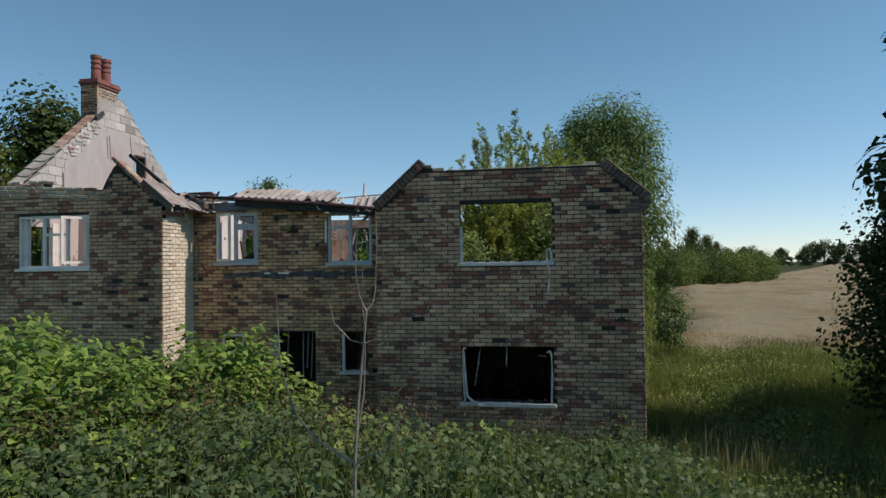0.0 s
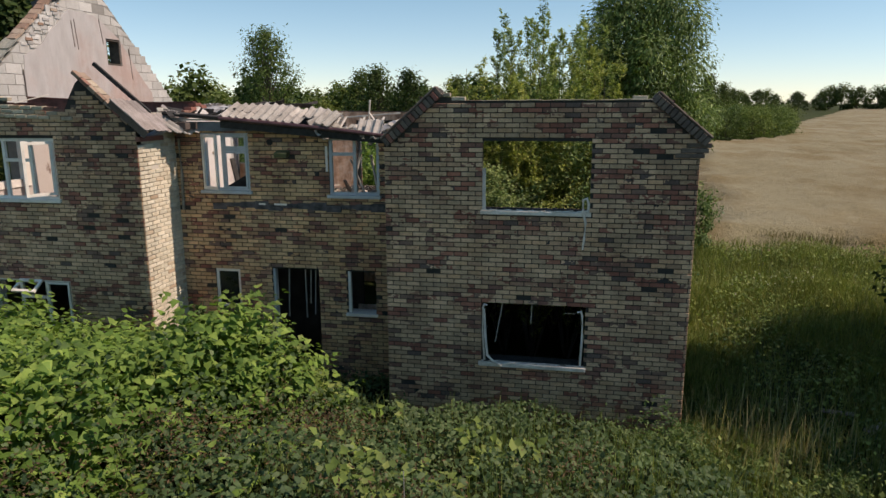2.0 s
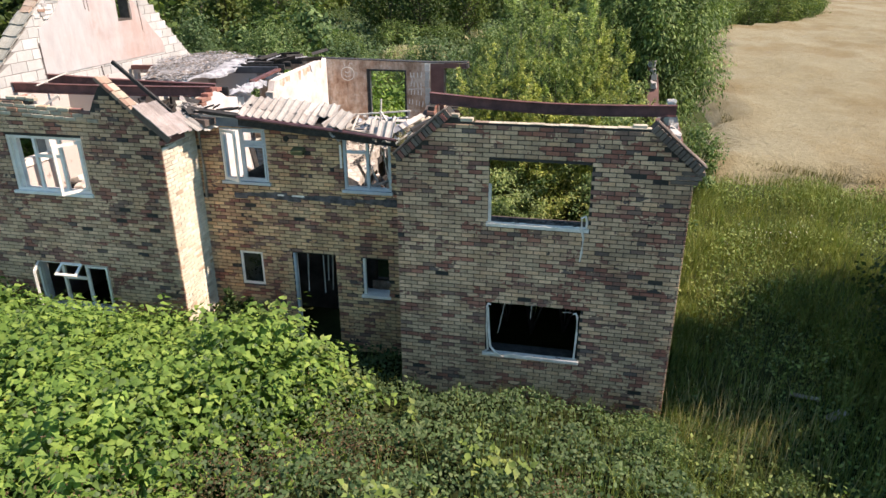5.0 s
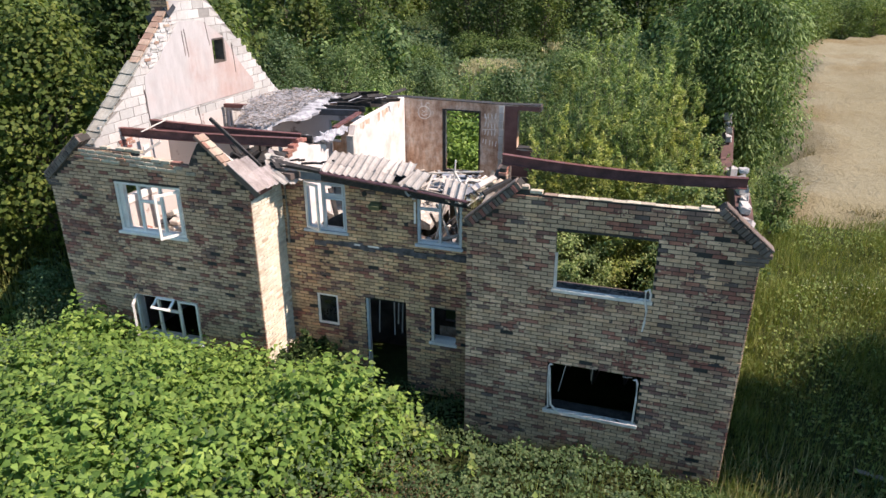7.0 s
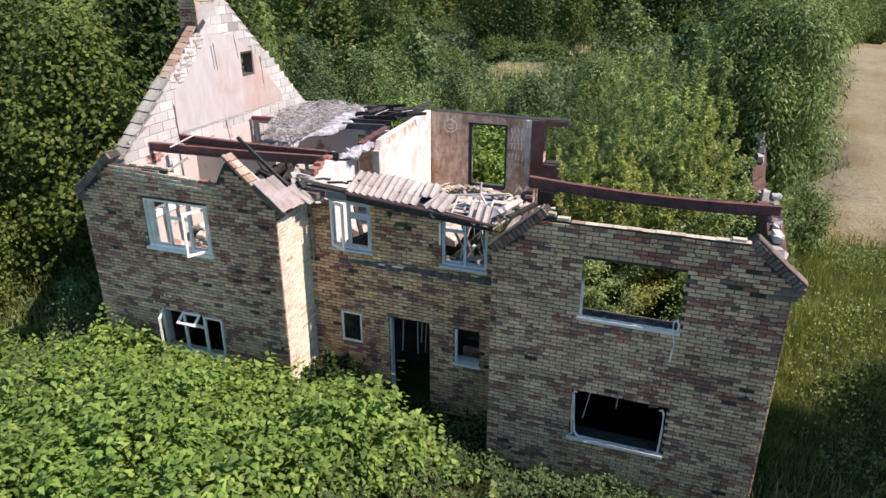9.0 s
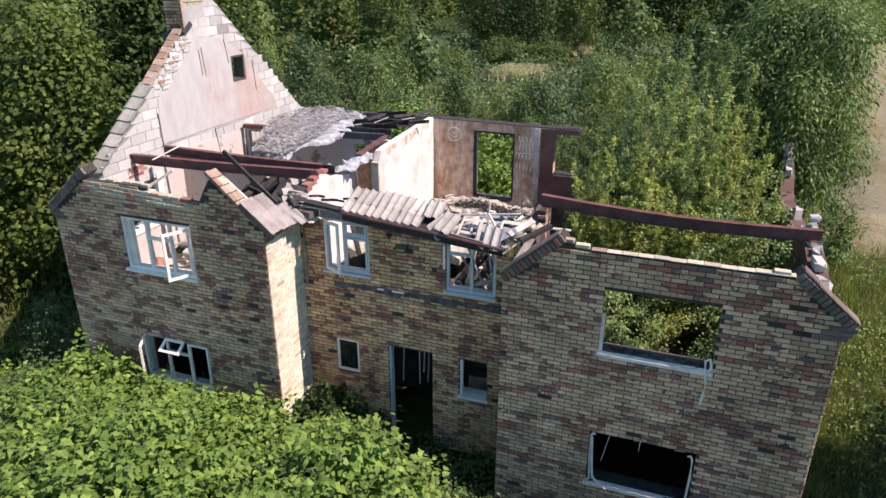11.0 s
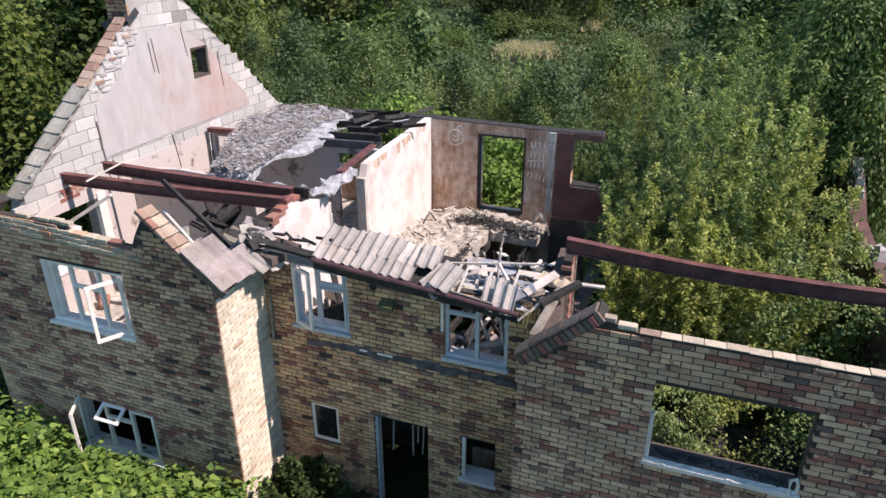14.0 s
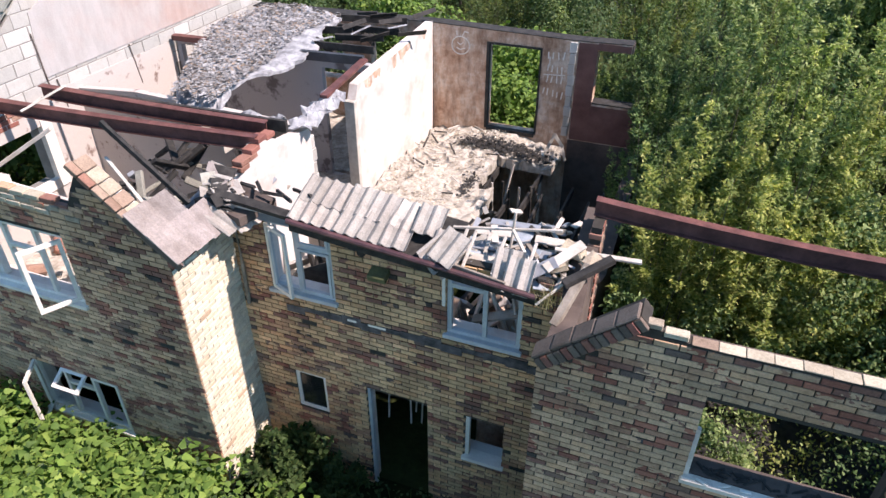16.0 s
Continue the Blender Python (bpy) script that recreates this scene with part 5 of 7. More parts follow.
for k in range(7):
    f0, f1 = k / 7 + 0.006, (k + 1) / 7 - 0.006
    part("brick", bar((-7.95 - 0.97 * f0, 12.18, 4.92 + 0.87 * f0), (-7.95 - 0.97 * f1, 12.18, 4.92 + 0.87 * f1), 0.10, 0.065, 0, 0.006), M_REDBRICK if k % 4 == 1 else M_VERGE, rk)
    part("brick", bar((-7.97 - 0.97 * f0, 12.36, 4.90 + 0.87 * f0), (-7.97 - 0.97 * f1, 12.36, 4.90 + 0.87 * f1), 0.2, 0.05, 0, 0.006), M_BRICKPALE if k % 3 else M_VERGE, rk)
part("barge_board", bar((-7.62, 12.13, 4.73), (-8.25, 12.13, 5.28), 0.025, 0.13), M_COPING, rk, "dark barge board")
part("eave_course", box((-7.89, 12.2, 4.62), (-7.80, 12.9, 4.70), None, 0.006), M_REDBRICK, house)
scrap("charred_rafter", (-8.0, 12.87, 5.09), (-9.06, 12.9, 5.96), 0.05, 0.07, M_CHAR, "long charred rafter leaning over the open wing")
scrap("batten", (-8.19, 12.45, 5.17), (-9.15, 12.9, 5.48), 0.04, 0.03, M_PALEWOOD, "pale splintered batten leaning on the rake")
scrap("batten", (-8.2, 12.62, 4.92), (-8.6, 12.6, 5.25), 0.03, 0.03, M_WOOD, "pale splintered batten leaning on the rake")
scrap("plank", (-12.3, 13.35, 4.35), (-11.2, 13.9, 5.1), 0.1, 0.05, M_PALEWOOD, "pale plank fallen across the side window")
scrap("batten", (-11.7, 13.9, 5.28), (-11.5, 14.6, 5.45), 0.05, 0.02, M_PALEWOOD, "pale strip hooked over the beams")

# broken tiles and boards in the valley between wing and middle
valley = thing("valley_rubble", "heap of broken roof tiles and boards in the valley", "debris")
for k in range(34):
    f = k / 33
    x, y, z = -8.15 + 0.5 * f + rgs.uniform(-0.12, 0.12), 13.1 + rgs.uniform(-0.1, 0.3) + 0.45 * (1 - f), 4.97 + 0.14 * (1 - f) + rgs.uniform(-0.04, 0.07)
    l, ww = rgs.uniform(0.16, 0.34), rgs.uniform(0.10, 0.20)
    part("tile_shard", box((-l / 2, -ww / 2, -0.009), (l / 2, ww / 2, 0.009), pose(x, y, z, rgs.uniform(-30, 30), rgs.uniform(-10, 35), rgs.uniform(-60, 60)), 0.004), rgs.choice((M_TILE, M_TILE, M_TILE, M_TILEMOSS, M_SHEET, M_CHAR)), valley)
for k in range(6):
    part("burnt_stick", bar((-8.0 + 0.18 * k, 13.55 + 0.1 * (k % 3), 5.0), (-7.65 + 0.2 * k, 13.3 + 0.14 * (k % 2), 5.08 + 0.04 * (k % 3)), 0.04, 0.03, 0.3 * k), M_CHAR, valley)
part("rubble_bed", bar((-8.15, 13.5, 4.86), (-7.35, 13.3, 4.86), 0.6, 0.12), M_DARKWALL, valley)

# burnt ceiling over the back room
def ash_sheet():
    bm = bmesh.new()
    rgx = np.random.default_rng(6)
    nx, ny = 30, 44
    grid = {}
    for i in range(nx + 1):
        for j in range(ny + 1):
            v = j / ny
            y = 15.35 + v * 5.2
            left = -10.35 - 1.55 * min(1, max(0, (v - 0.02) / 0.62))
            right = -9.35 - 0.35 * v - 0.25 * math.sin(v * 9)
            x = left + (right - left) * i / nx
            edge = min(i, nx - i, j * 0.7, (ny - j)) / 3
            z = 5.14 + 0.03 * rgx.random() + 0.05 * math.sin(x * 3) * math.cos(y * 2) - 0.10 * max(0, 1 - edge) * (0.5 + 0.5 * math.sin(j * 0.55 + i * 0.8)) - 0.25 * max(0, 0.12 - v) / 0.12
            grid[i, j] = bm.verts.new((x + rgx.normal(0, 0.02), y + rgx.normal(0, 0.02), z))
    for i in range(nx):
        for j in range(ny):
            bm.faces.new((grid[i, j], grid[i + 1, j], grid[i + 1, j + 1], grid[i, j + 1]))
    g = bmesh.ops.extrude_face_region(bm, geom=bm.faces[:])
    bmesh.ops.translate(bm, verts=[v for v in g["geom"] if isinstance(v, bmesh.types.BMVert)], vec=(0, 0, -0.05))
    bmesh.ops.recalc_face_normals(bm, faces=bm.faces)
    c = part("burnt_ceiling", bm, M_ASH, house, "collapsed grey ceiling covered in ash and slate flakes")
    rr = random.Random(12)
    verts, faces = [], []
    for k in range(5200):
        v = rr.random()
        x = -10.33 - 1.5 * min(1, v / 0.6) + rr.random() * (0.85 + 1.1 * min(1, v / 0.6))
        y = 15.45 + v * 5.0
        z = 5.17 + rr.uniform(0, 0.05) + 0.05 * math.sin(x * 3) * math.cos(y * 2)
        s = rr.uniform(0.010, 0.045)
        m = pose(x, y, z, rr.uniform(-16, 16), rr.uniform(-16, 16), rr.uniform(0, 360))
        base = len(verts)
        verts += [tuple(m @ Vector(c_)) for c_ in ((-s, -s * 0.5, 0), (s * 0.8, -s * 0.6, 0.005), (s, s * 0.4, 0), (-s * 0.6, s * 0.6, 0.006))]
        faces.append((base, base + 1, base + 2, base + 3))
    fl = new("ash_litter", raw_mesh("ash_litter", verts, faces, brick_material("ash_flake", [(0.0, (0.36, 0.36, 0.37)), (0.3, (0.26, 0.26, 0.265)), (0.52, (0.42, 0.42, 0.43)), (0.68, (0.34, 0.26, 0.20)), (0.86, (0.12, 0.115, 0.11)), (0.92, (0.5, 0.5, 0.51))], 0.6)))
    fl.parent = c
    tagged(fl, kind="stuff")


ash_sheet()
for a, b, w_, h_, mat, lab in (((-9.5, 18.05, 5.08), (-8.25, 18.12, 5.10), 0.1, 0.16, M_DARK, "dark bolted beam round the open stairwell"), ((-8.22, 18.1, 5.12), (-8.12, 16.4, 5.08), 0.13, 0.05, M_STEEL, "red-brown trimmer beam"),
                               ((-12.35, 18.05, 5.08), (-11.4, 18.05, 5.1), 0.14, 0.1, M_STEEL, "rusty red door lintel"),
                               ((-12.2, 15.0, 5.1), (-8.1, 15.25, 5.06), 0.06, 0.18, M_CHAR, "charred trimmer joist")):
    part("ceiling_beam", bar(a, b, w_, h_), mat, house, lab)
for k in range(8):
    y = 18.6 + 0.3 * k
    part("ceiling_joist", bar((-9.9 + 0.25 * (k % 3), y, 5.08), (-8.2 - (0.12, 0.7, 0.3, 1.0)[k % 4], y + (0.1, -0.25, 0.3, 0.05)[k % 4], 5.04 + (0.05, -0.25, 0.02, 0.08)[k % 4]), 0.05, 0.14, 0.2 * (k % 3)), M_CHAR, house, "charred ceiling joist")
for k in range(5):
    part("ceiling_joist", bar((-9.4 + 0.3 * k, 14.6, 5.0 - 0.06 * k), (-9.3 + 0.3 * k, 15.3, 5.02 - 0.05 * k), 0.06, 0.16), M_CHAR if k % 2 else M_PALEWOOD, house, "stub of a ceiling joist")


def crumpled(a, b, width, seed):
    """A torn strip of ceiling sheet from a to b, creased, with ragged edges."""
    rg = np.random.default_rng(seed)
    a, b = np.array(a), np.array(b)
    along = b - a
    n = max(6, int(np.linalg.norm(along) / 0.09))
    m = max(4, int(width / 0.08))
    across = np.array((-along[1], along[0], 0.0))
    across /= np.linalg.norm(across)
    bm = bmesh.new()
    grid = {}
    for i in range(n + 1):
        wide = width * rg.uniform(0.6, 1.1)
        for j in range(m + 1):
            p = a + along * i / n + across * wide * (j / m - 0.5) + rg.normal(0, 0.012, 3)
            p[2] += 0.05 * math.sin(i * 1.1 + j * 0.7) + rg.normal(0, 0.014) - 0.10 * (abs(j / m - 0.5) * 2) ** 3 * rg.random()
            grid[i, j] = bm.verts.new(p)
    for i in range(n):
        for j in range(m):
            bm.faces.new((grid[i, j], grid[i + 1, j], grid[i + 1, j + 1], grid[i, j + 1]))
    g = bmesh.ops.extrude_face_region(bm, geom=bm.faces[:])
    bmesh.ops.translate(bm, verts=[v for v in g["geom"] if isinstance(v, bmesh.types.BMVert)], vec=(0, 0, -0.015))
    bmesh.ops.recalc_face_normals(bm, faces=bm.faces)
    part("ceiling_strip", bm, M_ASH, house, "torn creased strip of ash-covered ceiling")


crumpled((-8.10, 16.75, 5.07), (-7.98, 15.35, 5.03), 0.48, 1)
crumpled((-10.4, 15.3, 5.0), (-8.3, 15.5, 5.04), 0.26, 2)
# charred lumps under the beams
for k in range(44):
    m = pose(rgs.uniform(-9.9, -8.1), rgs.uniform(12.9, 14.9), rgs.uniform(4.35, 4.85), rgs.uniform(-40, 40), rgs.uniform(-40, 40), rgs.uniform(0, 360))
    l = rgs.uniform(0.25, 0.9)
    part("burnt_timber", box((-l / 2, -0.05, -0.03), (l / 2, 0.05, 0.03), m, 0.008), rgs.choice((M_CHAR, M_CHAR, M_CHAR, M_WOOD, M_LEAD, M_TILEMOSS)), house, "burnt roof timber fallen into the room")

# verge tiles on the front slope of the gable
verge = part("verge", bar((-12.62, 13.2, 5.06), (-12.62, 16.3, 7.66), 0.22, 0.03), M_GREYRENDER, house, "row of grey tiles left along the gable verge")
pitch = math.degrees(math.atan2(7.66 - 5.06, 3.1))
for k in range(12):
    f = k / 12
    if k > 6:
        continue
    m = Matrix.Translation((-12.76, 13.15 + 3.1 * f, 5.12 + 2.6 * f)) @ Matrix.Rotation(radians(pitch - 5), 4, "X")
    put_tile(verge, m, "roof_tile", TILE_MOSSY)
for k in range(9):
    f = 0.58 + k * 0.046
    part("verge_brick", bar((-12.58, 13.2 + 3.1 * f, 5.12 + 2.6 * f), (-12.58, 13.2 + 3.1 * (f + 0.043), 5.12 + 2.6 * (f + 0.043)), 0.24, 0.06, 0.1 * (k % 2), 0.005), M_VERGE, verge)
    for row in range(1 + (k * 5) % 3):
        u, z = 13.28 + 3.1 * f + 0.05 * row, 5.0 + 2.6 * f - 0.078 * row
        part("verge_brick", box((-12.45, u, z), (-12.415 + 0.006 * (k % 2), u + 0.16 + 0.05 * ((k * 3 + row) % 2), z + 0.066), None, 0.006), (M_BLOCK, M_VERGE, M_GREYRENDER)[(k + row) % 3], verge)

# graffiti scrawl as plain strokes
scrawl = part("graffiti", box((-5.45, -0.004, 4.45), (-5.43, 0.0, 4.62)), M_WHITE, back, "chalk-white scrawled strokes")
rgq = random.Random(4)
for row in range(4):
    for k in range(4 + (row == 3)):
        x, z = -5.47 + 0.09 * k - 0.06 * (row == 3) + 0.03 * (k > 1), 4.58 - row * 0.25 - 0.02 * k * (row % 2)
        part("stroke", bar((x, -0.006, z), (x + rgq.uniform(-0.02, 0.03), -0.006, z + rgq.uniform(0.13, 0.17)), 0.006, 0.026), M_WHITE, scrawl)
part("stroke", bar((-5.54, -0.006, 4.24), (-5.1, -0.006, 4.27), 0.006, 0.02), M_WHITE, scrawl)
bm = bmesh.new()
tube(bm, [(-7.37 + 0.20 * math.cos(a * math.pi / 8), -0.006, 4.63 + 0.19 * math.sin(a * math.pi / 8)) for a in range(17)], [0.011] * 17, 4)
part("ring_stroke", bm, M_WHITE, scrawl)
for xa, za, xb, zb in ((-7.44, 4.69, -7.38, 4.64), (-7.38, 4.64, -7.31, 4.70), (-7.46, 4.58, -7.38, 4.54), (-7.38, 4.54, -7.27, 4.58), (-7.45, 4.84, -7.47, 4.92), (-7.33, 4.84, -7.29, 4.93), (-7.29, 4.93, -7.2, 4.91)):
    part("stroke", bar((xa, -0.006, za), (xb, -0.006, zb), 0.006, 0.02), M_WHITE, scrawl)
# rubble in the rooms
heap = thing("rubble", "orange-brown plaster and brick rubble on the upper floor", "debris")
for k in range(90):
    x, y = rgs.uniform(-12.2, -8.3), rgs.uniform(13.0, 17.6)
    s = rgs.uniform(0.05, 0.2)
    part("lump", box((-s, -s * 0.6, -s * 0.4), (s, s * 0.6, s * 0.4), pose(x, y, 2.70 + s * 0.2 + rgs.uniform(0, 0.2), rgs.uniform(-30, 30), rgs.uniform(-30, 30), rgs.uniform(0, 360)), s * 0.15), rgs.choice((M_REDBRICK, M_PINK, M_DEBRIS, M_CHAR, M_PALEWOOD)), heap)
for k in range(40):
    x, y = rgs.uniform(-7.8, -6.3), rgs.uniform(14.0, 20.5)
    l = rgs.uniform(0.1, 0.5)
    part("stick", bar((x, y, 2.86 + rgs.uniform(0, 0.1)), (x + l * math.cos(k), y + l * math.sin(k), 2.88 + rgs.uniform(0, 0.12)), 0.03, 0.02), rgs.choice((M_CHAR, M_PALEWOOD, M_WOOD)), heap)

straw = np.stack([RNG.uniform(-7.9, -5.0, 26000), RNG.uniform(13.8, 20.8, 26000), np.zeros(26000)], 1)
straw = straw[((straw[:, 0] < -6.2) | (straw[:, 1] > 19.8)) & ~((straw[:, 0] > -6.25) & (straw[:, 1] < 20.4) & (RNG.random(len(straw)) < 0.9))]
straw[:, 2] = 2.66 + 0.13 * np.sin(straw[:, 0] * 2.3 + 1) * np.cos(straw[:, 1] * 1.7) + RNG.uniform(0.0, 0.16, len(straw))
flat = np.tile(np.array((0.0, 0.0, 1.0)), (len(straw), 1))
M_STRAW = brick_material("straw_and_ash", [(0.0, (0.66, 0.60, 0.50)), (0.3, (0.74, 0.69, 0.61)), (0.5, (0.60, 0.50, 0.36)), (0.66, (0.46, 0.38, 0.28)), (0.76, (0.74, 0.70, 0.64)), (0.95, (0.18, 0.155, 0.13))], 0.6)
st = new("straw", leaf_cloud("straw", straw, flat, RNG.uniform(0.015, 0.08, len(straw)), M_STRAW, RNG, SLIM, 0.35))
tagged(st, "pale straw, ash and plaster scraps strewn on the floor", "debris", kind="stuff")
soot = np.concatenate([np.stack([RNG.normal(x, a, n), RNG.normal(y, b, n), np.zeros(n)], 1) for x, y, a, b, n in ((-6.45, 20.0, 0.3, 0.09, 420), (-5.75, 20.15, 0.4, 0.16, 700), (-6.35, 18.6, 0.08, 0.3, 120))])
soot = soot[(soot[:, 0] > -7.9) & (soot[:, 0] < -5.0) & (soot[:, 1] < 20.8) & ((soot[:, 0] < -6.2) | (soot[:, 1] > 19.75))]
soot[:, 2] = 2.80 + 0.13 * np.sin(soot[:, 0] * 2.3 + 1) * np.cos(soot[:, 1] * 1.7) + RNG.uniform(0.0, 0.06, len(soot))
tagged(new("burnt_litter", leaf_cloud("burnt_litter", soot, np.tile(np.array((0.0, 0.0, 1.0)), (len(soot), 1)), RNG.uniform(0.03, 0.11, len(soot)), M_CHAR, RNG, FLAT, 0.3)), "black burnt litter on the straw floor", "debris", kind="stuff")
# fallen timbers behind the middle windows
for k in range(16):
    x, y = rgs.uniform(-7.6, -3.9), rgs.uniform(14.0, 15.2)
    a_ = rgs.uniform(-1.0, 1.0)
    scrap("fallen_timber", (x, y, 2.75), (x + 0.9 * math.sin(a_), y + rgs.uniform(-0.3, 0.3), 2.75 + rgs.uniform(0.8, 1.7) * math.cos(a_)), 0.1, 0.05, rgs.choice((M_PALEWOOD, M_PALEWOOD, M_CHAR, M_WOOD)), "fallen roof timber leaning inside the middle room")
for k in range(60):
    x, y = rgs.uniform(-7.7, -4.0), rgs.uniform(13.8, 15.0)
    s_ = rgs.uniform(0.06, 0.22)
    part("lump", box((-s_, -s_ * 0.6, -0.02), (s_, s_ * 0.6, 0.03), pose(x, y, 2.8 + rgs.uniform(0, 0.5), rgs.uniform(-60, 60), rgs.uniform(-60, 60), rgs.uniform(0, 360)), 0.006), rgs.choice((M_CHAR, M_CHAR, M_PINK, M_PALEWOOD, M_TILE, M_BROWN)), heap)
part("upper_floor", box((-6.15, 13.68, 2.42), (-3.6, 15.1, 2.56)), M_CHAR, house, "burnt floor behind the windows")

# broken edge of the straw floor
for k in range(7):
    x = -6.15 + 0.19 * k
    part("hanging_lath", bar((x, 18.75 + 0.12 * (k % 3), 2.66), (x + 0.08 * (k % 2) - 0.05, 18.8 + 0.15 * (k % 3), 1.5 - 0.2 * (k % 3)), 0.05, 0.025, 0.3 * k), M_PALEWOOD if k % 3 == 1 else M_CHAR, heap, "burnt lath hanging from the broken floor edge")
part("hanging_lath", bar((-5.30, 20.34, 2.78), (-5.27, 20.25, 1.05), 0.055, 0.03), M_WHITE, heap, "pale painted lath hanging from the floor edge")
part("hanging_lath", bar((-5.75, 19.7, 2.70), (-5.95, 19.3, 1.25), 0.045, 0.025), M_PALEWOOD, heap, "burnt lath hanging from the broken floor edge")
for xa, za, xb, zb in ((-5.28, 2.70, -5.12, 3.10), (-5.12, 3.10, -4.93, 2.80), (-4.93, 2.80, -4.86, 2.50)):
    part("torn_paper", bar((xa, 20.55, za), (xb, 20.62, zb), 0.012, 0.07), M_PALEWOOD, heap, "torn curl of wallpaper at the floor edge")
# curled ceiling sheets caught on the back joists
for k in range(9):
    x, y = -9.5 + 0.17 * k, 18.5 + (0.9 * k) % 2.1
    part("curled_sheet", bar((x, y, 5.2), (x + 0.25 + 0.1 * (k % 3), y + 0.35, 5.2 + 0.1 * (k % 2)), 0.05 + 0.05 * (k % 3), 0.012, 0.9 * math.sin(k * 2.1)), M_CHAR if k % 3 else M_ASH, house, "curled strip of burnt ceiling sheet")
# dark panel added to make the window's lower right pane look dark
part("dark_panel", bar((-7.05, 13.85, 3.28), (-6.25, 13.87, 3.72), 0.02, 0.80), M_CHAR, heap, "dark panel added inside the window")
# dark boards added on the floor inside the first middle window, and pale boards leaning inside the other
for k in range(9):
    part("dark_board", bar((-7.3 + 0.12 * k, 13.85, 2.86), (-7.2 + 0.11 * k, 16.2 - 0.2 * (k % 3), 2.90), 0.11, 0.03, 0.1 * (k % 3)), M_CHAR, heap, "dark board added on the floor")
scrap("plank", (-6.95, 14.1, 2.9), (-6.35, 14.4, 4.1), 0.12, 0.05, M_PALEWOOD, "pale painted plank leaning inside the window")
scrap("plank", (-6.3, 14.6, 2.9), (-7.0, 14.9, 3.9), 0.10, 0.04, M_WOOD, "weathered plank leaning inside the window")
for k, (xa, za, xb, zb, y) in enumerate(((-4.8, 3.0, -4.5, 4.4, 13.95), (-4.15, 2.9, -4.75, 4.2, 14.05), (-4.35, 3.0, -4.05, 4.5, 14.15), (-4.7, 3.5, -4.0, 3.7, 13.85), (-4.0, 2.9, -4.3, 4.3, 13.9))):
    scrap("plank", (xa, y, za), (xb, y + 0.15, zb), 0.16 if k % 2 else 0.1, 0.03, M_PALEWOOD if k != 3 else M_WOOD, "pale ceiling board leaning inside the broken window", 0.5 * (k % 3))

# ---- plants ----
def wob(x, y, f, seed, n=7):
    """Smooth random relief between about -1 and 1."""
    r = np.random.default_rng(seed)
    out = 0
    for k in range(n):
        a, g = r.uniform(0, 2 * np.pi), f * r.uniform(0.6, 1.5)
        out = out + np.sin((x * np.cos(a) + y * np.sin(a)) * g + r.uniform(0, 6.28))
    return out / np.sqrt(n) / 1.2


def sig(v):
    return 1 / (1 + np.exp(-v))


def mound(x, y):
    """Where the tall broad-leaved weeds stand."""
    end = np.where(x < XLR, 12.75, 11.95 - 0.16 * (x - XLR))
    return sig((-4.85 + 0.25 * wob(x, y, 1.5, 2) - x + 0.28 * (y - 9.5)) * 3.2) * sig((end - y) * 4.5) * (0.12 + 0.88 * sig((x + 12.4 + 0.5 * np.clip(y - 9, -6, 3)) * 1.6))


def thicket_height(x, y):
    """How high the weeds stand in front of the house."""
    rise = 0.32 + 0.29 * np.clip(12.2 - y, 0, 5.0)
    rise = rise - 0.10 * np.clip(x + 1.5, 0, 8) - 0.5 * np.clip((4 - y) / 4, 0, 1)
    rise = np.where(x > 1.4, rise * 0.7, rise)
    h = rise + (1.02 - 0.04 * sig((-7.6 - x) * 2)) * mound(x, y) * np.clip((y - 2.0) / 7.0, 0.08, 1)
    h = h + 0.40 * np.exp(-((x + 12.1) ** 2 + (y - 11.6) ** 2) / 0.5) + 0.2 * np.exp(-((x + 10.8) ** 2 + (y - 11.7) ** 2) / 0.5)
    h = h - 0.26 * np.exp(-((x + 9.5) ** 2 + (y - 12.0) ** 2) / 0.9)
    h = h + 0.45 * np.exp(-((x + 5.7) ** 2 + (y - 10.3) ** 2) / 0.7)
    return np.clip(h + (0.10 + 0.15 * mound(x, y)) * wob(x, y, 2.2, 3) + 0.11 * wob(x, y, 5.5, 4), 0.1, 3.4)


def in_house(x, y, grow=0.05):
    wing = ((x > XL - grow) & (x < XLR + grow)) | ((x > XRL - grow) & (x < XR + grow))
    return (y > C - grow) & (x > XL - grow) & (x < XR + grow) & (y < 21.3) | (y > F - grow) & (y < 21.3) & wing


def cloud(name, n, keep, size, mat, label, shape=LEAF, lift=(0.62, 1.05), droop=0.5, area=(-21, 7.5, 1.2, 13.3), face=(0.15, -0.25, 1.0)):
    p = np.stack([RNG.uniform(area[0], area[1], n), RNG.uniform(area[2], area[3], n), np.zeros(n)], 1)
    p = p[~in_house(p[:, 0], p[:, 1])]
    p = p[RNG.random(len(p)) < keep(p[:, 0], p[:, 1])]
    p[:, 2] = thicket_height(p[:, 0], p[:, 1]) * (lift[0] + (lift[1] - lift[0]) * RNG.random(len(p)) ** 0.6)
    up = np.tile(np.array(face), (len(p), 1))
    ob = new(name, leaf_cloud(name, p, up, RNG.uniform(size[0], size[1], len(p)), mat, RNG, shape, droop))
    tagged(ob, label, "weeds", kind="stuff")


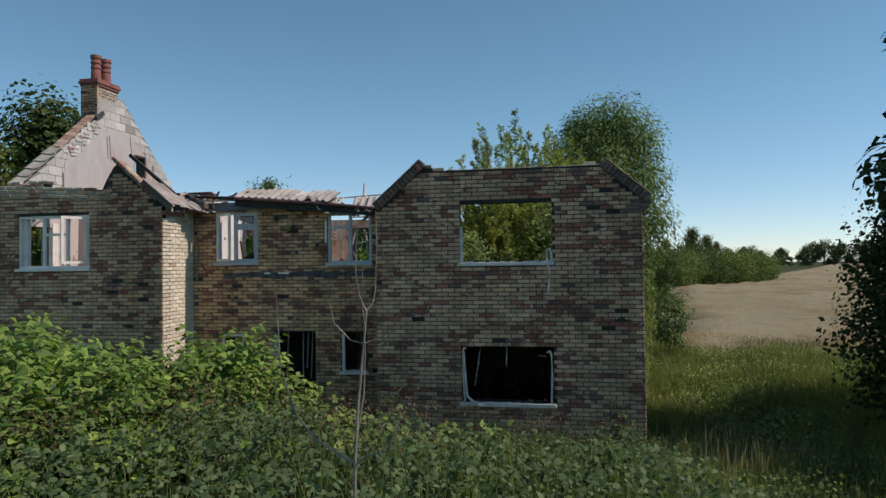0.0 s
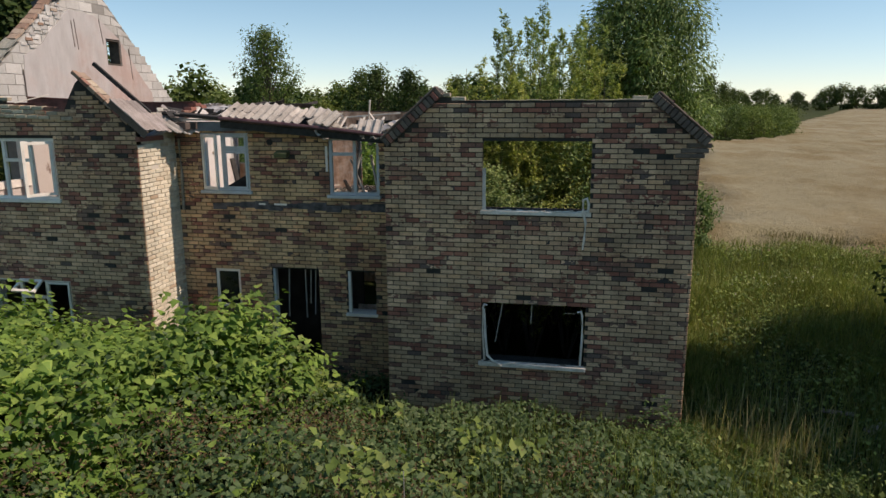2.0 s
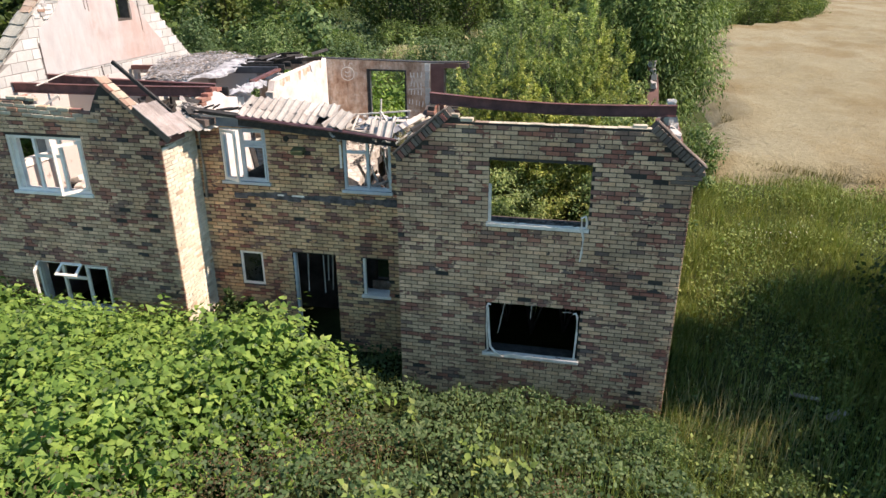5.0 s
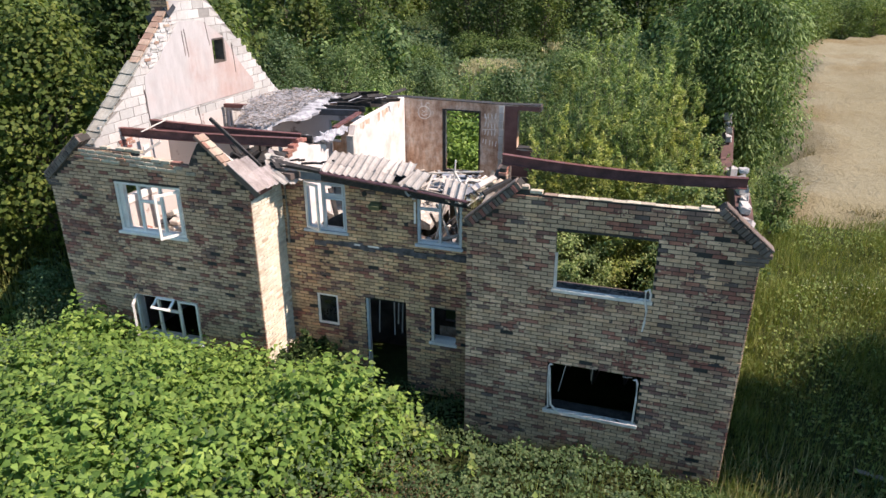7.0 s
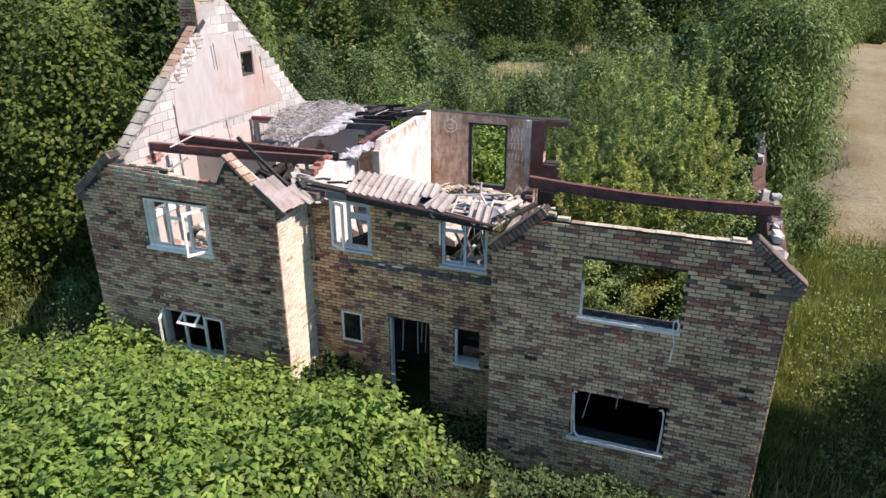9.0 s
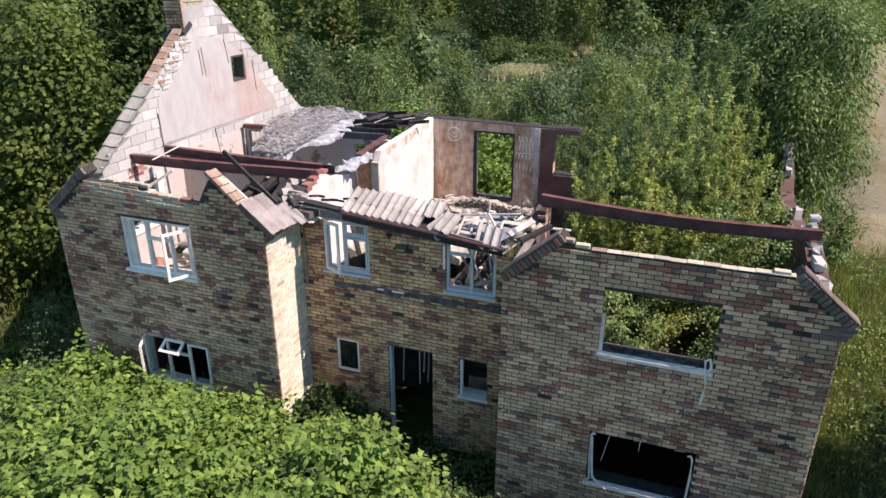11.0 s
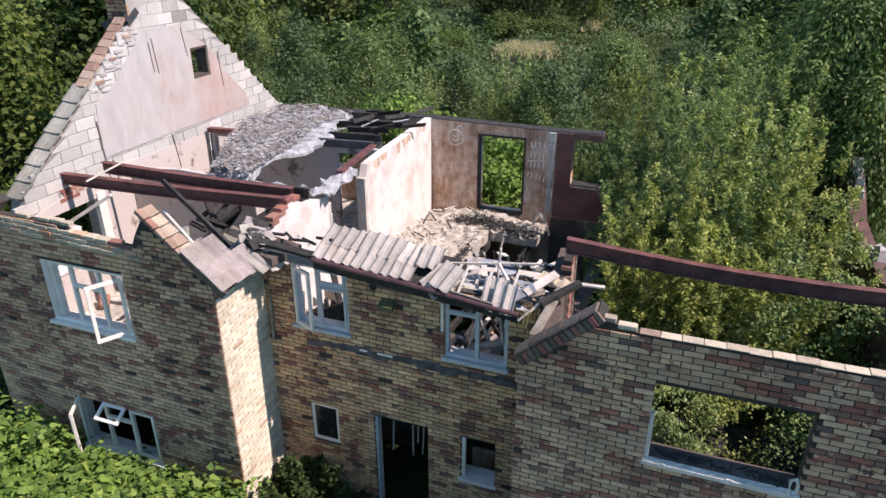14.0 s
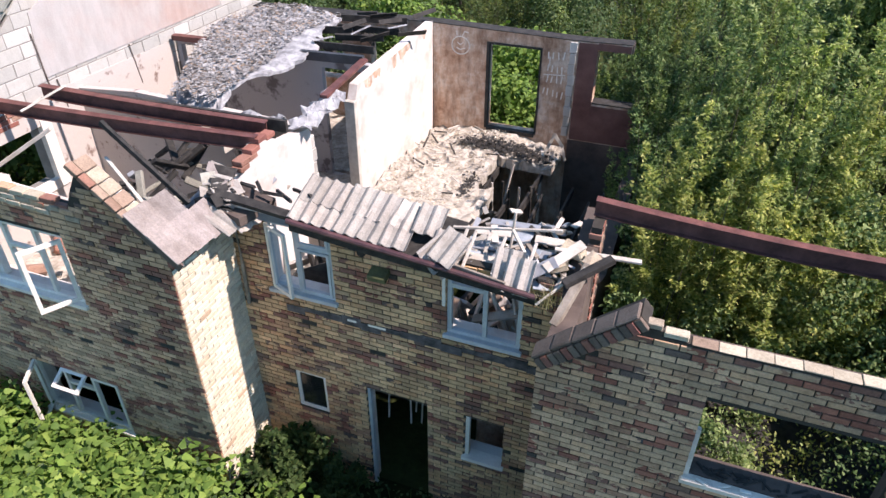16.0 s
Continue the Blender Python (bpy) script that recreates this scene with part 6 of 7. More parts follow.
def knotweed_stems(n, near):
    """Arching stems with heart-shaped leaves in two ranks along them."""
    p = np.stack([RNG.uniform(-19, -3.5, n * 4), RNG.uniform(2.0, 12.9, n * 4)], 1)
    p = p[~in_house(p[:, 0], p[:, 1], 0.1)]
    p = p[RNG.random(len(p)) < mound(p[:, 0], p[:, 1]) * near(p[:, 0], p[:, 1])][:n]
    n, k = len(p), 15
    a = RNG.uniform(0, 2 * np.pi, n)
    out = np.stack([np.cos(a), np.sin(a), np.zeros(n)], 1)
    across = np.stack([-np.sin(a), np.cos(a), np.zeros(n)], 1)
    lean = RNG.uniform(0.2, 0.7, n)
    high = thicket_height(p[:, 0], p[:, 1]) * RNG.uniform(0.76, 1.10, n) + RNG.uniform(0.0, 0.2, n)
    f = np.linspace(0.0, 1.0, k)[None, :] * np.ones((n, 1))
    base = np.stack([p[:, 0], p[:, 1], np.zeros(n)], 1)
    pos = base[:, None, :] + out[:, None, :] * (lean[:, None] * f ** 2)[:, :, None]
    pos[:, :, 2] += high[:, None] - (high * 0.45)[:, None] * (1 - f) ** 1.3 - 0.12 * lean[:, None] * f ** 4
    sgn = np.where(np.arange(k) % 2 == 0, 1.0, -1.0)[None, :, None]
    tip = across[:, None, :] * sgn + out[:, None, :] * (0.25 + 0.9 * f ** 6)[:, :, None] + np.array((0, 0, -0.35))
    face = np.array((0.1, -0.1, 1.0)) + 0.35 * out[:, None, :] + np.zeros((n, k, 3))
    pos = pos + tip * 0.03
    size = RNG.uniform(0.11, 0.205, (n, 1)) * (1.08 - 0.45 * f ** 3)
    ob = new("knotweed_shoots", leaf_cloud("knotweed_shoots", pos.reshape(-1, 3), face.reshape(-1, 3), size.ravel(), L_BRIGHT, RNG, HEART, 0.36, tip.reshape(-1, 3)))
    tagged(ob, "arching shoots of bright green heart-leaved weeds", "weeds", kind="stuff")


def thicket():
    xs, ys = np.arange(-22, 8, 0.25), np.arange(1.0, 13.6, 0.25)
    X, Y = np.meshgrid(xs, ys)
    # solid sheet below the leaves, coloured near-black for the shade between stems
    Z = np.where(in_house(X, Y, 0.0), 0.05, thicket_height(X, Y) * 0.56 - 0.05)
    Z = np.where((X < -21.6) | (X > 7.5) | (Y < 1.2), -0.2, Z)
    w = len(xs)
    j, i = np.nonzero(np.ones((len(ys) - 1, w - 1)))
    k = j * w + i
    f = np.concatenate([np.stack([k, k + 1, k + w + 1], 1), np.stack([k, k + w + 1, k + w], 1)])
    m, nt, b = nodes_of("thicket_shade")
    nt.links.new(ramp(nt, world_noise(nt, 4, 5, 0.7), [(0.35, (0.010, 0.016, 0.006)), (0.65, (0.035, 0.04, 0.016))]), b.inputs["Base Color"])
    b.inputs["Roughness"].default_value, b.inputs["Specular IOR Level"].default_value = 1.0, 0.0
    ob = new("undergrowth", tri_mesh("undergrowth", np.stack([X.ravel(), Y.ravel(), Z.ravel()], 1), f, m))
    tagged(ob, "dark sheet standing in for the shade under the weeds", "undergrowth", kind="stuff")

    def thin(x, y, s):
        return 0.16 + 0.84 * sig(wob(x, y, 4.5, s) * 6 + 0.9)

    def near(x, y):
        return np.clip(1.25 - 0.012 * (x + 4) ** 2, 0.35, 1)

    def patch(pts):
        return lambda x, y: sum(np.exp(-((x - a) ** 2 + (y - b) ** 2) / (r * r)) for a, b, r in pts)

    yellow = patch([(-2.4, 7.3, 0.36), (-1.75, 7.9, 0.22), (-1.5, 9.3, 0.26), (-1.0, 8.8, 0.2), (-3.0, 10.6, 0.18), (-4.2, 10.9, 0.3), (-5.3, 10.9, 0.3)])
    brown = patch([(-3.3, 8.6, 0.6), (-4.2, 7.3, 0.7), (-3.9, 9.9, 0.35), (-5.4, 6.2, 0.6), (-0.4, 8.2, 0.4), (-1.8, 6.2, 0.6)])
    cloud("knotweed", 10000, lambda x, y: mound(x, y) * thin(x, y, 11) * near(x, y), (0.09, 0.17), L_BRIGHT, "bright green broad-leaved weeds in a tall mound", lift=(0.5, 0.8), droop=0.42)
    knotweed_stems(3700, near)
    cloud("brambles", 104000, lambda x, y: (1 - 0.92 * mound(x, y)) * thin(x, y, 12) * sig((4.4 + 0.6 * wob(x, y, 1.2, 15) - x) * 4) * sig((y - 2.8 - 0.5 * wob(x, y, 1.1, 16)) * 4), (0.045, 0.10), L_BRAMBLE, "dull green brambles and nettles", shape=OVAL, lift=(0.60, 1.10), droop=0.6, area=(-14, 5.0, 2.0, 13.3))
    cloud("yellow_weeds", 15000, lambda x, y: np.clip(yellow(x, y), 0, 1) * 0.62, (0.08, 0.17), L_YELLOW, "yellow-green young leaves among the brambles", lift=(0.85, 1.15), area=(-6, 1.2, 6.3, 11.5))
    cloud("dock", 42000, lambda x, y: np.clip(brown(x, y), 0, 1) * 0.8, (0.03, 0.06), L_DOCK, "rusty brown dock seed heads", shape=FLATSLIM, lift=(0.9, 1.28), droop=1.2, area=(-6.6, 0.6, 5, 10.8))
    n = 15000
    p = np.stack([RNG.uniform(-14, 7, n), RNG.uniform(2, 13.2, n), np.zeros(n)], 1)
    p = p[~in_house(p[:, 0], p[:, 1])]
    p = p[RNG.random(len(p)) < (1 - 0.95 * mound(p[:, 0], p[:, 1])) * (0.25 + 0.75 * sig((p[:, 0] + 1.5) * 1.2))]
    hgt = thicket_height(p[:, 0], p[:, 1])
    p[:, 2] = hgt * 0.55
    ob = new("weed_stems", blades("weed_stems", p, hgt * 0.45 + RNG.uniform(0.05, 0.35, len(p)), 0.013, 0.28, L_MEADOW, RNG))
    tagged(ob, "thin grass and weed stems among the brambles", "grass", kind="stuff")
    cloud("corner_weeds", 16000, patch([(1.15, 12.2, 0.5), (1.5, 11.4, 0.6), (2.3, 11.6, 0.5), (0.9, 10.6, 0.5), (2.9, 10.7, 0.5), (2.0, 12.6, 0.4)]), (0.04, 0.10), L_MEADOW, "bushy green weeds by the corner of the wall", shape=SLIM, lift=(0.8, 1.9), droop=0.9, area=(-0.2, 4.0, 9.4, 13.3))
    n = 420
    p = np.stack([RNG.normal(2.5, 0.8, n), RNG.normal(12.0, 0.6, n), np.zeros(n)], 1)
    p = p[(~in_house(p[:, 0], p[:, 1])) & (p[:, 1] < 13.5) & (p[:, 0] > 1.0)]
    p[:, 2] = thicket_height(p[:, 0], p[:, 1]) * 0.5
    ob = new("dry_grass", blades("dry_grass", p, RNG.uniform(0.3, 0.8, len(p)), 0.012, 0.3, L_DRY, RNG))
    tagged(ob, "dry pale grass stems by the corner of the wall", "grass", kind="stuff")


thicket()


def meadow():
    n = 130000
    p = np.stack([1.3 + 24 * RNG.random(n) ** 1.3, 10 + 21 * RNG.random(n), np.zeros(n)], 1)
    p = p[(~in_house(p[:, 0], p[:, 1])) & (~field_inside(p[:, 0], p[:, 1] - 0.3)) & (p[:, 0] < 9 + (p[:, 1] - 6) * 0.9)]
    p = p[RNG.random(len(p)) < 0.35 + 0.65 * sig(wob(p[:, 0], p[:, 1], 1.6, 31) * 5)]
    p[:, 2] = height(p[:, 0], p[:, 1]) - 0.03
    tall = 0.26 + 0.30 * sig(wob(p[:, 0], p[:, 1], 1.3, 32) * 4) + 0.16 * sig(wob(p[:, 0], p[:, 1], 4.0, 36) * 5)
    ob = new("meadow_grass", blades("meadow_grass", p, tall * RNG.uniform(0.6, 1.3, len(p)), 0.017, 0.5, L_GRASS, RNG))
    tagged(ob, "rank meadow grass going to seed", "grass", kind="stuff")
    n = 90000
    q = np.stack([RNG.uniform(1.3, 26, n), 10 + 20 * RNG.random(n), np.zeros(n)], 1)
    q = q[(~in_house(q[:, 0], q[:, 1])) & (~field_inside(q[:, 0], q[:, 1] - 0.3)) & (q[:, 0] < 8 + (q[:, 1] - 6) * 0.8)]
    q = q[RNG.random(len(q)) < sig(wob(q[:, 0], q[:, 1], 1.1, 33) * 5 - 0.3 + 1.2 * sig((q[:, 1] - 22) * 2))]
    q[:, 2] = height(q[:, 0], q[:, 1]) + RNG.uniform(0.1, 0.55, len(q)) * (0.6 + 0.6 * sig(wob(q[:, 0], q[:, 1], 2.2, 34) * 4))
    ob = new("meadow_weeds", leaf_cloud("meadow_weeds", q, np.tile(np.array((0.1, -0.3, 1.0)), (len(q), 1)), RNG.uniform(0.04, 0.10, len(q)), L_MEADOW, RNG, FLAT, 0.7))
    tagged(ob, "leafy weeds in patches through the meadow", "weeds", kind="stuff")
    n = 420
    c = np.stack([RNG.normal(5.2, 1.7, n), RNG.normal(21.0, 0.9, n), np.zeros(n)], 1)
    c = c[RNG.random(n) < 0.4 * sig(wob(c[:, 0], c[:, 1], 3.0, 35) * 5)]
    c[:, 2] = height(c[:, 0], c[:, 1]) + RNG.uniform(0.45, 0.75, len(c))
    ob = new("flower_heads", leaf_cloud("flower_heads", c, np.tile(np.array((0.0, -0.2, 1.0)), (len(c), 1)), RNG.uniform(0.02, 0.045, len(c)), L_FLOWER, RNG, OVAL * np.array((1.6, 1, 1)), 0.4))
    tagged(ob, "small white flower heads among the meadow weeds", "flowers", kind="stuff")


meadow()


def open_ground():
    n = 14000
    p = np.stack([RNG.uniform(-24, 26, n), RNG.uniform(-14, 9, n), np.zeros(n)], 1)
    p = p[(p[:, 1] < 1.6) | (p[:, 0] > 6.5)]
    p[:, 2] = height(p[:, 0], p[:, 1]) - 0.03
    ob = new("rank_grass", blades("rank_grass", p, RNG.uniform(0.3, 0.7, len(p)), 0.06, 0.5, L_GRASS, RNG))
    tagged(ob, "rank grass over the open ground before the thicket", "grass", kind="stuff")


open_ground()


def tree_meshes(name, high, radius, trunk, leaves, size, mat, seed, base=0.25, shape=LEAF, lobes=14, squash=1.0, sides=6, shell=0.55, full=False, hang=0.0):
    """Trunk with limbs, and a crown of leaf clumps with gaps; returns the two meshes."""
    rg = np.random.default_rng(seed)
    bm = bmesh.new()
    bend = rg.normal(0, 0.05 * high, 2)
    pts = [(bend[0] * k * k, bend[1] * k * k, high * 0.85 * k) for k in (0, 0.25, 0.5, 0.75, 1.0)]
    tube(bm, pts, [trunk, trunk * 0.8, trunk * 0.55, trunk * 0.3, trunk * 0.1], sides)
    cs, rs = [], []
    for i in range(lobes):
        k = base + (1 - base) * (i + 0.5) / lobes
        a = i * 2.4 + rg.uniform(-0.4, 0.4)
        wide = radius * math.sin(math.pi * min(1, 0.18 + 0.82 * (k - base) / (1 - base)) ** 0.8)
        if full:
            wide = radius * math.sqrt(max(0.05, 1 - (((k - base) / (1 - base) - 0.45) / 0.62) ** 2))
        r = wide * rg.uniform(0.35, 0.8)
        c = np.array((bend[0] * k * k + math.cos(a) * r, bend[1] * k * k + math.sin(a) * r, high * (0.08 + 0.86 * k)))
        cs.append(c)
        rs.append(radius * rg.uniform(0.26, 0.50))
        k0 = max(0.12, k - 0.25)
        root = np.array((bend[0] * k0 * k0, bend[1] * k0 * k0, high * 0.85 * k0))
        tube(bm, [tuple(root), tuple(c * 0.5 + root * 0.5 + np.array((0, 0, 0.03 * high))), tuple(c)], [trunk * 0.4, trunk * 0.22, trunk * 0.06], 5)
    which = rg.integers(0, lobes, leaves)
    d = rg.normal(0, 1, (leaves, 3))
    d /= np.linalg.norm(d, axis=1, keepdims=True)
    rr = rg.random(leaves) ** (1 - shell) * np.clip(rg.normal(1.0, 0.11, leaves), 0.7, 1.18)
    p = np.array(cs)[which] + d * (np.array(rs)[which] * rr)[:, None] * np.array((1, 1, squash))
    p[:, 2] = np.maximum(p[:, 2], 0.1)
    crown = leaf_cloud(name + "_crown", p, d + np.array((0, 0, 0.6)), rg.uniform(size[0], size[1], leaves), mat, rg, shape, 0.5, d + np.array((0, 0, -hang)) if hang else None)
    return mesh_of(bm, name + "_trunk", M_BARK), crown


def wand_meshes(name, high, spread, wands, per, size, mat, seed, low=0.12, shape=FLATSLIM, tuft=0.34):
    """A many-stemmed shrub: upright wands fanning from the base, leaves all along them."""
    rg = np.random.default_rng(seed)
    bm = bmesh.new()
    pos, tips, faces, sizes = [], [], [], []
    for i in range(wands):
        a, r = rg.uniform(0, 2 * np.pi), spread * math.sqrt(rg.random())
        tall = high * rg.uniform(0.62, 1.0) * (1 - 0.25 * (r / spread) ** 2)
        out = np.array((math.cos(a), math.sin(a), 0.0))
        kink = rg.normal(0, 0.06, 3) * np.array((1, 1, 0))
        f = np.linspace(0, 1, 6)
        line = np.outer(r * (0.25 * f + 0.75 * f ** 0.8), out) + np.outer(np.sin(f * 5) * tall * 0.3, kink) + np.outer(f * tall, (0, 0, 1))
        if i % 2 == 0:
            tube(bm, [tuple(c) for c in line], [0.022 * (1 - 0.85 * g) for g in f], 4)
        twigs = max(6, int(34 * tall / high))
        n = int(per * tall / high / twigs)
        for g in low + (1 - low) * rg.random(twigs) ** 0.62:
            c = np.array([np.interp(g, f, line[:, k]) for k in range(3)])
            b = rg.uniform(0, 2 * np.pi)
            d = np.array((math.cos(b), math.sin(b), rg.uniform(0.9, 2.4)))
            d /= np.linalg.norm(d)
            reach = (0.22 + tuft * 1.5 * (1 - g) ** 0.8) * rg.uniform(0.5, 1.0)
            at = rg.random(n)[:, None]
            pos.append(c + d * reach * at + rg.normal(0, 0.022, (n, 3)))
            tips.append(d * 0.8 + rg.normal(0, 0.55, (n, 3)))
            faces.append(np.tile(np.array((-0.4 * d[0], -0.4 * d[1], 1.0)), (n, 1)))
            sizes.append(rg.uniform(size[0], size[1], n) * (1.1 - 0.25 * at[:, 0]))
    crown = leaf_cloud(name + "_crown", np.concatenate(pos), np.concatenate(faces), np.concatenate(sizes), mat, rg, shape, 0.6, np.concatenate(tips))
    return mesh_of(bm, name + "_trunk", M_BARK), crown


def plant(name, meshes, x, y, scale, turn, label, group="", tall=1.0, category="tree", z=None):
    base = float(height(np.array(x), np.array(y))) - 0.05 if z is None else z
    t = thing(name, label, category, group, at=pose(x, y, base, 0, 0, turn) @ Matrix.Diagonal((scale, scale, scale * tall, 1)))
    for nm, me in zip(("trunk", "crown"), meshes):
        ob = new(nm, me)
        ob.parent = t
    return t


SLIMMER = FLAT * np.array((0.62, 1, 1))
SALLOW = [wand_meshes("sallow", 8.2, 1.1, 25, 1150, (0.06, 0.11), (L_WILLOW, L_SPRAY, L_SUNLIT, L_DEEP)[s - 21], s, 0.14, FLATSLIM * np.array((1.15, 1, 1)), 0.3) for s in (21, 22, 23, 24)]
WILLOW = tree_meshes("willow", 8.0, 2.0, 0.14, 56000, (0.075, 0.15), L_DEEP, 23, 0.42, FLATSLIM, 46, 1.1, full=True, hang=0.6)
OAK = [tree_meshes("broadleaf", 10.0, 3.6, 0.22, 5200, (0.21, 0.39), L_TREE, s, 0.12, FLAT, 40) for s in (31, 32)]
OAK_NEAR = [tree_meshes("broadleaf", 10.0, 3.6, 0.22, 15000, (0.13, 0.26), L_TREE, s, 0.10, FLAT * np.array((1.2, 1, 1)), 60) for s in (33, 34)]
SCRUB = [wand_meshes("scrub", 5.0, 1.9, 70, 150, (0.09, 0.17), L_TEAL, 41, 0.1, SLIMMER),
         tree_meshes("scrub", 4.0, 2.3, 0.08, 6500, (0.10, 0.18), L_WILLOW, 42, 0.02, FLATSLIM * np.array((1.4, 1, 1)), 26),
         tree_meshes("scrub", 4.0, 2.3, 0.08, 6500, (0.09, 0.16), L_BRAMBLE, 43, 0.02, FLAT, 26),
         wand_meshes("scrub", 5.6, 1.5, 50, 100, (0.12, 0.22), L_SPRAY, 44, 0.1, SLIMMER)]
FAR_TREE = [tree_meshes("far_tree", 4.0, 2.4, 0.08, 1500, (0.2, 0.42), L_TREE, s, 0.02, FLAT, 10, sides=4) for s in (56, 57)]
SCRUB_FAR = [tree_meshes("far_scrub", 4.0, 2.6, 0.08, 1250, (0.22, 0.44), (L_HEDGE, L_TEAL, L_MEADOW, L_DEEP)[s - 51], s, 0.02, FLAT, 22, sides=4) for s in (51, 52, 53, 54)]

# inside the open wing
for x, y, s, a, kind in ((-2.55, 15.3, 0.80, 33, 2), (-2.5, 16.9, 0.86, 190, 0), (-1.9, 15.5, 0.86, 0, 2), (-1.3, 15.0, 0.74, 61, 2), (-0.6, 15.2, 0.72, 130, 2), (-0.1, 15.5, 0.66, 201, 1), (-1.7, 16.6, 0.90, 250, 0), (-0.9, 16.9, 0.90, 300, 1), (-0.2, 16.6, 0.90, 21, 2),
                         (-2.0, 17.7, 0.94, 77, 1), (-1.2, 18.4, 0.98, 45, 0), (-1.8, 19.6, 0.96, 311, 1), (-0.5, 18.0, 0.88, 222, 1), (0.0, 19.0, 0.78, 190, 0), (-0.6, 19.8, 0.95, 15, 1), (-2.7, 19.5, 0.74, 140, 3), (-2.5, 18.4, 0.66, 270, 3), (-3.15, 20.35, 0.68, 31, 3), (-2.95, 19.9, 0.70, 112, 0), (-2.85, 19.1, 0.62, 205, 3), (-2.6, 20.5, 0.80, 290, 0), (-3.3, 18.3, 0.5, 66, 3), (-3.35, 19.4, 0.56, 166, 0), (-3.25, 17.2, 0.46, 266, 3), (0.7, 17.4, 0.64, 44, 1), (0.7, 18.5, 0.68, 144, 0), (0.75, 16.3, 0.6, 244, 1)):
    plant("sallow_tree", SALLOW[kind], x, y, s, a, "young sallow with yellow-green sprays in the roofless wing" if kind == 2 else "young grey-green sallow growing through the roofless wing", "sallows in the wing")


def wing_growth():
    n = 120000
    p = np.stack([RNG.uniform(-3.15, 0.9, n), 12.75 + 7.85 * RNG.random(n) ** 1.5, np.zeros(n)], 1)
    p = p[(p[:, 0] > -2.5 + 0.3 * wob(p[:, 1], p[:, 0], 2.0, 63)) | (p[:, 1] < 16.0)]
    p = p[(p[:, 0] < 0.25 + 0.15 * wob(p[:, 1], p[:, 0], 3.0, 67)) | (p[:, 1] > 14.6)]
    n = len(p)
    top = 3.85 + 0.5 * wob(p[:, 0], p[:, 1], 1.6, 61) + 0.35 * wob(p[:, 0], p[:, 1], 4.0, 62) + 0.25 * np.clip(p[:, 1] - 13.2, 0, 4)
    p[:, 2] = np.minimum(top, 4.95) - (top - 2.6) * RNG.random(n) ** 1.6 * 0.9
    tuft = wob(p[:, 0] + 0.8 * p[:, 2], p[:, 1] - 0.9 * p[:, 2], 5.0, 64) + wob(p[:, 0] - 0.7 * p[:, 2], p[:, 1] + 0.5 * p[:, 2], 8.0, 65)
    p = p[RNG.random(n) < sig(tuft * 5 - 2.6)]
    n = len(p)
    tint = wob(p[:, 0] + 0.3 * p[:, 2], p[:, 1], 2.2, 66)
    for name, pick, mat, text in (("sallow_leaves", (tint > 0.5) & ((p[:, 0] > -1.1) | (p[:, 1] > 14.4)), L_SUNLIT, "sallow leaves coloured as sunlit in the roofless wing"), ("sallow_leaves", (tint > -0.15) & ((tint <= 0.5) | ((p[:, 0] <= -1.1) & (p[:, 1] <= 14.4))), L_SPRAY, "light green sallow leaves filling the roofless wing"), ("bramble_leaves", tint <= -0.15, L_WILLOW, "darker bramble leaves tangled in the roofless wing")):
        c = p[pick]
        ob = new(name, leaf_cloud(name, c, np.tile(np.array((0.2, -0.5, 0.9)), (len(c), 1)), RNG.uniform(0.045, 0.085, len(c)) * np.where(c[:, 1] < 14.2, 0.75, 1.0), mat, RNG, OVAL * np.array((0.8, 1, 1)), 0.8))
        tagged(ob, text, "shrubs", kind="stuff")


wing_growth()
plant("willow_tree", WILLOW, 0.95, 21.6, 1.06, 40, "tall full dark willow growing at the end of the wing", tall=1.02)
for x, y, s, a in ((9.2, 11.6, 0.74, 160), (10.2, 17.2, 0.85, 250), (11.0, 12.6, 0.95, 310), (9.2, 8.6, 0.75, 20)):
    plant("broadleaf_tree", OAK[int(a) // 10 % 2], x, y, s, a, "dark dense tree beside the meadow", "meadow trees")
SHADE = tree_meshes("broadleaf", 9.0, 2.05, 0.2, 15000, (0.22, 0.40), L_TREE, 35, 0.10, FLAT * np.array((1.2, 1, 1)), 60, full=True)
plant("broadleaf_tree", SHADE, 8.2, 14.4, 1.0, 70, "dark dense tree beside the meadow", "meadow trees")
for x, y, s, a, kind in ((1.6, 17.6, 0.46, 12, 1), (1.65, 18.6, 0.50, 133, 0), (1.65, 19.6, 0.54, 251, 1), (1.8, 20.6, 0.6, 310, 0), (1.55, 16.3, 0.30, 80, 1)):
    plant("sallow_tree", SALLOW[kind], x, y, s, a, "young sallow close outside the wing wall", "sallows outside the wing")
plant("maple_bush", OAK_NEAR[0], 6.5, 14.0, 0.52, 200, "dark leafy young maple at the edge of the meadow", "", 1.0, "bush")
YOUNG = tree_meshes("young_tree", 2.9, 0.85, 0.03, 2600, (0.09, 0.18), L_WILLOW, 71, 0.25, SLIMMER, 16, full=True)
plant("young_tree", YOUNG, 3.3, 24.8, 0.95, 0, "young sallow bush at the edge of the field")
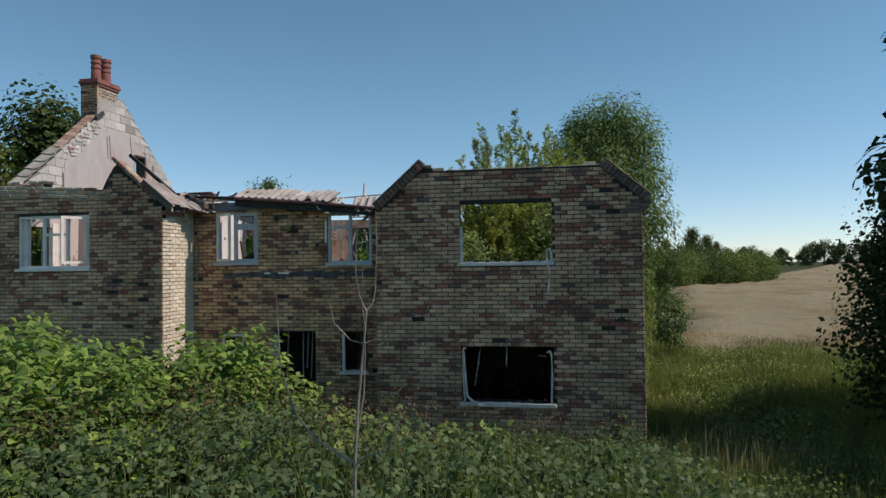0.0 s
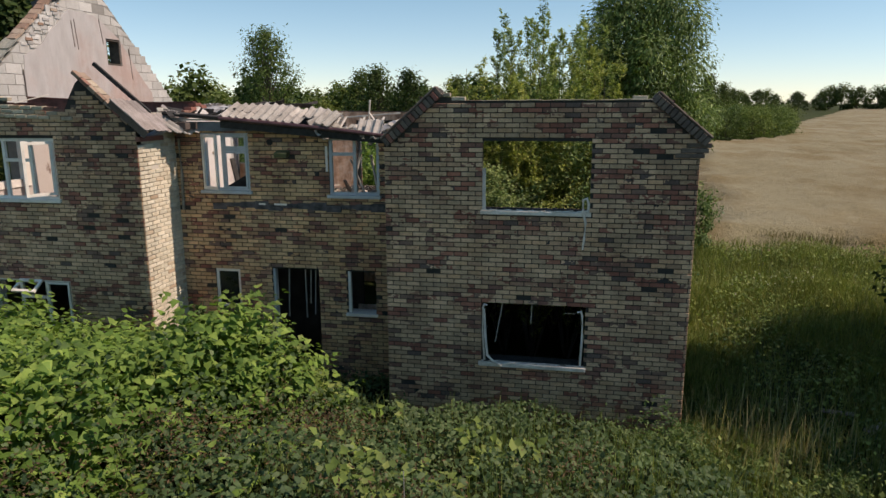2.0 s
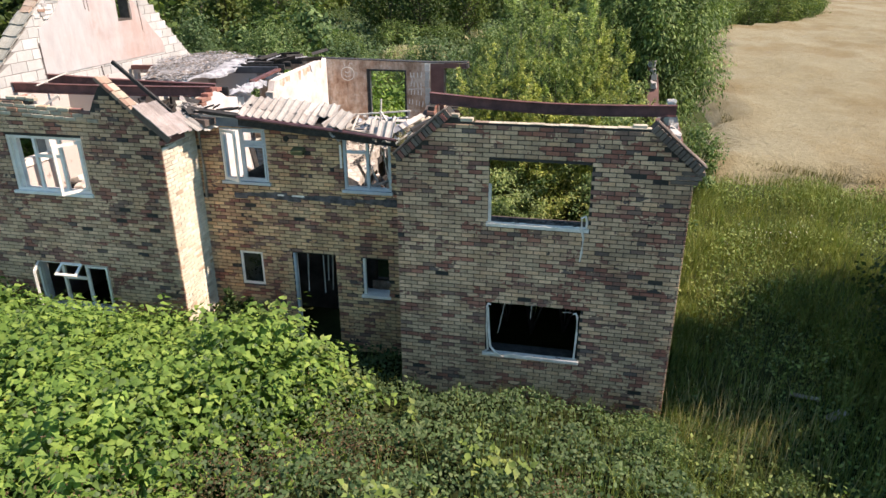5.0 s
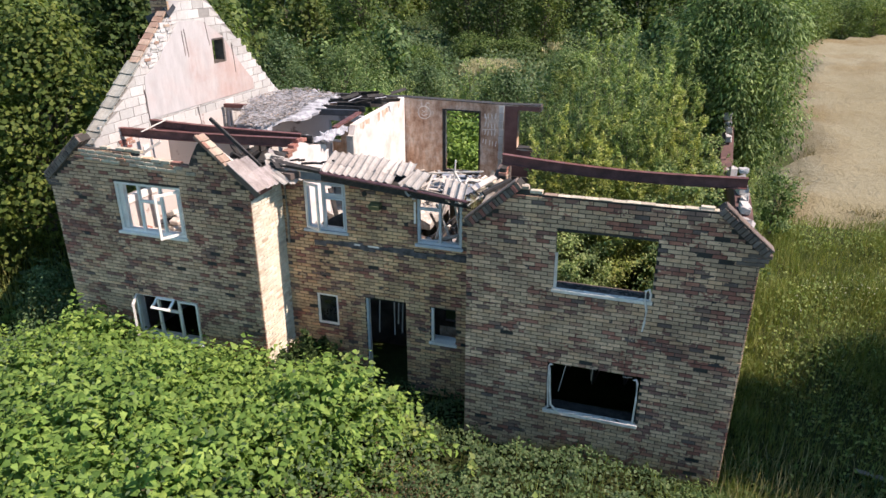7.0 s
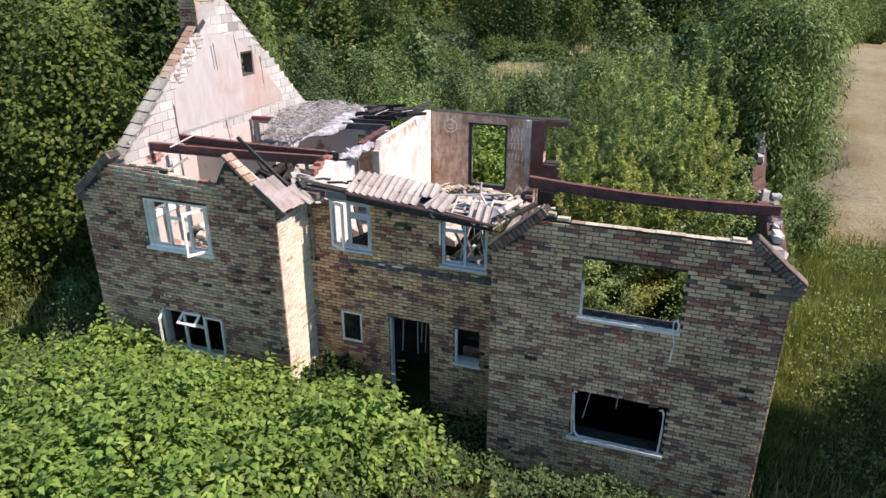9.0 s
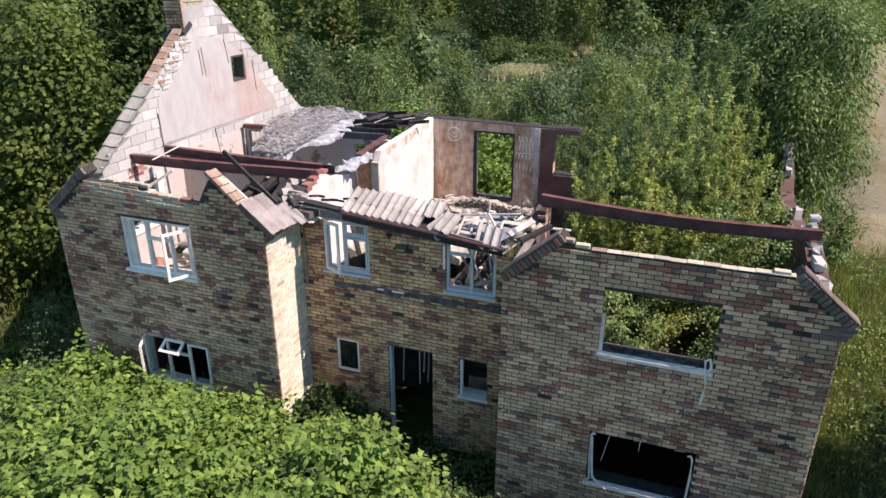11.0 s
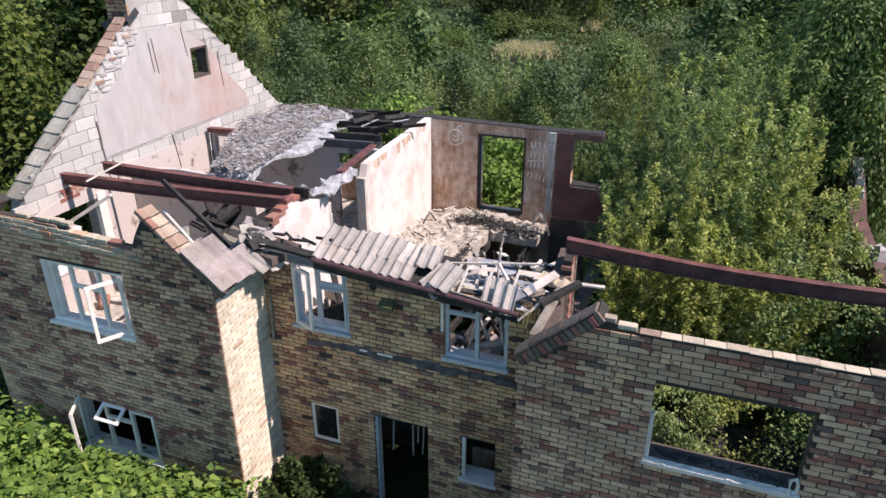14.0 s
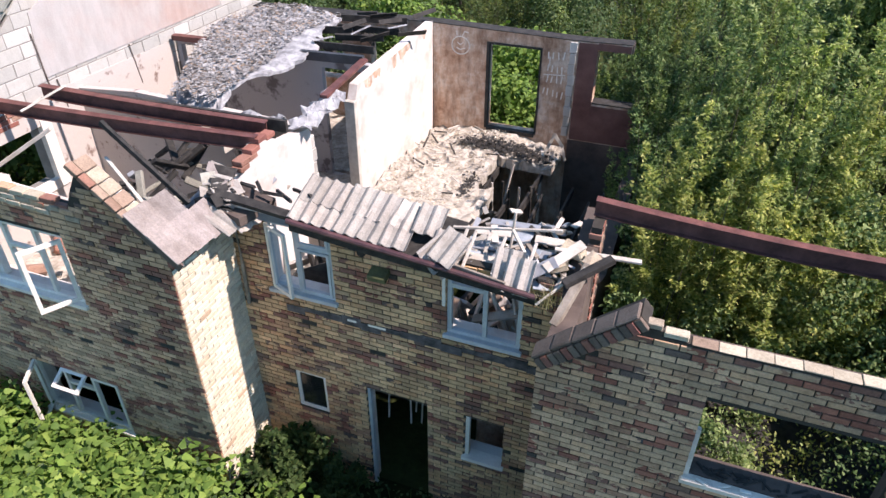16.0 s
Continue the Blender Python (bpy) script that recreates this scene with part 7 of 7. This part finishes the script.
# low leafy growth seen through the back openings
for x, y, s, a in ((-4.6, 23.3, 0.5, 80), (-8.8, 23.8, 0.55, 170), (-11.0, 24.0, 0.6, 230)):
    plant("scrub_bush", SCRUB[3 if x > -7 else 2], x, y, s, a, "bright green bush behind the back wall", "scrub", 1.0, "bush")
BRIGHT_BUSH = tree_meshes("bush", 3.4, 1.5, 0.05, 4200, (0.10, 0.19), L_BRIGHT, 61, 0.02, FLAT, 24, full=True)
for x, y, s, a in ((-6.9, 23.0, 1.0, 10), (-5.9, 22.5, 0.85, 120), (-7.9, 23.8, 1.05, 200), (-6.6, 24.4, 1.15, 290), (-9.3, 25.2, 0.9, 60), (-10.4, 26.8, 1.0, 150), (-12.2, 28.5, 1.1, 330)):
    plant("leafy_bush", BRIGHT_BUSH, x, y, s, a, "bright sunlit leafy bush behind the back opening", "leafy bushes", 1.0, "bush")
for x, y, s, a in ((-4.2, 21.9, 0.62, 15), (-3.5, 22.1, 0.66, 100), (-4.6, 22.6, 0.6, 210), (-3.2, 21.6, 0.72, 40), (-2.7, 21.9, 0.8, 170), (-3.8, 22.6, 0.78, 260)):
    plant("sallow_tree", SALLOW[3], x, y, s, a, "dark young sallow close behind the back wall", "sallows behind the wall")
# scrub behind and beside
rg = random.Random(8)
for k in range(56):
    x, y = rg.uniform(-34, 6), rg.uniform(25.5, 48)
    if x > 2.2 + (y - 25) * 0.1 or (-9 < x < -2.5 and y < 30):
        continue
    plant("scrub_bush", SCRUB[(1, 2, 0, 1, 2, 3, 2)[k % 7]], x, y, rg.uniform(0.6, 1.1) * (0.3 if abs(x + 1 + (y - 8) * 0.27) < 3.2 and y > 38 else 1.0), rg.uniform(0, 360), "mixed green scrub in the wild ground behind the ruin", "scrub", rg.uniform(0.75, 1.15), "bush")
for k in range(110):
    y = rg.uniform(80, 200)
    x = rg.uniform(-0.95 * y, 0.1 * y - 4)
    if ((x + 31) / 7) ** 2 + ((y - 140) / 16) ** 2 < 1:
        continue
    plant("far_tree", FAR_TREE[k % 2], x, y, rg.uniform(1.5, 2.3), rg.uniform(0, 360), "dark bushy tree far back on the wild ground", "far scrub", rg.uniform(0.85, 1.1))
for k in range(44):
    x, y = rg.uniform(-110, -36), rg.uniform(22, 95)
    if x > -30 - (y - 46) * 0.6 and y > 46:
        continue
    plant("scrub_bush", SCRUB_FAR[(0, 3, 0, 1)[k % 4]], x, y, rg.uniform(1.2, 2.2), rg.uniform(0, 360), "dark green scrub at the edge of the wood", "far scrub", rg.uniform(0.8, 1.1), "bush")
for k in range(225):
    x, y = rg.uniform(-95, 40), 44 + 140 * rg.random() ** 1.8
    if x > 4.5 + (y - 46) * 0.11 or x < -30 - (y - 46) * 0.6:
        continue
    if ((x + 15.6) / 6.5) ** 2 + ((y - 61) / 12) ** 2 < 1 or ((x + 31) / 5) ** 2 + ((y - 146) / 10) ** 2 < 1:
        continue
    plant("scrub_bush", SCRUB_FAR[(0, 1, 2, 0, 1, 3)[k % 6]], x, y, rg.uniform(0.45, 1.1) * (1 + y / 200) * (0.28 if abs(x + 1 + (y - 8) * 0.27) < 3.6 and y < 66 else 1.0), rg.uniform(0, 360), "mixed green scrub far back on the wild ground", "far scrub", rg.uniform(0.75, 1.15), "bush")
for x, y, s in ((-17.8, 17, 0.80), (-19, 22, 0.98), (-22, 27, 1.05), (-17.5, 26.5, 0.5), (-25, 19, 1.05), (-28, 33, 1.1), (-33, 26, 1.1), (-34, 45, 1.1), (-18.5, 12.8, 0.5), (-21, 14.5, 0.7)):
    plant("broadleaf_tree", (OAK_NEAR if y < 24 else OAK)[int(y) % 2], x, y, s, x * 37 % 360, "dark green broadleaf tree in the wood beside the ruin", "wood trees")
for x, y, sc, a in ((-17.5, 72, 0.88, 40), (-22, 77, 0.95, 150), (-13.5, 76, 0.82, 260)):
    plant("broadleaf_tree", OAK[a // 10 % 2], x, y, sc, a, "broadleaf tree standing above the scrub", "scrub trees")
plant("broadleaf_tree", OAK[0], -27.4, 87, 0.95, 133, "lone broadleaf tree standing above the scrub")
LONE = tree_meshes("broadleaf", 9.0, 2.5, 0.2, 11000, (0.14, 0.28), L_HEDGE, 36, 0.12, SLIMMER, 46, shell=0.35, full=True)
plant("broadleaf_tree", LONE, -27.2, 60, 1.2, 33, "lone broadleaf tree standing above the scrub", tall=1.12)
LOW_MOUND = tree_meshes("bramble_mound", 2.6, 3.2, 0.05, 5200, (0.16, 0.30), L_HEDGE, 63, 0.02, FLAT, 34, 0.7, sides=4, full=True)
for x, y, sc, a, h in ((-18.6, 67.5, 1.0, 30, 0.85), (-15.2, 69.5, 0.85, 140, 0.8), (-21.0, 57.0, 0.8, 250, 1.0), (-19.6, 54.0, 0.75, 320, 1.0), (-28.5, 55.0, 0.8, 75, 0.9)):
    plant("bramble_mound", LOW_MOUND, x, y, sc, a, "low rounded olive-green bramble mound by the dry clearing", "bramble mounds", h, "bush")
# hedge along the field, the trees behind it and the far treeline
HEDGE = [tree_meshes("hedge", 4.0, 2.6, 0.08, 5200, (0.10, 0.21), L_HEDGE, s, 0.02, FLAT, 26, sides=4, full=True) for s in (58, 59)]
for k in range(40):
    f = (k // 2) / 19
    y = 84 + 70 * f
    x = float(np.interp(y, (84, 90, 100, 111, 155), (11.6, 13.5, 22.5, 28.5, 39.5))) - 3.2 * (k % 2) + rg.uniform(-0.8, 0.8)
    plant("hedge_bush", HEDGE[k % 2], x, y + 3.5 * (k % 2) + rg.uniform(-1, 1), 1.35 - 0.55 * f + rg.uniform(-0.1, 0.1), rg.uniform(0, 360), "thick green hedge bush along the field", "field hedge", 0.95, "bush")
for x, y, s in ((25, 152, 1.1), (29, 158, 0.95), (21, 160, 0.9), (38, 190, 0.9)):
    plant("broadleaf_tree", OAK[int(x) % 2], x, y, s, x * 11, "distant round field tree", "field trees")
for k in range(64):
    f = k / 63
    plant("far_tree", FAR_TREE[k % 2], 20 + 330 * f + rg.uniform(-3, 3), 440 + 30 * math.sin(f * 9) - 60 * f, rg.uniform(2.2, 3.6), rg.uniform(0, 360), "dark tree in the far treeline", "far treeline", 0.9)


def dry_clearing():
    spots = ((-15.1, 60.4, 2.3, 2.9, 8000), (-12.6, 76.5, 0.9, 2.0, 500), (-25.7, 56.0, 1.5, 1.1, 900), (-31, 147, 4.2, 6, 1200))
    p = np.concatenate([np.stack([x + a * (2 * RNG.beta(1.6, 1.6, n) - 1), y + b * (2 * RNG.beta(1.6, 1.6, n) - 1), np.zeros(n)], 1) for x, y, a, b, n in spots])
    p[:, 2] = height(p[:, 0], p[:, 1])
    far = np.clip(p[:, 1] / 64, 1, 3)
    ob = new("dry_clearing", blades("dry_clearing", p, RNG.uniform(0.5, 0.95, len(p)), 0.15 * far, 0.3, L_STRAW, RNG))
    tagged(ob, "pale dry grass in small clearings of the scrub", "grass", kind="stuff")
    n = 70000
    q = np.stack([RNG.uniform(-75, 12, n), 42 + 78 * RNG.random(n) ** 1.2, np.zeros(n)], 1)
    q = q[(q[:, 0] < 4.2 + (q[:, 1] - 42) * 0.12) & (q[:, 0] > -30 - (q[:, 1] - 46) * 0.6)]
    hole = sum(np.exp(-((q[:, 0] - x) / (0.95 * a)) ** 4 - ((q[:, 1] - y + 0.6) / (1.1 * b)) ** 4) for x, y, a, b, c in spots)
    q = q[RNG.random(len(q)) > 1.3 * hole]
    lump = 0.45 + 0.55 * sig(wob(q[:, 0], q[:, 1], 0.5, 81) * 4) + 0.5 * sig(wob(q[:, 0], q[:, 1], 1.3, 82) * 4)
    lump = np.where((np.abs(q[:, 0] + 1.2 + (q[:, 1] - 8) * 0.27) < 3.0) & (q[:, 1] < 59), 0.3 * lump, lump)
    q[:, 2] = height(q[:, 0], q[:, 1]) + lump * (0.25 + 0.75 * RNG.random(len(q)) ** 0.5) * 0.95
    for name, pick, mat, text in (("osier_carpet", wob(q[:, 0], q[:, 1], 0.25, 83) > 0.1, L_TEAL, "low blue-green osier scrub over the wild ground"), ("bramble_carpet", wob(q[:, 0], q[:, 1], 0.25, 83) <= 0.1, L_BRAMBLE, "low bramble scrub over the wild ground")):
        c = q[pick]
        ob = new(name, leaf_cloud(name, c, np.tile(np.array((0.2, -0.3, 0.9)), (len(c), 1)), RNG.uniform(0.22, 0.45, len(c)), mat, RNG, FLAT, 0.6))
        tagged(ob, text, "scrub", kind="stuff")


dry_clearing()


def sapling():
    """A dead sapling with upturned bare twigs; local x runs across its flat fan of branches."""
    lines = (([(-0.03, 0, 1.0), (-0.01, 0.01, 1.8), (0.0, 0, 2.4), (0.02, 0.01, 2.75), (0.053, 0, 3.05), (0.073, 0.01, 3.29)], 0.013, 0.007),
             ([(0.073, 0.01, 3.29), (0.03, 0.02, 3.38), (0.013, 0.0, 3.53), (0.03, 0.0, 3.78)], 0.006, 0.002),
             ([(0.073, 0.01, 3.29), (0.11, 0.02, 3.33), (0.125, 0.03, 3.41), (0.135, 0.03, 3.68), (0.13, 0.05, 3.88)], 0.006, 0.002),
             ([(0.065, 0.0, 3.2), (0.05, -0.03, 3.36), (0.06, -0.05, 3.52)], 0.004, 0.002),
             ([(0.06, 0, 3.10), (-0.023, 0.02, 3.12), (-0.12, 0.03, 3.22), (-0.15, 0.02, 3.36)], 0.005, 0.002),
             ([(0.06, 0, 3.10), (0.165, -0.02, 3.14), (0.23, -0.03, 3.2), (0.26, -0.03, 3.28)], 0.005, 0.002),
             ([(0.0, 0, 2.4), (-0.23, 0.05, 2.53), (-0.356, 0.08, 2.67), (-0.45, 0.08, 2.95), (-0.475, 0.1, 3.36)], 0.008, 0.003),
             ([(0.0, 0, 2.4), (0.1, -0.05, 2.47), (0.205, -0.08, 2.5), (0.26, -0.08, 2.66)], 0.006, 0.003),
             ([(0.0, 0.02, 2.5), (0.05, 0.05, 2.8), (0.06, 0.06, 3.1)], 0.006, 0.003))
    bm = bmesh.new()
    for pts, r0, r1 in lines:
        tube(bm, pts, [r0 + (r1 - r0) * k / (len(pts) - 1) for k in range(len(pts))], 6)
    t = part("sapling", bm, simple("dead_stem", (0.16, 0.14, 0.115), (0.30, 0.27, 0.23), 9, 0.85))
    t.matrix_basis = pose(-1.25, 3.85, 0, 0, 0, 10.5)
    tagged(t, "thin dead sapling with bare upturned twigs in the weeds", "sapling")


sapling()


def rough_ground():
    n = 26000
    p = np.stack([RNG.uniform(-30, 3, n), RNG.uniform(9, 48, n), np.zeros(n)], 1)
    p = p[~in_house(p[:, 0], p[:, 1], 0.1) & ((p[:, 1] > 21.3) | (p[:, 0] < XL - 0.1))]
    p[:, 2] = height(p[:, 0], p[:, 1]) + RNG.uniform(0.05, 0.7, len(p)) * (0.4 + 0.6 * sig(wob(p[:, 0], p[:, 1], 0.9, 71) * 4))
    ob = new("rough_growth", leaf_cloud("rough_growth", p, np.tile(np.array((0.1, -0.3, 1.0)), (len(p), 1)), RNG.uniform(0.12, 0.26, len(p)), L_BRAMBLE, RNG, FLAT, 0.7))
    tagged(ob, "low brambles and weeds over the wild ground", "weeds", kind="stuff")
    n = 11000
    q = np.stack([RNG.uniform(-26, XL - 0.1, n), RNG.uniform(8, 22, n), np.zeros(n)], 1)
    q[:, 2] = height(q[:, 0], q[:, 1])
    ob = new("rough_grass", blades("rough_grass", q, RNG.uniform(0.3, 0.8, len(q)), 0.03, 0.4, L_GRASS, RNG))
    tagged(ob, "rank grass in the shade of the wood", "grass", kind="stuff")


rough_ground()
plant("elder_bush", SCRUB[2], -14.0, 12.6, 0.5, 60, "slender young bush beside the wing corner", "", 1.1, "bush")
# weeds in the recess by the side wall
RECESS = wand_meshes("bush", 3.6, 1.7, 24, 210, (0.15, 0.30), L_IVY, 62, 0.05, OVAL, 0.5)
plant("recess_bush", RECESS, -7.3, 12.75, 0.33, 60, "low bush with shade-darkened leaves in the recess under the small window", "", 1.2, "bush")
plant("recess_bush", RECESS, -7.1, 12.68, 0.42, 20, "low bush with shade-darkened leaves in the recess under the small window", "", 1.1, "bush")
plant("recess_bush", RECESS, -6.45, 12.85, 0.27, 200, "low bush with shade-darkened leaves in the recess under the small window", "", 1.1, "bush")
for x, y, sc, a in ((-7.5, 12.75, 0.30, 200), (-6.6, 12.85, 0.30, 110)):
    plant("recess_bush", RECESS, x, y, sc, a, "low bush with shade-darkened leaves in the recess under the small window", "", 0.9, "bush")
for x, y, l, w, a in ((3.9, 13.3, 0.5, 0.1, -20), (4.3, 12.8, 0.45, 0.16, 35)):
    tagged(part("board", box((-l / 2, -w / 2, 0), (l / 2, w / 2, 0.03), pose(x, y, 0.16, 6, -5, a), 0.006), M_WOOD), "dark weathered board lying in the grass beside the wing", "board", "fallen boards")
